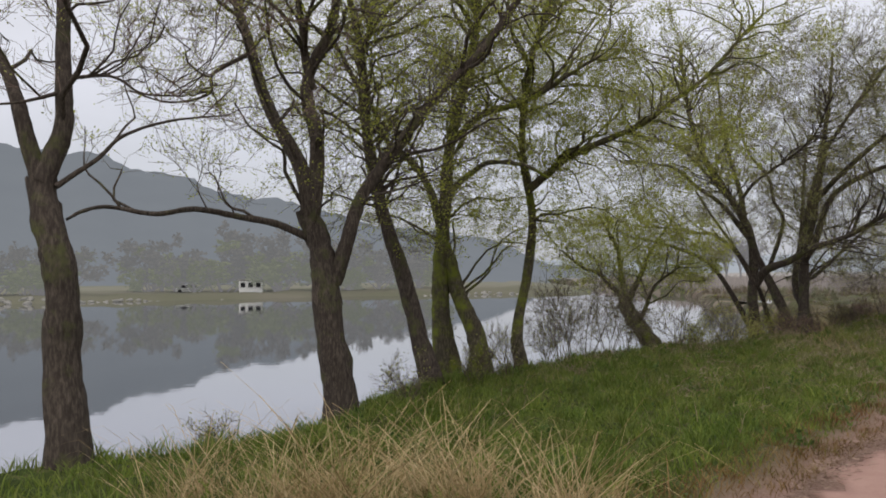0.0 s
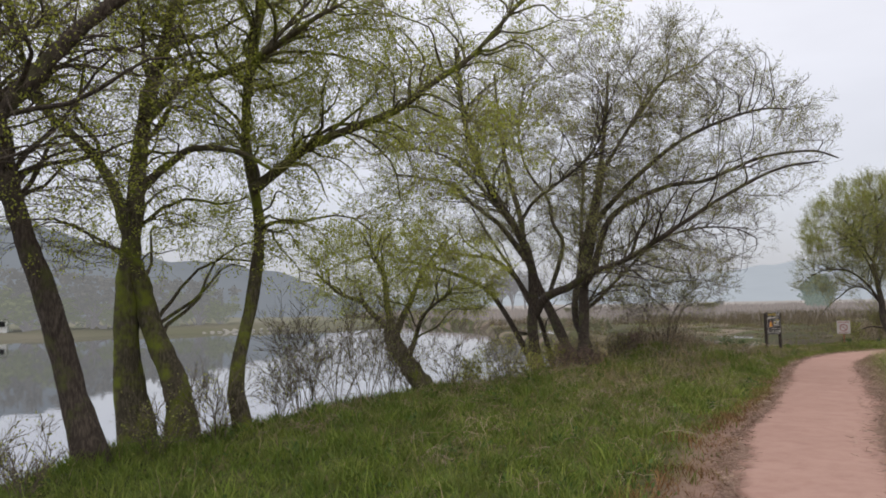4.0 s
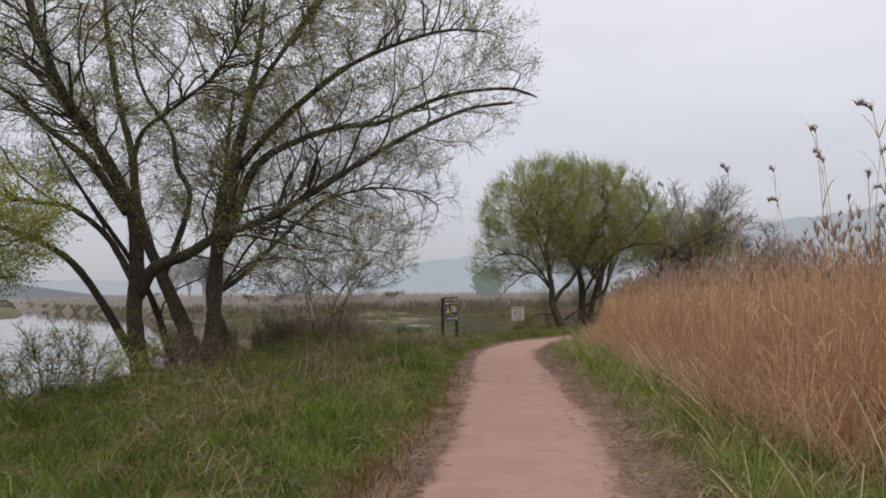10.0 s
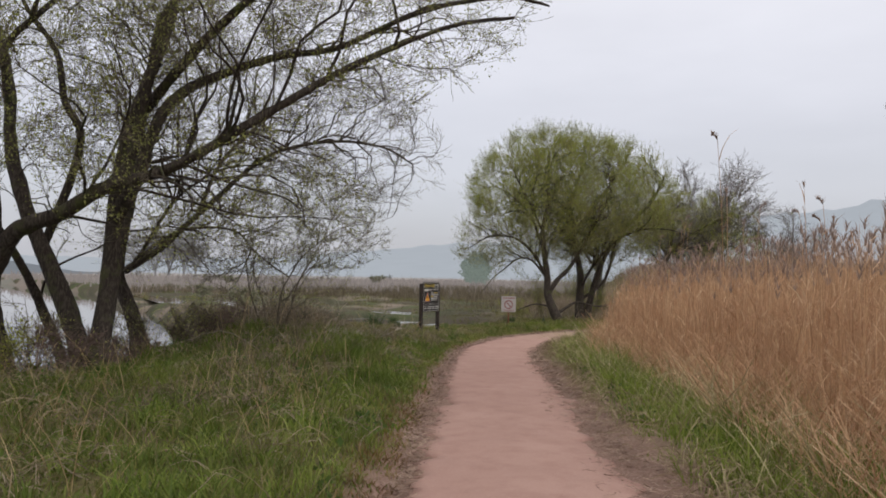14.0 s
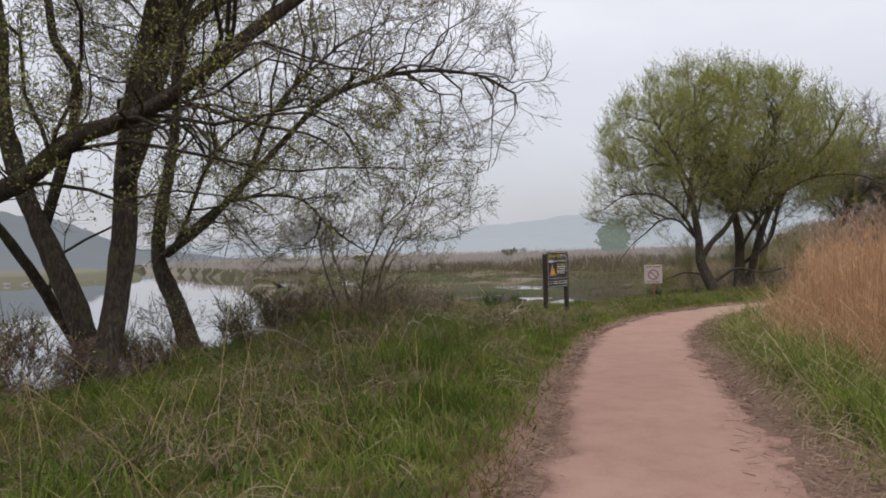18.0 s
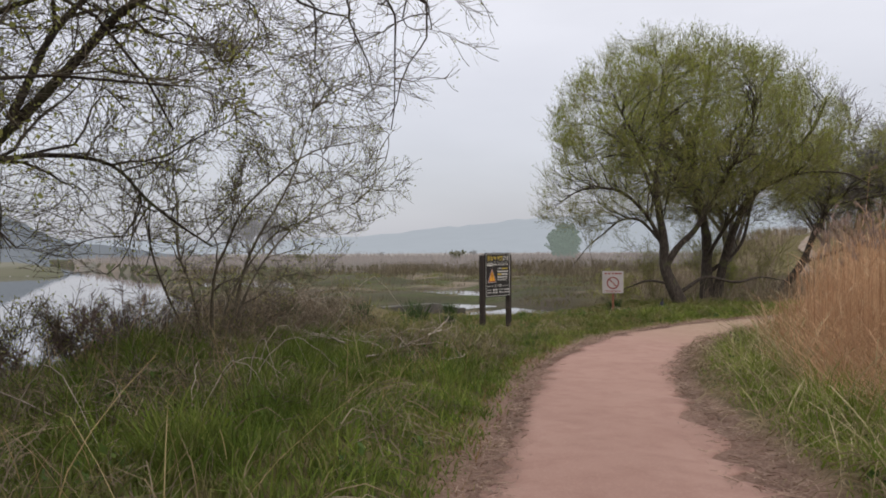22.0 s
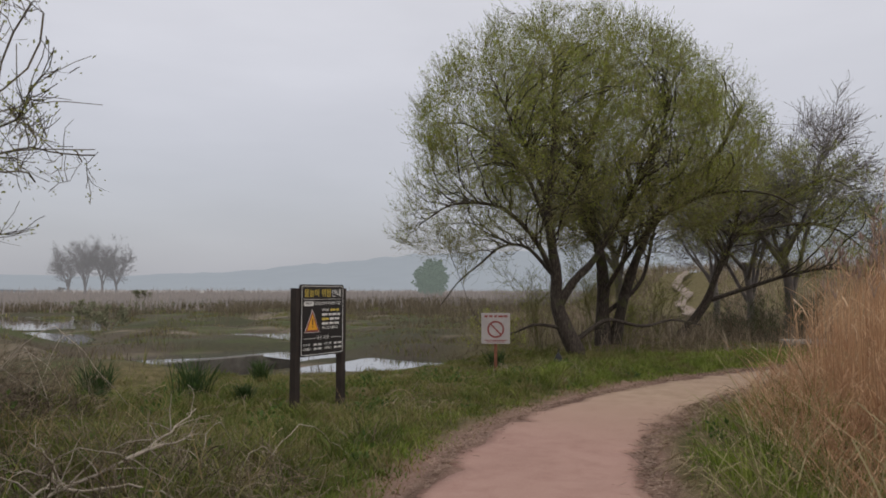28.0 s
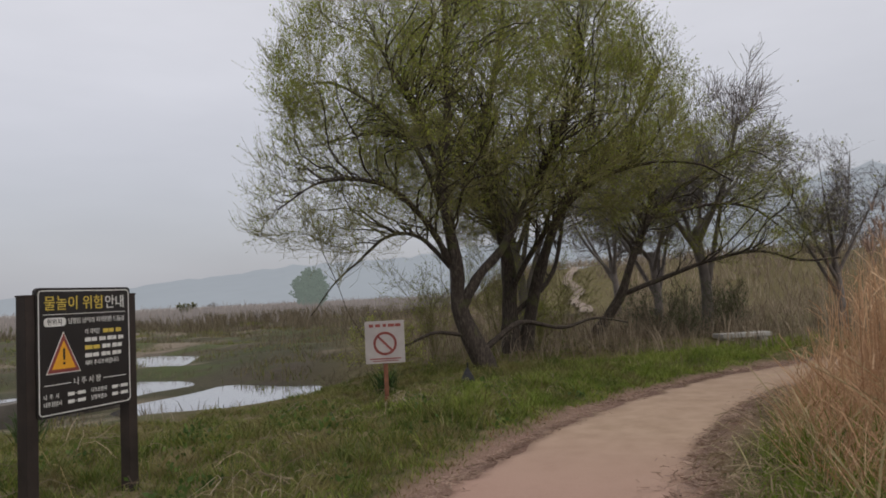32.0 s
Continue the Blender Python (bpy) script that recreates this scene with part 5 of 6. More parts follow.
def grass(name, seed, count, region, chance, tall, thin, lean, mat, label, n=3):
    """Blades over a region, kept where chance(d, s, b, x, y) says; d is left of the path."""
    rng, x, y = scatter(seed, count, *region)
    d, s = beside(WALKED, x, y)
    b, _ = beside(BANK, x, y)
    off = np.abs(d) - half_width(s)
    keep = rng.uniform(0, 1, count) < chance(d, off, s, b, x, y)
    x, y, d, b, off, s = x[keep], y[keep], d[keep], b[keep], off[keep], s[keep]
    m = len(x)
    size = rng.uniform(*tall, m) * (0.78 + 0.45 * np.clip(waves(x, y, 2.3, seed), -0.7, 1) + 0.6 * np.clip(waves(x, y, 0.62, seed + 1), -0.7, 1.1)) * (1 - 0.45 * ease(s, 44, 48) * (d > 0)) * (0.45 + 0.55 * ease(off, 0.2, 1.3)) * (1 - 0.35 * ease(b, -4, 0) * (x > 20))
    V, Q, T = blades(rng, np.stack((x, y, height(x, y) - 0.01), 1), size, rng.uniform(*thin, m), rng.uniform(*lean, m), n)
    put(name, mesh_of(name, V, Q, T), mat, None, label, category="grass", kind="stuff")


grass("grass_lush", 201, 560000, (-7, 24, 2, 31), lambda d, off, s, b, x, y: ease(off, np.interp(s, (22, 30), (0.45, 0.1)), np.interp(s, (22, 30), (1.15, 0.55))) * (d > 0) * (b < 0.9) * np.clip(1.15 - 0.45 * ease(s, 25, 31) + 0.45 * ease(s, 32, 36) - 0.2 * ease(s, 42, 46) + 0.5 * waves(x, y, 1.6, 5) - 0.7 * np.sum([np.exp(-((x - u) ** 2 + (y - v) ** 2) / 1.3) for u, v in ((20.4, 28.3), (19.6, 32.2), (18.3, 30.5), (18.2, 28.7), (16.4, 27.6), (7.3, 13.45))], axis=0), 0.05, 1) * (1.0 - 0.5 * ease(-y - 0.8 * x, -7.0, -4.5)), (0.08, 0.27), (0.005, 0.0115), (0.25, 1.2), GRASS, "lush green spring grass on the bank", 2)
grass("grass_worn", 202, 350000, (4, 40, 8, 37.5), lambda d, off, s, b, x, y: ease(off, 0.0, 0.5) * (d > 0) * (b < 0.8) * np.clip(ease(s, 19, 34) + 0.45 * waves(x, y, 1.7, 6) - 0.7 * np.sum([np.exp(-((x - u) ** 2 + (y - v) ** 2) / 1.3) for u, v in ((20.4, 28.3), (19.6, 32.2), (18.3, 30.5), (18.2, 28.7), (16.4, 27.6))], axis=0), 0.08, 1), (0.08, 0.28), (0.004, 0.009), (0.3, 1.2), GRASS_OLIVE, "olive and straw-coloured meadow grass", 2)
grass("grass_verge", 203, 900000, (2, 40, -2, 31), lambda d, off, s, b, x, y: ease(off, 0.3, 0.8) * (1 - ease(off, 1.5, 3.2) * ease(s, 14, 19)) * (d < 0) * (b < 0.5) * (0.7 + 0.4 * waves(x, y, 1.5, 8)), (0.18, 0.5), (0.004, 0.009), (0.2, 0.9), GRASS_FRESH, "fresh green grass along the foot of the reeds", 2)
grass("straw_tufts", 204, 70000, (-5, 36, 1, 33), lambda d, off, s, b, x, y: ease(off, 0.25, 0.9) * (b < 0.8) * np.clip(0.06 + 0.85 * ease(waves(x, y, 1.9, 16), 0.3, 0.8) * ease(s, 16, 26) + 0.6 * (d < 0) * ease(-d, 1.5, 2.4), 0, 1) * np.where(x + y < 11.0, 0.04, 1.0), (0.15, 0.55), (0.0028, 0.006), (0.3, 1.3), STRAW, "bleached dry grass stalks among the green", 2)
grass("tall_dry_grass", 205, 60000, (-3.2, 2.2, 4.0, 6.6), lambda d, off, s, b, x, y: 0.32 * np.exp(-np.min([((x - u) ** 2 + (y - v) ** 2) / 0.07 for u, v in ((-0.7, 5.3), (0.25, 5.3), (-0.1, 6.3), (-1.2, 5.6), (0.85, 5.2), (-2.1, 6.4))], axis=0)), (0.3, 0.95), (0.003, 0.006), (0.5, 1.6), STRAW_GOLD, "tall bleached grass stalks at the path side", 5)
grass("green_clumps", 206, 120000, (3, 37, 8, 38), lambda d, off, s, b, x, y: ease(off, 0.5, 1.2) * (d > 0) * (b < 0.6) * ease(waves(x, y, 1.3, 33), 0.5, 0.95), (0.15, 0.36), (0.005, 0.01), (0.2, 0.9), GRASS, "darker green clumps of grass", 2)
grass("dead_stems", 208, 9000, (9, 24, 15, 31), lambda d, off, s, b, x, y: 0.6 * ease(off, 0.6, 1.5) * (d > 0) * (b < 0.5) * ease(waves(x, y, 3.1, 37), -0.2, 0.6), (0.4, 0.95), (0.0025, 0.0045), (0.15, 1.1), STRAW_GOLD, "long pale dead stems standing and lying over the grass", 5)


grass("fresh_strip", 215, 260000, (6, 32, 9, 32), lambda d, off, s, b, x, y: (d > 0) * ease(off, 0.3, 0.6) * (1 - ease(off, 1.0, 1.9 + 0.5 * waves(x, y, 3, 52))) * np.clip(0.7 + 0.5 * waves(x, y, 1.4, 53), 0.1, 1) * ease(s, 24, 30), (0.1, 0.3), (0.004, 0.009), (0.2, 1.0), GRASS_FRESH, "bright green young grass beside the path", 2)
grass("deep_clumps", 216, 70000, (14.5, 20.5, 22.5, 30), lambda d, off, s, b, x, y: (d > 0) * ease(off, 1.2, 2.0) * (b < -0.6) * ease(waves(x, y, 2.1, 54), -0.1, 0.5), (0.16, 0.4), (0.005, 0.01), (0.2, 0.9), GRASS, "deep green clumps of longer grass", 2)
grass("sign_lawn", 217, 150000, (20, 34, 27, 36.5), lambda d, off, s, b, x, y: (d > 0) * ease(off, 0.35, 0.8) * (b < 0.7) * np.clip(0.75 + 0.5 * waves(x, y, 1.6, 55), 0.15, 1), (0.14, 0.42), (0.004, 0.008), (0.3, 1.3), GRASS_OLIVE, "mixed green and straw grass round the sign", 3)
grass("willow_grass", 218, 90000, (28, 41, 29.5, 34.5), lambda d, off, s, b, x, y: (d > 0) * ease(off, 0.3, 0.7) * (b < 0.4) * (1 - ease(off, 2.0, 3.6)), (0.12, 0.34), (0.005, 0.01), (0.2, 1.0), GRASS_FRESH, "vivid green grass below the willows", 2)
grass("russet_edge", 209, 560000, (-1, 32, 3, 31), lambda d, off, s, b, x, y: (d > 0) * ease(off, 0.05, 0.2) * (1 - ease(off, np.interp(s, (22, 30), (0.55, 0.3)), np.interp(s, (22, 30), (1.25, 0.75)))) * np.clip(0.75 + 0.5 * waves(x, y, 2.0, 44), 0.1, 1) * (1 - 0.7 * ease(s, 32, 40)), (0.14, 0.32), (0.003, 0.007), (0.4, 1.4), RUSSET, "rusty brown low growth along the path edge", 2)
grass("pale_leaves", 210, 150000, (8, 30, 8, 28), lambda d, off, s, b, x, y: (d < 0) * ease(off, 0.35, 0.8) * (1 - ease(off, 1.5, 2.2)) * ease(waves(x, y, 1.1, 45), 0.1, 0.7) * ease(s, 22, 26) * 0.75, (0.35, 0.85), (0.004, 0.009), (0.5, 1.5), PALE_LEAF, "pale arching reed leaves over the verge", 5)


def thatch(name, seed, count, mask, length, mat, label):
    """Mats of dead stalks lying tangled over the grass."""
    rng, x, y = scatter(seed, count, 2, 31, 8, 34)
    d, s = beside(WALKED, x, y)
    b, _ = beside(BANK, x, y)
    off = np.abs(d) - half_width(s)
    keep = rng.uniform(0, 1, count) < mask(d, off, s, b, x, y)
    x, y = x[keep], y[keep]
    m = len(x)
    a = 2.2 * waves(x, y, 1.8, seed) + rng.normal(size=m) * 0.9
    L = rng.uniform(*length, m)
    f = np.linspace(0, 1, 5)
    turn = a[:, None] + rng.normal(size=(m, 1)) * 0.7 * f
    px = x[:, None] + np.cos(turn) * L[:, None] * (f - 0.5)
    py = y[:, None] + np.sin(turn) * L[:, None] * (f - 0.5)
    rise = rng.uniform(0.02, 0.16, m)[:, None] + (rng.uniform(0.05, 0.35, m) * L)[:, None] * np.sin(f * 3.14) + rng.normal(size=(m, 5)) * 0.012
    V, Q = strips(rng, np.stack((px, py, height(px, py) + rise), -1), rng.uniform(0.0022, 0.005, m)[:, None] * np.linspace(1, 0.5, 5))
    put(name, mesh_of(name, V, Q), mat, None, label, category="dead grass", kind="stuff")


def matted(d, off, s, b, x, y):
    return (d > 0) * ease(off, 0.35, 0.9) * (b < 0.8) * np.clip(ease(waves(x, y, 2.4, 46), 0.12, 0.75) * (0.3 + 0.7 * ease(s, 27, 33)) * ease(s, 22, 26) + 0.9 * ease(waves(x, y, 1.3, 47), 0.75, 1.1) * ease(s, 20, 22), 0, 1) * (1 - 0.75 * ease(s, 43, 47)) * (0.55 + 0.45 * ease(-b, -3.5, -6.5)) * (1 - 0.8 * np.exp(-((x - 17.6) ** 2 + (y - 26.6) ** 2) / 3.5))


thatch("dead_thatch", 211, 150000, matted, (0.12, 0.5), BRUSH, "matted brown dead grass in patches")
thatch("dead_thatch_pale", 212, 60000, matted, (0.2, 0.7), STRAW, "bleached dead stalks over the matted grass")
thatch("verge_thatch", 213, 260000, lambda d, off, s, b, x, y: (d < 0) * ease(off, 0.1, 0.35) * (1 - 0.9 * ease(off, 0.55, 1.0)) * (1 - ease(off, 2.2, 3.0)) * np.clip(0.4 + 0.5 * waves(x, y, 1.2, 48), 0.03, 1) * ease(s, 18, 24), (0.1, 0.5), STRAW, "broken reed straw strewn over the verge")


def weeds():
    """Low broad-leaved weeds in loose clumps."""
    rng, x, y = scatter(214, 9000, -6, 31, 3, 34)
    d, s = beside(WALKED, x, y)
    b, _ = beside(BANK, x, y)
    off = np.abs(d) - half_width(s)
    keep = (off > 0.45) & (b < 0.6) & (d > -2.2) & (rng.uniform(0, 1, len(x)) < 0.75 * ease(waves(x, y, 1.7, 49), 0.2, 0.8))
    x, y = x[keep], y[keep]
    m = len(x)
    foot = np.stack((x, y, height(x, y)), 1)
    top = foot + np.stack((rng.normal(size=m) * 0.05, rng.normal(size=m) * 0.05, rng.uniform(0.05, 0.2, m)), 1)
    V, Q = leaf_cloud(rng, np.stack((foot, (foot + top) / 2, top), 1), m * 18, (0.03, 0.085), 0.25, 0.3, 0.06)
    put("weeds", mesh_of("weeds", V, Q), WEED, None, "dark green broad-leaved weeds among the grass", category="weeds", kind="stuff")


weeds()


def litter_pieces():
    """Broken reed stalks and leaves lying along both path edges."""
    rng = np.random.default_rng(207)
    m = 56000
    s, left = rng.uniform(8, 60, m), rng.uniform(0, 1, m) < 0.42
    wide = np.where(left, 0.24, np.interp(s, (34, 44), (0.6, 0.32))) * (0.75 + 0.35 * np.sin(s * 1.3 + 2 * left))
    off = rng.normal(size=m) * 0.42 * wide + 0.4 * wide
    side = np.where(left, 1.0, -1.0) * (half_width(s) + np.maximum(off, -0.3))
    cx, cy = np.interp(s, pl, WALKED[:, 0]), np.interp(s, pl, WALKED[:, 1])
    x, y = cx + side * np.interp(s, ps, pn[:, 0]), cy + side * np.interp(s, ps, pn[:, 1])
    a, L = rng.uniform(0, 6.28, m), rng.uniform(0.015, 0.1, m)
    lie = np.stack((np.cos(a), np.sin(a), rng.uniform(-0.1, 0.3, m)), 1)
    p = np.stack((x, y, height(x, y) + 0.03 + rng.uniform(0, 0.02, m)), 1)
    s2 = unit(np.cross(lie, np.array((0, 0, 1.0)) + 0.5 * rng.normal(size=(m, 3)))) * rng.uniform(0.0014, 0.0042, m)[:, None]
    e = p + lie * L[:, None]
    V = np.stack((p - s2, e - s2, e + s2, p + s2), 1).reshape(-1, 3)
    put("path_litter", mesh_of("path_litter", V, np.arange(m * 4).reshape(-1, 4)), LITTER, None, "broken reed leaves and stalks along the path edge", category="litter", kind="stuff")


litter_pieces()

# ---- the reed bed ----
REEDS = polyline([(9, -9), (11.6, 2), (12.5, 8), (12.2, 10.4), (12.3, 11.9), (13.2, 12.9), (15.8, 15.2), (18.2, 17.5), (20.7, 20.45), (22.3, 22.5), (24.6, 24.5), (26.9, 26.3), (29.2, 27.1), (31.8, 27.5), (35, 26.8), (42, 22)])


def reed_bed():
    rng, x, y = scatter(301, 420000, 10, 48, -8, 29)
    d, s = beside(REEDS, x, y)
    deep = -d
    thick = ease(deep, -0.25, 0.5) * (1 - 0.9 * ease(deep, 2.0, 7.5)) * (0.75 + 0.25 * waves(x, y, 1.9, 50))
    keep = (deep < 11) & (deep > -0.3) & (rng.uniform(0, 1, len(x)) < thick * 0.5)
    x, y, deep, s = x[keep], y[keep], deep[keep], s[keep]
    m = len(x)
    tall = (rng.uniform(1.75, 2.45, m) + 0.18 * waves(x, y, 3.0, 51)) * (0.72 + 0.28 * ease(deep, -0.2, 0.9)) * np.interp(s, (0, 38, 50, 60), (1, 1, 0.96, 0.85))
    short = rng.uniform(0, 1, m) < 0.3
    tall = np.where(short, tall * rng.uniform(0.35, 0.85, m), tall)
    foot = np.stack((x, y, height(x, y) - 0.02), 1)
    fallen = (rng.uniform(0, 1, m) < 0.14) & (tall < 1.5)
    tall = np.where(fallen, tall * 0.5, tall)
    V, Q, T = blades(rng, foot, tall, rng.uniform(0.0035, 0.007, m), (rng.uniform(0.0, 0.12, m) + rng.uniform(0.1, 0.32, m) * (rng.uniform(0, 1, m) < 0.2) + rng.uniform(0.3, 1.2, m) * fallen) * np.interp(s, (34, 42), (1, 0.55)), 4)
    put("reed_stalks", mesh_of("reed_stalks", V, Q, T), REED, None, "dense wall of dry orange-tan reeds", category="reeds", kind="stuff")
    front = np.where(deep < 1.2)[0]
    pick = np.concatenate((np.where(rng.uniform(0, 1, m) < 0.6)[0], rng.choice(front, 2 * len(front))))
    q = len(pick)
    at = foot[pick] + np.stack((rng.normal(size=q) * 0.05, rng.normal(size=q) * 0.05, tall[pick] * rng.uniform(0.05, 0.85, q)), 1)
    V, Q, T = blades(rng, at, rng.uniform(0.08, 0.34, q), rng.uniform(0.003, 0.008, q), rng.uniform(0.4, 2.2, q), 3)
    put("reed_leaves", mesh_of("reed_leaves", V, Q, T), REED_LEAF, None, "dry curling reed leaves", category="reeds", kind="stuff")
    top = (rng.uniform(0, 1, m) < 0.3) & ~short & (deep > 0.35)
    tip = foot[top] + np.stack((np.zeros(top.sum()), np.zeros(top.sum()), tall[top] * 0.96), 1)
    tuft = np.repeat(tip, 7, axis=0)
    V, Q, T = blades(rng, tuft, rng.uniform(0.08, 0.2, len(tuft)), rng.uniform(0.004, 0.01, len(tuft)), rng.uniform(0.2, 0.8, len(tuft)), 2)
    put("reed_tufts", mesh_of("reed_tufts", V, Q, T), PLUME, None, "brown seed tufts on the reed tops", category="reeds", kind="stuff")


reed_bed()


def bent_stalks():
    """Snapped reeds leaning out of the bed towards the path."""
    rng = np.random.default_rng(303)
    m = 9500
    s = rng.uniform(18, 58, m)
    L = np.concatenate(([0], np.cumsum(np.hypot(*np.diff(REEDS, axis=0).T))))
    cx, cy = np.interp(s, L, REEDS[:, 0]), np.interp(s, L, REEDS[:, 1])
    dx = np.interp(s + 0.3, L, REEDS[:, 0]) - np.interp(s - 0.3, L, REEDS[:, 0])
    dy = np.interp(s + 0.3, L, REEDS[:, 1]) - np.interp(s - 0.3, L, REEDS[:, 1])
    nn = unit(np.stack((-dy, dx), 1))
    out = rng.uniform(-0.4, 0.5, m)
    x, y = cx + nn[:, 0] * out, cy + nn[:, 1] * out
    V, Q, T = blades(rng, np.stack((x, y, height(x, y)), 1), rng.uniform(0.25, 1.0, m) * np.interp(s, (20, 30, 44), (1, 0.8, 0.6)), rng.uniform(0.003, 0.0065, m), rng.uniform(0.3, 1.4, m), 3, 1.2)
    put("bent_reeds", mesh_of("bent_reeds", V, Q, T), REED_LEAF, None, "pale bent reed leaves leaning over the verge", category="reeds", kind="stuff")
    deep = rng.uniform(-1.3, 0.4, m)
    x, y = cx + nn[:, 0] * deep, cy + nn[:, 1] * deep
    V, Q, T = blades(rng, np.stack((x, y, height(x, y) + rng.uniform(0, 0.5, m)), 1), rng.uniform(0.25, 0.8, m) * np.interp(s, (34, 44), (1, 0.7)), rng.uniform(0.0035, 0.007, m), rng.uniform(0.4, 1.5, m), 4, 1.3)
    put("broken_reeds", mesh_of("broken_reeds", V, Q, T), REED, None, "broken orange-brown reeds tumbled at the foot of the bed", category="reeds", kind="stuff")


bent_stalks()


def tall_reed(seed):
    """One tall reed with a drooping seed plume."""
    rng = np.random.default_rng(seed)
    base = thing("tall_reed", (0, 0, 0), "tall dry reed with a drooping brown seed plume", "reed", "tall reeds over the bed")
    h = 3.0
    bow = rng.uniform(-0.3, 0.3, 2)
    f = np.linspace(0, 1, 12)
    P = np.stack((bow[0] * f**2.2, bow[1] * f**2.2, h * f), 1)
    V, Q = tubes(P[None], (0.0065 * (1 - 0.5 * f))[None], 5)
    put("stem", mesh_of("stem", V, Q, smooth=True), REED, base)
    n = 60
    u = rng.uniform(0, 1, n)
    droop = unit(np.array((bow[0], bow[1], 0.25)))
    at = P[-1] + droop * 0.2 * u[:, None] + np.stack((np.zeros(n), np.zeros(n), -0.1 * u**2), 1)
    V, Q, T = blades(rng, at - np.array((0, 0, 0.04)), rng.uniform(0.04, 0.1, n), rng.uniform(0.003, 0.007, n), rng.uniform(0.2, 1.0, n), 2)
    put("plume", mesh_of("plume", V, Q, T), PLUME, base, "fluffy brown seed plume")
    a = rng.uniform(0, 6.28, 4)
    for k in range(3):
        V, Q, T = blades(rng, P[rng.integers(5, 11, 1)], rng.uniform(0.25, 0.45, 1), np.full(1, 0.007), rng.uniform(0.6, 1.3, 1), 3)
        put("leaf", mesh_of("leaf", V, Q, T), REED, base)
    return base


def reed_group():
    rng = random.Random(5)
    first = [tall_reed(400 + k) for k in range(5)]
    spots = [(12.9, 11.3), (13.6, 11.9), (14.2, 12.6), (14.9, 13.2), (13.9, 13.6)]
    more = []
    for k in range(32):
        t = rng.random() ** 1.4
        more.append((13.2 + 7 * t + rng.uniform(0.2, 2.2), 10.6 + 8.2 * t + rng.uniform(-1.2, 0.9)))
    more += [(27.9 + rng.uniform(0, 1.6), 24.6 + rng.uniform(0, 1.4)) for k in range(5)]
    for k, (x, y) in enumerate(spots + more):
        s = rng.uniform(0.88, 1.22)
        m = pose(x, y, float(height(x, y)) - 0.02, rng.uniform(-2, 2), rng.uniform(-2, 2), rng.uniform(0, 360)) @ Matrix.Diagonal((1, 1, s, 1))
        if k < 5:
            first[k].matrix_world = m
        else:
            copy_thing(first[k % 5], m)


reed_group()

# ---- the warning sign ----


def letters(text, size, mat, parent, at, label="", align="LEFT", squeeze=1.0):
    """Raised lettering on a board that faces the y axis backwards."""
    cu = bpy.data.curves.new("lettering", "FONT")
    cu.body, cu.size, cu.align_x, cu.extrude = text, size, align, 0.0015
    ob = bpy.data.objects.new("lettering", cu)
    scene.collection.objects.link(ob)
    me = bpy.data.meshes.new_from_object(ob.evaluated_get(bpy.context.evaluated_depsgraph_get()))
    bpy.data.objects.remove(ob)
    me.transform(pose(*at, 90) @ Matrix.Diagonal((squeeze, 1, 1, 1)))
    return put("lettering", me, mat, parent, label)


def rounded_plate(w, h, r, thick, bevel=0.004):
    bm = bmesh.new()
    pts = []
    for cx, cz, a0 in ((w / 2 - r, h / 2 - r, 0), (-w / 2 + r, h / 2 - r, 90), (-w / 2 + r, -h / 2 + r, 180), (w / 2 - r, -h / 2 + r, 270)):
        for k in range(6):
            a = radians(a0 + 18 * k)
            pts.append((cx + r * math.cos(a), cz + r * math.sin(a)))
    face = bm.faces.new([bm.verts.new((x, -thick / 2, z)) for x, z in pts])
    made = bmesh.ops.extrude_face_region(bm, geom=[face])
    bmesh.ops.translate(bm, vec=(0, thick, 0), verts=[v for v in made["geom"] if isinstance(v, bmesh.types.BMVert)])
    bmesh.ops.recalc_face_normals(bm, faces=bm.faces[:])
    return bm


def outline(points, width, depth, closed=True):
    """A thin raised line along points in the x z plane."""
    bm = bmesh.new()
    n = len(points)
    for k in range(n if closed else n - 1):
        a, b = Vector((points[k][0], 0, points[k][1])), Vector((points[(k + 1) % n][0], 0, points[(k + 1) % n][1]))
        t = (b - a).normalized()
        s = Vector((-t.z, 0, t.x)) * width / 2
        a, b = a - t * width * 0.3, b + t * width * 0.3
        v = [bm.verts.new(p + Vector((0, y, 0))) for y in (0, -depth) for p in (a - s, b - s, b + s, a + s)]
        for q in ((4, 5, 6, 7), (0, 1, 5, 4), (1, 2, 6, 5), (2, 3, 7, 6), (3, 0, 4, 7)):
            bm.faces.new([v[i] for i in q])
    bmesh.ops.recalc_face_normals(bm, faces=bm.faces[:])
    return bm


def rect_line(w, h, r):
    pts = []
    for cx, cz, a0 in ((w / 2 - r, h / 2 - r, 0), (-w / 2 + r, h / 2 - r, 90), (-w / 2 + r, -h / 2 + r, 180), (w / 2 - r, -h / 2 + r, 270)):
        pts += [(cx + r * math.cos(radians(a0 + 22.5 * k)), cz + r * math.sin(radians(a0 + 22.5 * k))) for k in range(5)]
    return pts


def bar(w, h, mat, parent, x, z, y, name="text_bar"):
    return part(name, box((w, 0.002, h), (x, y, z), 0), mat, parent)


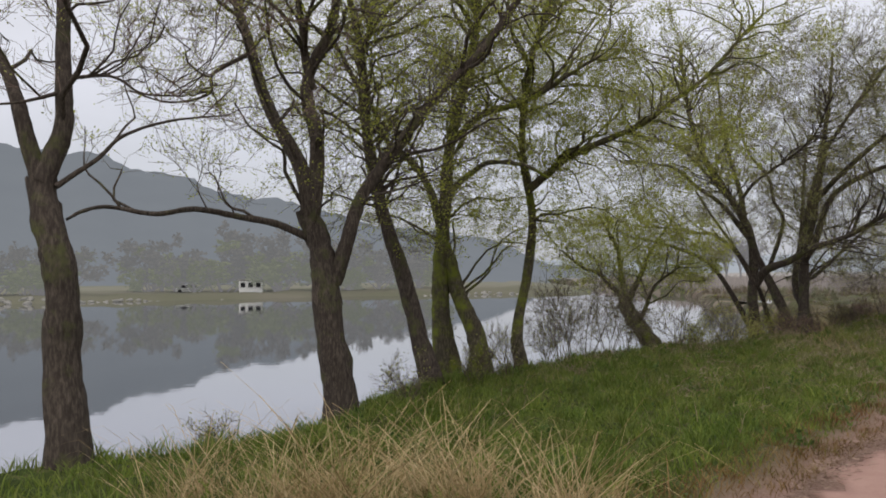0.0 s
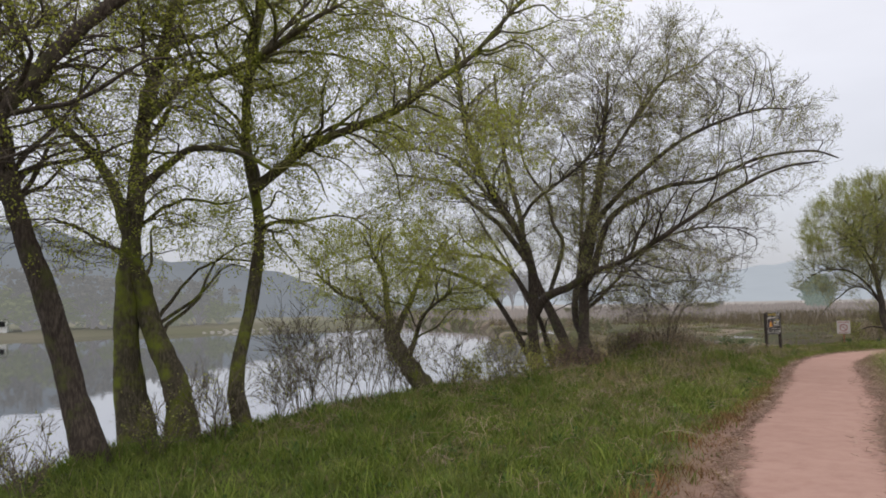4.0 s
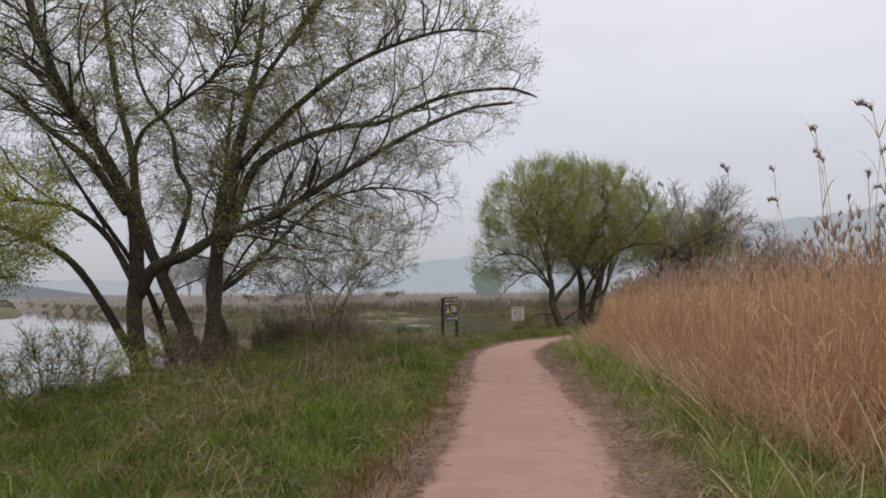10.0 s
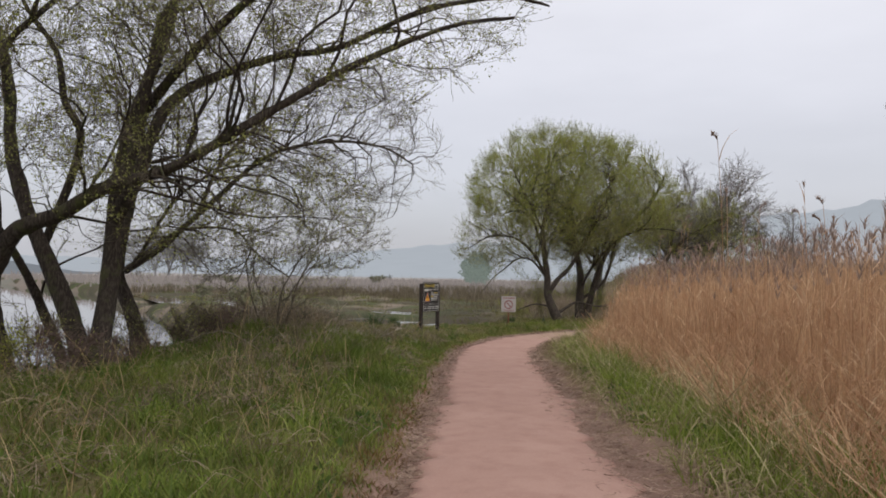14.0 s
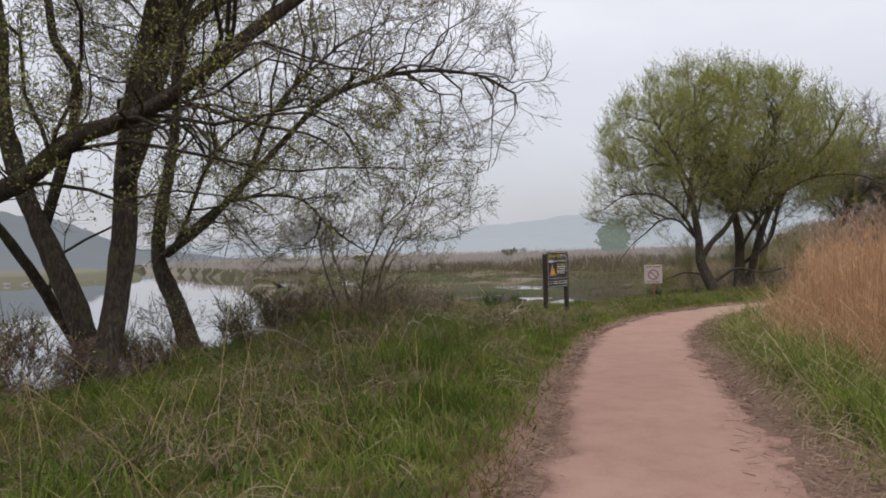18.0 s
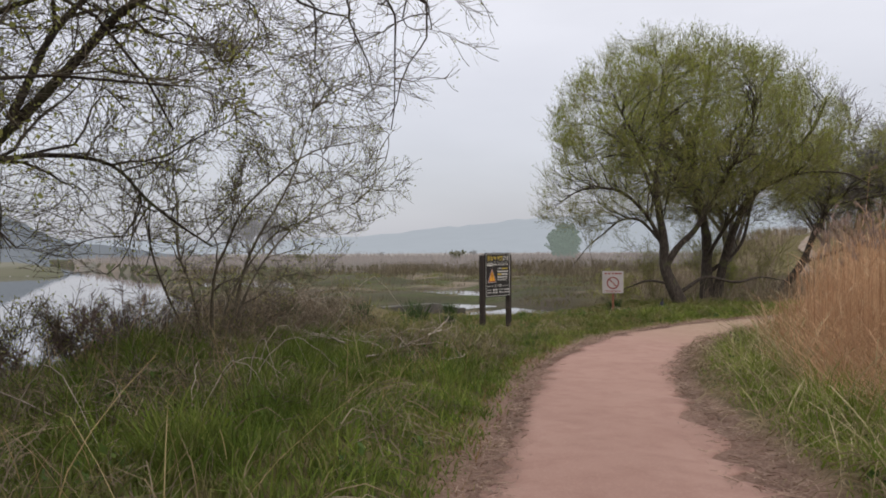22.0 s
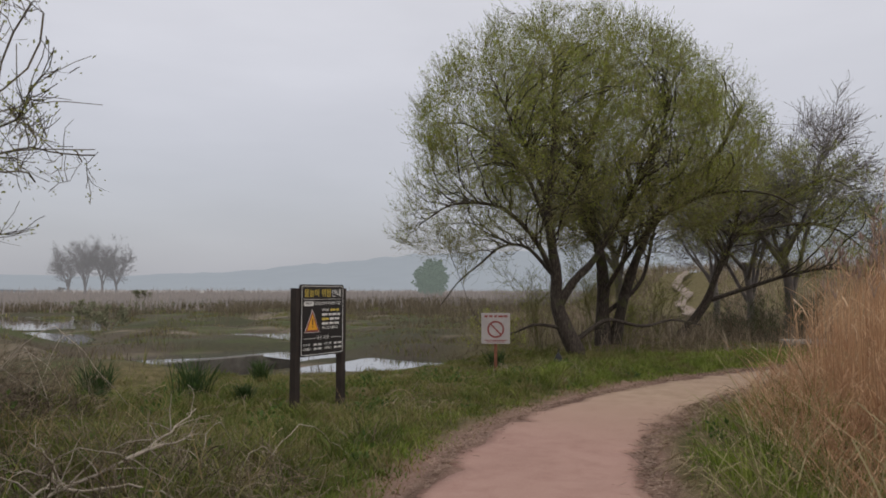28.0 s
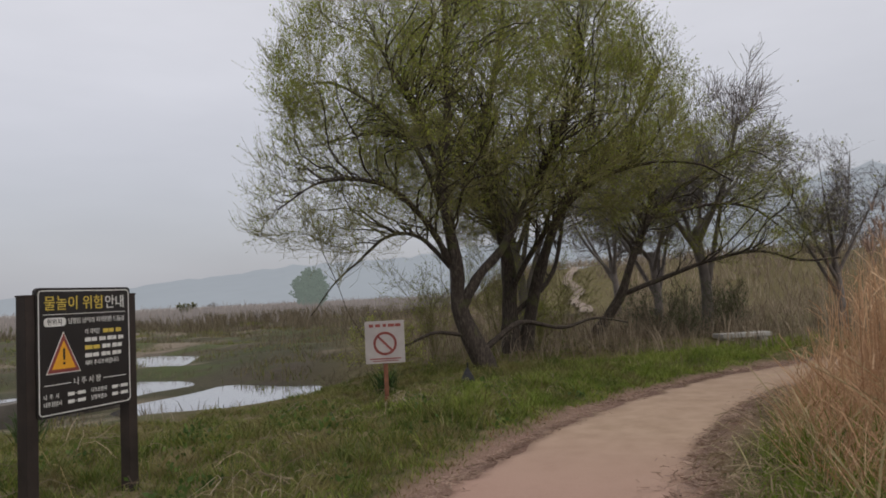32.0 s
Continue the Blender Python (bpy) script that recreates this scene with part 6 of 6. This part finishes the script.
def warning_sign():
    ground = -0.93
    base = thing("warning_sign", (24.13, 31.49, ground), "dark brown water-danger notice board on two square posts in the grass", "sign", turn=17.3)
    for x in (-0.492, 0.492):
        post = part("post", box((0.1, 0.1, 1.9), (x, 0.0, 0.69), 0.008), WOOD_DARK, base, "dark square post")
        part("cap", box((0.106, 0.106, 0.015), (x, 0.0, 1.642), 0.004), WOOD_DARK, post)
    panel = part("panel", rounded_plate(0.93, 0.97, 0.035, 0.035), BOARD, base, "dark board with yellow and white writing")
    panel.location = (0, -0.045, 1.215)
    f = -0.0195
    part("border_line", outline(rect_line(0.89, 0.925, 0.03), 0.008, 0.0025), WHITE, panel).location = (0, f + 0.0015, 0)
    letters("물놀이 위험", 0.118, YELLOW, panel, (-0.4, f, 0.325), "yellow heading in Korean")
    letters("안내", 0.118, WHITE, panel, (0.185, f, 0.325), "white end of the heading")
    bar(0.81, 0.005, WHITE, panel, 0, 0.283, f, "rule")
    pill = part("place_label", rounded_plate(0.2, 0.066, 0.03, 0.004), WHITE, panel, "white rounded label")
    pill.location = (-0.3, f, 0.225)
    letters("현위치", 0.05, BOARD, pill, (-0.075, -0.0025, -0.017))
    letters("남평읍 남석리 지석천변 드들강", 0.05, WHITE, panel, (-0.18, f, 0.21), squeeze=0.9)
    tri = [(-0.385, -0.165), (-0.065, -0.165), (-0.225, 0.15)]
    mid = (-0.225, -0.06)

    def triangle(k, y):
        bm = bmesh.new()
        front = [bm.verts.new((mid[0] + (x - mid[0]) * k, y, mid[1] + (z - mid[1]) * k)) for x, z in tri]
        back = [bm.verts.new((v.co.x, 0, v.co.z)) for v in front]
        bm.faces.new(front)
        for a in range(3):
            bm.faces.new((front[a], back[a], back[(a + 1) % 3], front[(a + 1) % 3]))
        bmesh.ops.recalc_face_normals(bm, faces=bm.faces[:])
        return bm

    part("triangle_rim", triangle(1.0, -0.0195), WHITE, panel, "pale outer edge of the warning triangle")
    part("triangle_border", triangle(0.93, -0.0215), RED_EDGE, panel, "red border of the warning triangle")
    part("triangle_face", triangle(0.68, -0.0235), AMBER, panel, "amber face of the warning triangle")
    part("mark_stroke", box((0.017, 0.003, 0.085), (-0.225, -0.0245, -0.02), 0), DARK, panel)
    part("mark_dot", box((0.019, 0.003, 0.019), (-0.225, -0.0245, -0.09), 0), DARK, panel)
    lines = [("이 지역은", 0.0), ("", 0.1), ("", 0.2), ("", 0.3), ("", 0.4)]
    words = [[(0.08, WHITE), (0.09, WHITE), (0.12, YELLOW), (0.06, YELLOW)], [(0.13, WHITE), (0.07, WHITE), (0.1, WHITE), (0.06, WHITE)], [(0.16, YELLOW), (0.09, WHITE), (0.11, WHITE)], [(0.15, WHITE), (0.1, WHITE), (0.1, WHITE)], [(0.08, WHITE), (0.1, WHITE), (0.13, WHITE)]]
    for row, parts in enumerate(words):
        x, z = -0.02, 0.135 - 0.062 * row
        if row == 0:
            letters("이 지역은", 0.046, WHITE, panel, (x, f, z - 0.015), squeeze=0.85)
            x += 0.185
            parts = parts[2:]
        if row == 4:
            letters("하여 주시기 바랍니다.", 0.046, WHITE, panel, (x, f, z - 0.015), squeeze=0.85)
            continue
        for w, mat in parts:
            bar(w * 0.46, 0.032, mat, panel, x + w * 0.23, z, f)
            bar(w * 0.4, 0.03, mat, panel, x + w * 0.72, z, f)
            x += w + 0.015
    letters("나 주 시 장", 0.06, WHITE, panel, (0, f, -0.262), align="CENTER")
    for x in (-0.28, 0.28):
        bar(0.24, 0.006, WHITE, panel, x, -0.245, f, "rule")
    for row in range(2):
        z = -0.33 - 0.058 * row
        letters("나  주  시" if row == 0 else "나주경찰서", 0.042, WHITE, panel, (-0.41, f, z - 0.014), squeeze=0.85)
        letters("나주소방서" if row == 0 else "남평파출소", 0.042, WHITE, panel, (0.03, f, z - 0.014), squeeze=0.85)
        for x in (-0.16, 0.28):
            bar(0.06, 0.026, WHITE, panel, x, z, f)
            bar(0.012, 0.006, WHITE, panel, x + 0.045, z, f)
            bar(0.075, 0.026, WHITE, panel, x + 0.1, z, f)


def no_entry_sign():
    x, y = 29.1, 32.8
    z = float(height(x, y))
    base = thing("prohibition_sign", (x, y, z), "small white square prohibition board on a rusty post", "sign", turn=-43)
    part("post", box((0.06, 0.06, 1.15), (0, 0.035, 0.3), 0.006), RUST, base, "rust-orange steel post")
    board = part("board", rounded_plate(0.56, 0.6, 0.012, 0.012), BOARD_WHITE, base, "faded white board")
    board.location = (0, -0.004, -0.05 - z)
    ring = [(0.15 * math.cos(radians(15 * k)), 0.15 * math.sin(radians(15 * k)) - 0.02) for k in range(24)]
    part("red_ring", outline(ring, 0.034, 0.003), RED_EDGE, board).location = (0, -0.006, 0)
    part("red_slash", outline([(-0.1, 0.085), (0.1, -0.125)], 0.03, 0.003, False), RED_EDGE, board).location = (0, -0.006, 0)
    for k, w in enumerate((0.06, 0.07, 0.05, 0.09, 0.08)):
        bar(w, 0.042, RED_EDGE, board, -0.19 + 0.095 * k, 0.235, -0.0072)
    bar(0.44, 0.016, RED_EDGE, board, 0, -0.235, -0.0072)
    bar(0.36, 0.012, RED_EDGE, board, 0, -0.265, -0.0072)


warning_sign()
no_entry_sign()

# ---- pond side ----


def weir():
    bm = box((5.6, 0.34, 1.0), (0, 0, -0.5), 0.02)
    bmesh.ops.subdivide_edges(bm, edges=bm.edges[:], cuts=3, use_grid_fill=True)
    for v in bm.verts:
        v.co.z -= 0.55 * max(0.0, (v.co.x - 1.5) / 0.9) ** 1.1 if v.co.z > -0.2 else 0
        v.co += Vector((0, 0.012 * math.sin(v.co.x * 5), 0.01 * math.sin(v.co.x * 3.3)))
    base = thing("pond_wall", (26.6, 39.6, -0.95), "low weathered concrete wall at the pond edge", "wall", turn=16)
    part("wall", bm, CONCRETE, base)


weir()


def tuft(x, y, tall, count, label, mat, seed, name="plant_tuft", z=None):
    rng = np.random.default_rng(seed)
    base = thing(name, (x, y, float(height(x, y)) if z is None else z), label, "plant")
    foot = rng.normal(size=(count, 3)) * np.array((0.13, 0.13, 0)) * tall
    V, Q, T = blades(rng, foot - np.array((0, 0, 0.03)), rng.uniform(0.5, 1.0, count) * tall, rng.uniform(0.006, 0.014, count), rng.uniform(0.1, 0.8, count), 4)
    put("leaf_clump", mesh_of("leaf_clump", V, Q, T), mat, base, kind="stuff")


for k, (x, y, tall) in enumerate([(23.2, 33.4, 0.8), (22.0, 34.0, 0.7), (20.3, 34.0, 0.5), (23.5, 32.4, 0.32), (25.2, 35.0, 0.5), (21.6, 32.6, 0.3), (30.4, 34.0, 0.5), (19.0, 30.8, 0.45)]):
    tuft(x, y, tall, 150, "dark green tuft of long leaves near the pond", LEAF_DEEP, 500 + k)


def fallen_branch(x, y, turn, size, seed):
    rng = np.random.default_rng(seed)
    z = float(height(x, y))
    base = thing("fallen_branch", (x, y, z), "pale bleached dead branch lying in the grass", "branch", turn=turn)
    runs = [(0.02, 0.008, (-1.5, -1.0, 0.1), (-0.7, -0.4, 0.2), (0.1, 0.35, 0.33), (0.75, 0.75, 0.42)), (0.016, 0.006, (0.1, 0.3, 0.32), (0.55, 0.95, 0.42), (0.9, 1.3, 0.62)), (0.011, 0.004, (-0.7, -0.4, 0.2), (-0.5, 0.2, 0.3), (-0.7, 0.8, 0.5)), (0.012, 0.004, (-0.4, -0.2, 0.22), (0.2, -0.5, 0.25), (0.5, -1.0, 0.12)), (0.01, 0.004, (-1.0, -0.6, 0.16), (-1.3, -0.1, 0.3), (-1.9, 0.2, 0.35)), (0.01, 0.004, (0.5, -1.0, 0.12), (0.2, -1.5, 0.1), (-0.3, -1.8, 0.14))]
    S, R = [], []
    for r0, r1, *pts in runs:
        P = (curve_through(pts, 12) + rng.normal(size=(12, 3)) * 0.012) * size
        Rr = np.linspace(r0, r1, 12) * 0.8
        V, Q = tubes(P[None], Rr[None], 6)
        put("limb", mesh_of("limb", V, Q, smooth=True), BRANCH_PALE, base)
        S.append(P)
        R.append(Rr)
    P1, R1 = sprout(rng, np.stack(S), np.stack(R), 50, (0.15, 0.45), (20, 70), -0.02, 0.2, 6, 0.006)
    V, Q = tubes(P1, np.maximum(R1, 0.0025), 4)
    put("twig_spray", mesh_of("twig_spray", V, Q), BRANCH_PALE, base, kind="stuff")


fallen_branch(20.2, 28.0, -15, 0.75, 77)
fallen_branch(18.8, 29.2, 65, 0.5, 78)


def stone_slab():
    z = float(height(39.6, 31.0))
    base = thing("stone_slab", (39.6, 31.0, z), "low pale stone slab at the edge of the brush", "slab", turn=-40)
    part("slab", box((1.3, 0.45, 0.1), (0, 0, 0.16), 0.02), STONE, base)
    for x in (-0.45, 0.45):
        part("foot", box((0.22, 0.35, 0.2), (x, 0, 0.02), 0.02), STONE, base)


stone_slab()


def black_bag():
    bm = bmesh.new()
    bmesh.ops.create_icosphere(bm, subdivisions=3, radius=0.14)
    for v in bm.verts:
        f = (v.co.z + 0.14) / 0.28
        v.co.x *= 1.05 - 0.75 * f**2
        v.co.y *= 0.9 - 0.6 * f**2
        v.co.z = v.co.z * 1.4 + 0.17
        v.co += v.co.normalized() * 0.02 * noise.noise(v.co * 14)
    base = thing("plastic_bag", (31.3, 33.0, float(height(31.3, 33.0))), "crumpled black plastic bag tied at the top", "bag")
    part("bag", bm, DARK, base)
    part("knot", box((0.03, 0.02, 0.09), (0.01, 0, 0.4), 0.008), DARK, base)


black_bag()

# ---- marsh and distance ----


def marsh_reeds():
    def grown(name, seed, count, region, chance, tall, thin, lean, mat, label, category):
        rng, x, y = scatter(seed, count, *region)
        z = height(x, y)
        b, _ = beside(BANK, x, y)
        far = np.hypot(x - 25, y - 30)
        ok = (z > POND_Z + 0.02) & (b > 0.6) & (rng.uniform(0, 1, count) < chance(x, y, far))
        x, y, z, far = x[ok], y[ok], z[ok], far[ok]
        m = len(x)
        size = np.clip(far / 25, 1, 4)
        V, Q, T = blades(rng, np.stack((x, y, z - 0.03), 1), rng.uniform(*tall, m) * (1 + 0.5 * np.clip(waves(x, y, 3.7, 75), -0.6, 1)), rng.uniform(*thin, m) * size, rng.uniform(*lean, m), 2)
        put(name, mesh_of(name, V, Q, T), mat, None, label, category=category, kind="stuff")

    grown("pond_sedge", 604, 110000, (22.5, 48, 35.5, 62), lambda x, y, far: ease(waves(x, y, 2.6, 74) + 0.5 * waves(x, y, 9, 76), 0.05, 0.6) * 0.42, (0.08, 0.3), (0.004, 0.01), (0.1, 0.9), SEDGE, "dull brown sedge round the pools", "sedge")
    grown("marsh_greens", 602, 110000, (23, 80, 37, 90), lambda x, y, far: ease(waves(x, y, 5.5, 72) + 0.5 * waves(x, y, 1.7, 77), 0.25, 0.65), (0.08, 0.3), (0.006, 0.014), (0.1, 0.7), GRASS_OLIVE, "low green growth in clumps on the marsh", "plants")
    grown("marsh_reeds", 601, 200000, (24, 85, 37, 95), lambda x, y, far: ease(waves(x, y, 13, 71) + 0.6 * ease(far, 30, 70), 0.2, 0.7) * np.maximum(ease(far, 30, 48), 0.8 * ease(x - 20.4 - 0.74 * (y - 25), 0.3, 2.0) * ease(far, 12, 15)) * 0.6, (0.3, 0.95), (0.005, 0.011), (0.1, 0.6), SEDGE, "dry reeds in patches on the marsh", "reeds")
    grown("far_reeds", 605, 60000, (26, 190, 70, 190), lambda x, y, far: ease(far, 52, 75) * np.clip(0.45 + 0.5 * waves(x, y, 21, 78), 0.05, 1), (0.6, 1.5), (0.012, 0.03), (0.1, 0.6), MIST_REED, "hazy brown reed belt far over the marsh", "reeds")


marsh_reeds()


TRACK_LINE = [(54, 42.6), (58, 44.6), (61.5, 47.2), (65, 48.6), (68.5, 51.4), (73, 53)]


def dry_field():
    """Rough dry growth behind the reeds and below the levee."""
    rng, x, y = scatter(603, 70000, 33, 84, 14, 66)
    b, _ = beside(BANK, x, y)
    d, s = beside(WALKED, x, y)
    ok = (b < 0.5) & (np.abs(d) > 2.2) & (np.abs(beside(polyline(TRACK_LINE), x, y)[0]) > 2.0) & (x + 0.5 * y > 52) & (rng.uniform(0, 1, len(x)) < 0.55 + 0.45 * waves(x, y, 5, 73))
    x, y = x[ok], y[ok]
    m = len(x)
    far = np.hypot(x - 21, y - 25)
    V, Q, T = blades(rng, np.stack((x, y, height(x, y) - 0.03), 1), rng.uniform(0.3, 1.1, m), rng.uniform(0.006, 0.014, m) * np.clip(far / 20, 1, 2.5), rng.uniform(0.1, 0.8, m), 2)
    put("dry_field", mesh_of("dry_field", V, Q, T), BRUSH, None, "rough brown field of dry stems", category="grass", kind="stuff")


dry_field()


def far_track():
    """A pale dirt track that climbs the slope beyond the willows."""
    c = curve_through(TRACK_LINE, 60)
    t = unit(np.gradient(c, axis=0))
    n = np.stack((-t[:, 1], t[:, 0]), 1)
    w = np.array((-1.0, -0.4, 0.4, 1.0))
    v = c[:, None, :] + n[:, None, :] * (w * 0.34)[None, :, None]
    z = height(v[..., 0], v[..., 1]) + 0.2
    i, j = np.meshgrid(np.arange(59), np.arange(3), indexing="ij")
    o = (i * 4 + j).ravel()
    put("track", mesh_of("track", np.concatenate((v, z[..., None]), -1).reshape(-1, 3), np.stack((o, o + 4, o + 5, o + 1), 1), smooth=True), TRACK, None, "pale dirt track climbing a far slope", category="track", kind="structure")


far_track()


def round_bush(place, tall, wide, label, leaf, seed):
    """A dense round tree far off: crown of many small clumps over a short trunk."""
    rng = np.random.default_rng(seed)
    base = thing("round_tree", place, label, "tree")
    V, Q = tubes(curve_through([(0, 0, -0.4), (0.1, 0, 0.2 * tall), (0, 0.1, 0.5 * tall)], 8)[None], np.linspace(0.2, 0.1, 8)[None], 7)
    put("trunk", mesh_of("trunk", V, Q, smooth=True), MIST_TWIG, base)
    heart = inside(rng, [(0, 0, 0.52 * tall, wide / 2, wide / 2, 0.48 * tall), (0.6, 0.3, 0.62 * tall, 0.38 * wide, 0.38 * wide, 0.4 * tall)], 900, 0.3)
    strand = np.stack((heart, heart + rng.normal(size=heart.shape) * 0.25), 1)
    V, Q = leaf_cloud(rng, strand, 9000, (0.2, 0.45), 0.1, 0.4, 0.12)
    put("crown", mesh_of("crown", V, Q), leaf, base, kind="stuff")


def far_tree(name, place, tall, wide, label, twig, leaf, seed, leaves=2600, group="", size=(0.25, 0.6), bare=False, twigs=420, fine=1.0):
    """A tree seen from far: short trunk, forking limbs, loose crown."""
    rng = np.random.default_rng(seed)
    base = thing(name, place, label, "tree", group)
    n = 7
    a = np.arange(n) * 2.4 + rng.uniform(0, 1, n)
    P, R = [], []
    trunk = curve_through([(0, 0, -0.3), (0.02 * tall, 0, 0.15 * tall), (0, 0.02 * tall, 0.36 * tall)], 10)
    V, Q = tubes(trunk[None], np.linspace(0.024, 0.015, 10)[None] * tall, 7)
    put("trunk", mesh_of("trunk", V, Q, smooth=True), twig, base)
    for k in range(n):
        o = rng.uniform(0.35, 1.0) * wide / 2
        P.append(curve_through([trunk[rng.integers(4, 10)], (o * 0.5 * math.cos(a[k]), o * 0.5 * math.sin(a[k]), 0.5 * tall), (o * math.cos(a[k]), o * math.sin(a[k]), rng.uniform(0.6, 0.95) * tall)], 12))
        R.append(np.linspace(0.012, 0.0012, 12) * tall)
    P, R = np.stack(P), np.stack(R)
    P1, R1 = sprout(rng, P, R, 110 if bare else 26, (0.12 * tall, 0.3 * tall), (25, 65), 0.08, 0.2, 6, 0.006 * tall * fine)
    P2, R2 = sprout(rng, P1, R1, twigs if not bare else int(2000 / fine), (0.06 * tall, 0.16 * tall), (20, 70), 0.03, 0.25, 5, 0.0025 * tall * fine)
    V, Q = tubes(np.concatenate((P, P[:0])), R, 5)
    put("limb_frame", mesh_of("limb_frame", V, Q), twig, base)
    V, Q = tubes(P1, R1, 3)
    V2, Q2 = strips(rng, P2, np.maximum(R2, 0.0016 * tall * fine))
    put("twig_spray", mesh_of("twig_spray", np.concatenate((V, V2)), np.concatenate((Q, Q2 + len(V)))), twig, base, kind="stuff")
    if leaves:
        V, Q = leaf_cloud(rng, P2, leaves, size, -0.2, 0.35, 0.02 * tall)
        put("crown", mesh_of("crown", V, Q), leaf, base, kind="stuff")
    return base


def ground_at(x, y):
    return (x, y, float(height(x, y)))


for k, (x, y, tall, wide) in enumerate([(44.5, 33.5, 8.6, 7), (41, 38, 8.2, 6.5), (48, 36.5, 7.6, 7), (46, 30, 5.6, 5), (52, 40, 7.6, 7)]):
    far_tree("bare_tree", ground_at(x, y), tall, wide, "bare grey-brown tree behind the willows", TWIG_GREY, LEAF_BUD, 700 + k, leaves=500, size=(0.04, 0.1), bare=True, fine=0.42)
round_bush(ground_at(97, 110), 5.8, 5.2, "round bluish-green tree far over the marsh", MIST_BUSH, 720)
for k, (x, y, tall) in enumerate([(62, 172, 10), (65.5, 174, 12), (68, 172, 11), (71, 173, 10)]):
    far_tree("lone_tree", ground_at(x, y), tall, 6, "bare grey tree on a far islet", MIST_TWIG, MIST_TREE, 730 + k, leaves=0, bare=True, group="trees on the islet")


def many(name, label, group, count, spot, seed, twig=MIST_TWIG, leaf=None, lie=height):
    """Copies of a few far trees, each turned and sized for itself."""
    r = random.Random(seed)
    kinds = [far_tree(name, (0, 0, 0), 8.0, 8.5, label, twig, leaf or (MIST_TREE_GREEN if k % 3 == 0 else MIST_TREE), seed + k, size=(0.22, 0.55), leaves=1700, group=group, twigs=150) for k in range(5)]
    for k in range(count):
        x, y, s = spot(r, k)
        m = pose(x, y, float(lie(x, y)) - 1.9 * s, 0, 0, r.uniform(0, 360)) @ Matrix.Diagonal((s * r.uniform(0.9, 1.5), s * r.uniform(0.9, 1.5), s, 1))
        if k < 5:
            kinds[k].matrix_world = m
        else:
            copy_thing(kinds[k % 5], m)


def far_bank_spot(r, k):
    x = -130 + 2.9 * k + r.uniform(-2, 2)
    return x, 124 + 0.4 * x + r.uniform(4, 30), r.uniform(0.8, 1.5)


def field_spot(r, k):
    a, d = radians(r.uniform(14, 75)), r.uniform(190, 420)
    return 17 + d * math.sin(a), 21 + d * math.cos(a), r.uniform(0.3, 0.6)


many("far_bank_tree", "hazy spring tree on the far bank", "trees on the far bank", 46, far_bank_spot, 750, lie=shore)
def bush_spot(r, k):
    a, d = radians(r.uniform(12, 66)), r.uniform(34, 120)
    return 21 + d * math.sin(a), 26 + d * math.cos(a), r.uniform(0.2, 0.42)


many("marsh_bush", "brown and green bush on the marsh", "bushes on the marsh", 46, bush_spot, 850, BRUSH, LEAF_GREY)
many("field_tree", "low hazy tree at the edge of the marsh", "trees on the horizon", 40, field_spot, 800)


def far_bank():
    hut = thing("hut", (-31, 121, float(shore(-31, 121))), "small white flat-roofed hut on the far bank", "hut", turn=10)
    part("wall", box((3.6, 2.6, 1.9), (0, 0, 0.95), 0.03), WALL_WHITE, hut)
    part("roof", box((4.0, 3.0, 0.16), (0, 0, 1.99), 0.03), ROOF, hut)
    for x in (-1.2, 0.0, 1.2):
        window = part("window", box((0.7, 0.08, 0.7), (x, -1.31, 1.25), 0.02), DARK, hut, "dark window")
        part("sill", box((0.8, 0.14, 0.06), (x, -1.34, 0.86), 0.01), ROOF, window)
    car = thing("car", (-41, 120.5, float(shore(-41, 120.5))), "small white car parked on the far bank", "car", turn=8)
    bm = box((3.7, 1.6, 0.62), (0, 0, 0.55), 0.12)
    part("body", bm, WALL_WHITE, car)
    bm = box((2.1, 1.4, 0.42), (0.1, 0, 1.06), 0.14)
    part("cabin", bm, DARK, car, "dark glazed cabin")
    part("roof_panel", box((1.7, 1.3, 0.06), (0.1, 0, 1.38), 0.02), WALL_WHITE, car)
    for x in (-1.15, 1.15):
        for y in (-0.75, 0.75):
            bm = bmesh.new()
            bmesh.ops.create_cone(bm, cap_ends=True, segments=18, radius1=0.3, radius2=0.3, depth=0.2)
            bmesh.ops.rotate(bm, matrix=Matrix.Rotation(radians(90), 3, "X"), verts=bm.verts)
            bmesh.ops.translate(bm, vec=(x, y, 0.28), verts=bm.verts)
            part("wheel", bm, DARK, car)
    bm = bmesh.new()
    bmesh.ops.create_icosphere(bm, subdivisions=1, radius=0.5)
    stone = bpy.data.meshes.new("stone")
    for v in bm.verts:
        v.co *= 1 + 0.3 * noise.noise(v.co * 3)
        v.co.z *= 0.6
    bm.to_mesh(stone)
    bm.free()
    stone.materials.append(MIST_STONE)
    rows = thing("stone_bank", (-30, 106, -2.0), "rough stone facing along the far shore", "bank")
    r = random.Random(3)
    for k in range(280):
        x = -95 + 0.42 * k + r.uniform(-0.3, 0.3)
        y = 117.2 + 0.4 * x + r.uniform(-1.0, 2.6)
        ob = new("stone", stone)
        ob.parent = rows
        ob.matrix_basis = pose(x + 30, y - 106, float(shore(x, y)) + 2.0, r.uniform(-20, 20), r.uniform(-20, 20), r.uniform(0, 360)) @ Matrix.Diagonal((r.uniform(0.6, 1.5), r.uniform(0.6, 1.2), r.uniform(0.6, 1.1), 1))


far_bank()
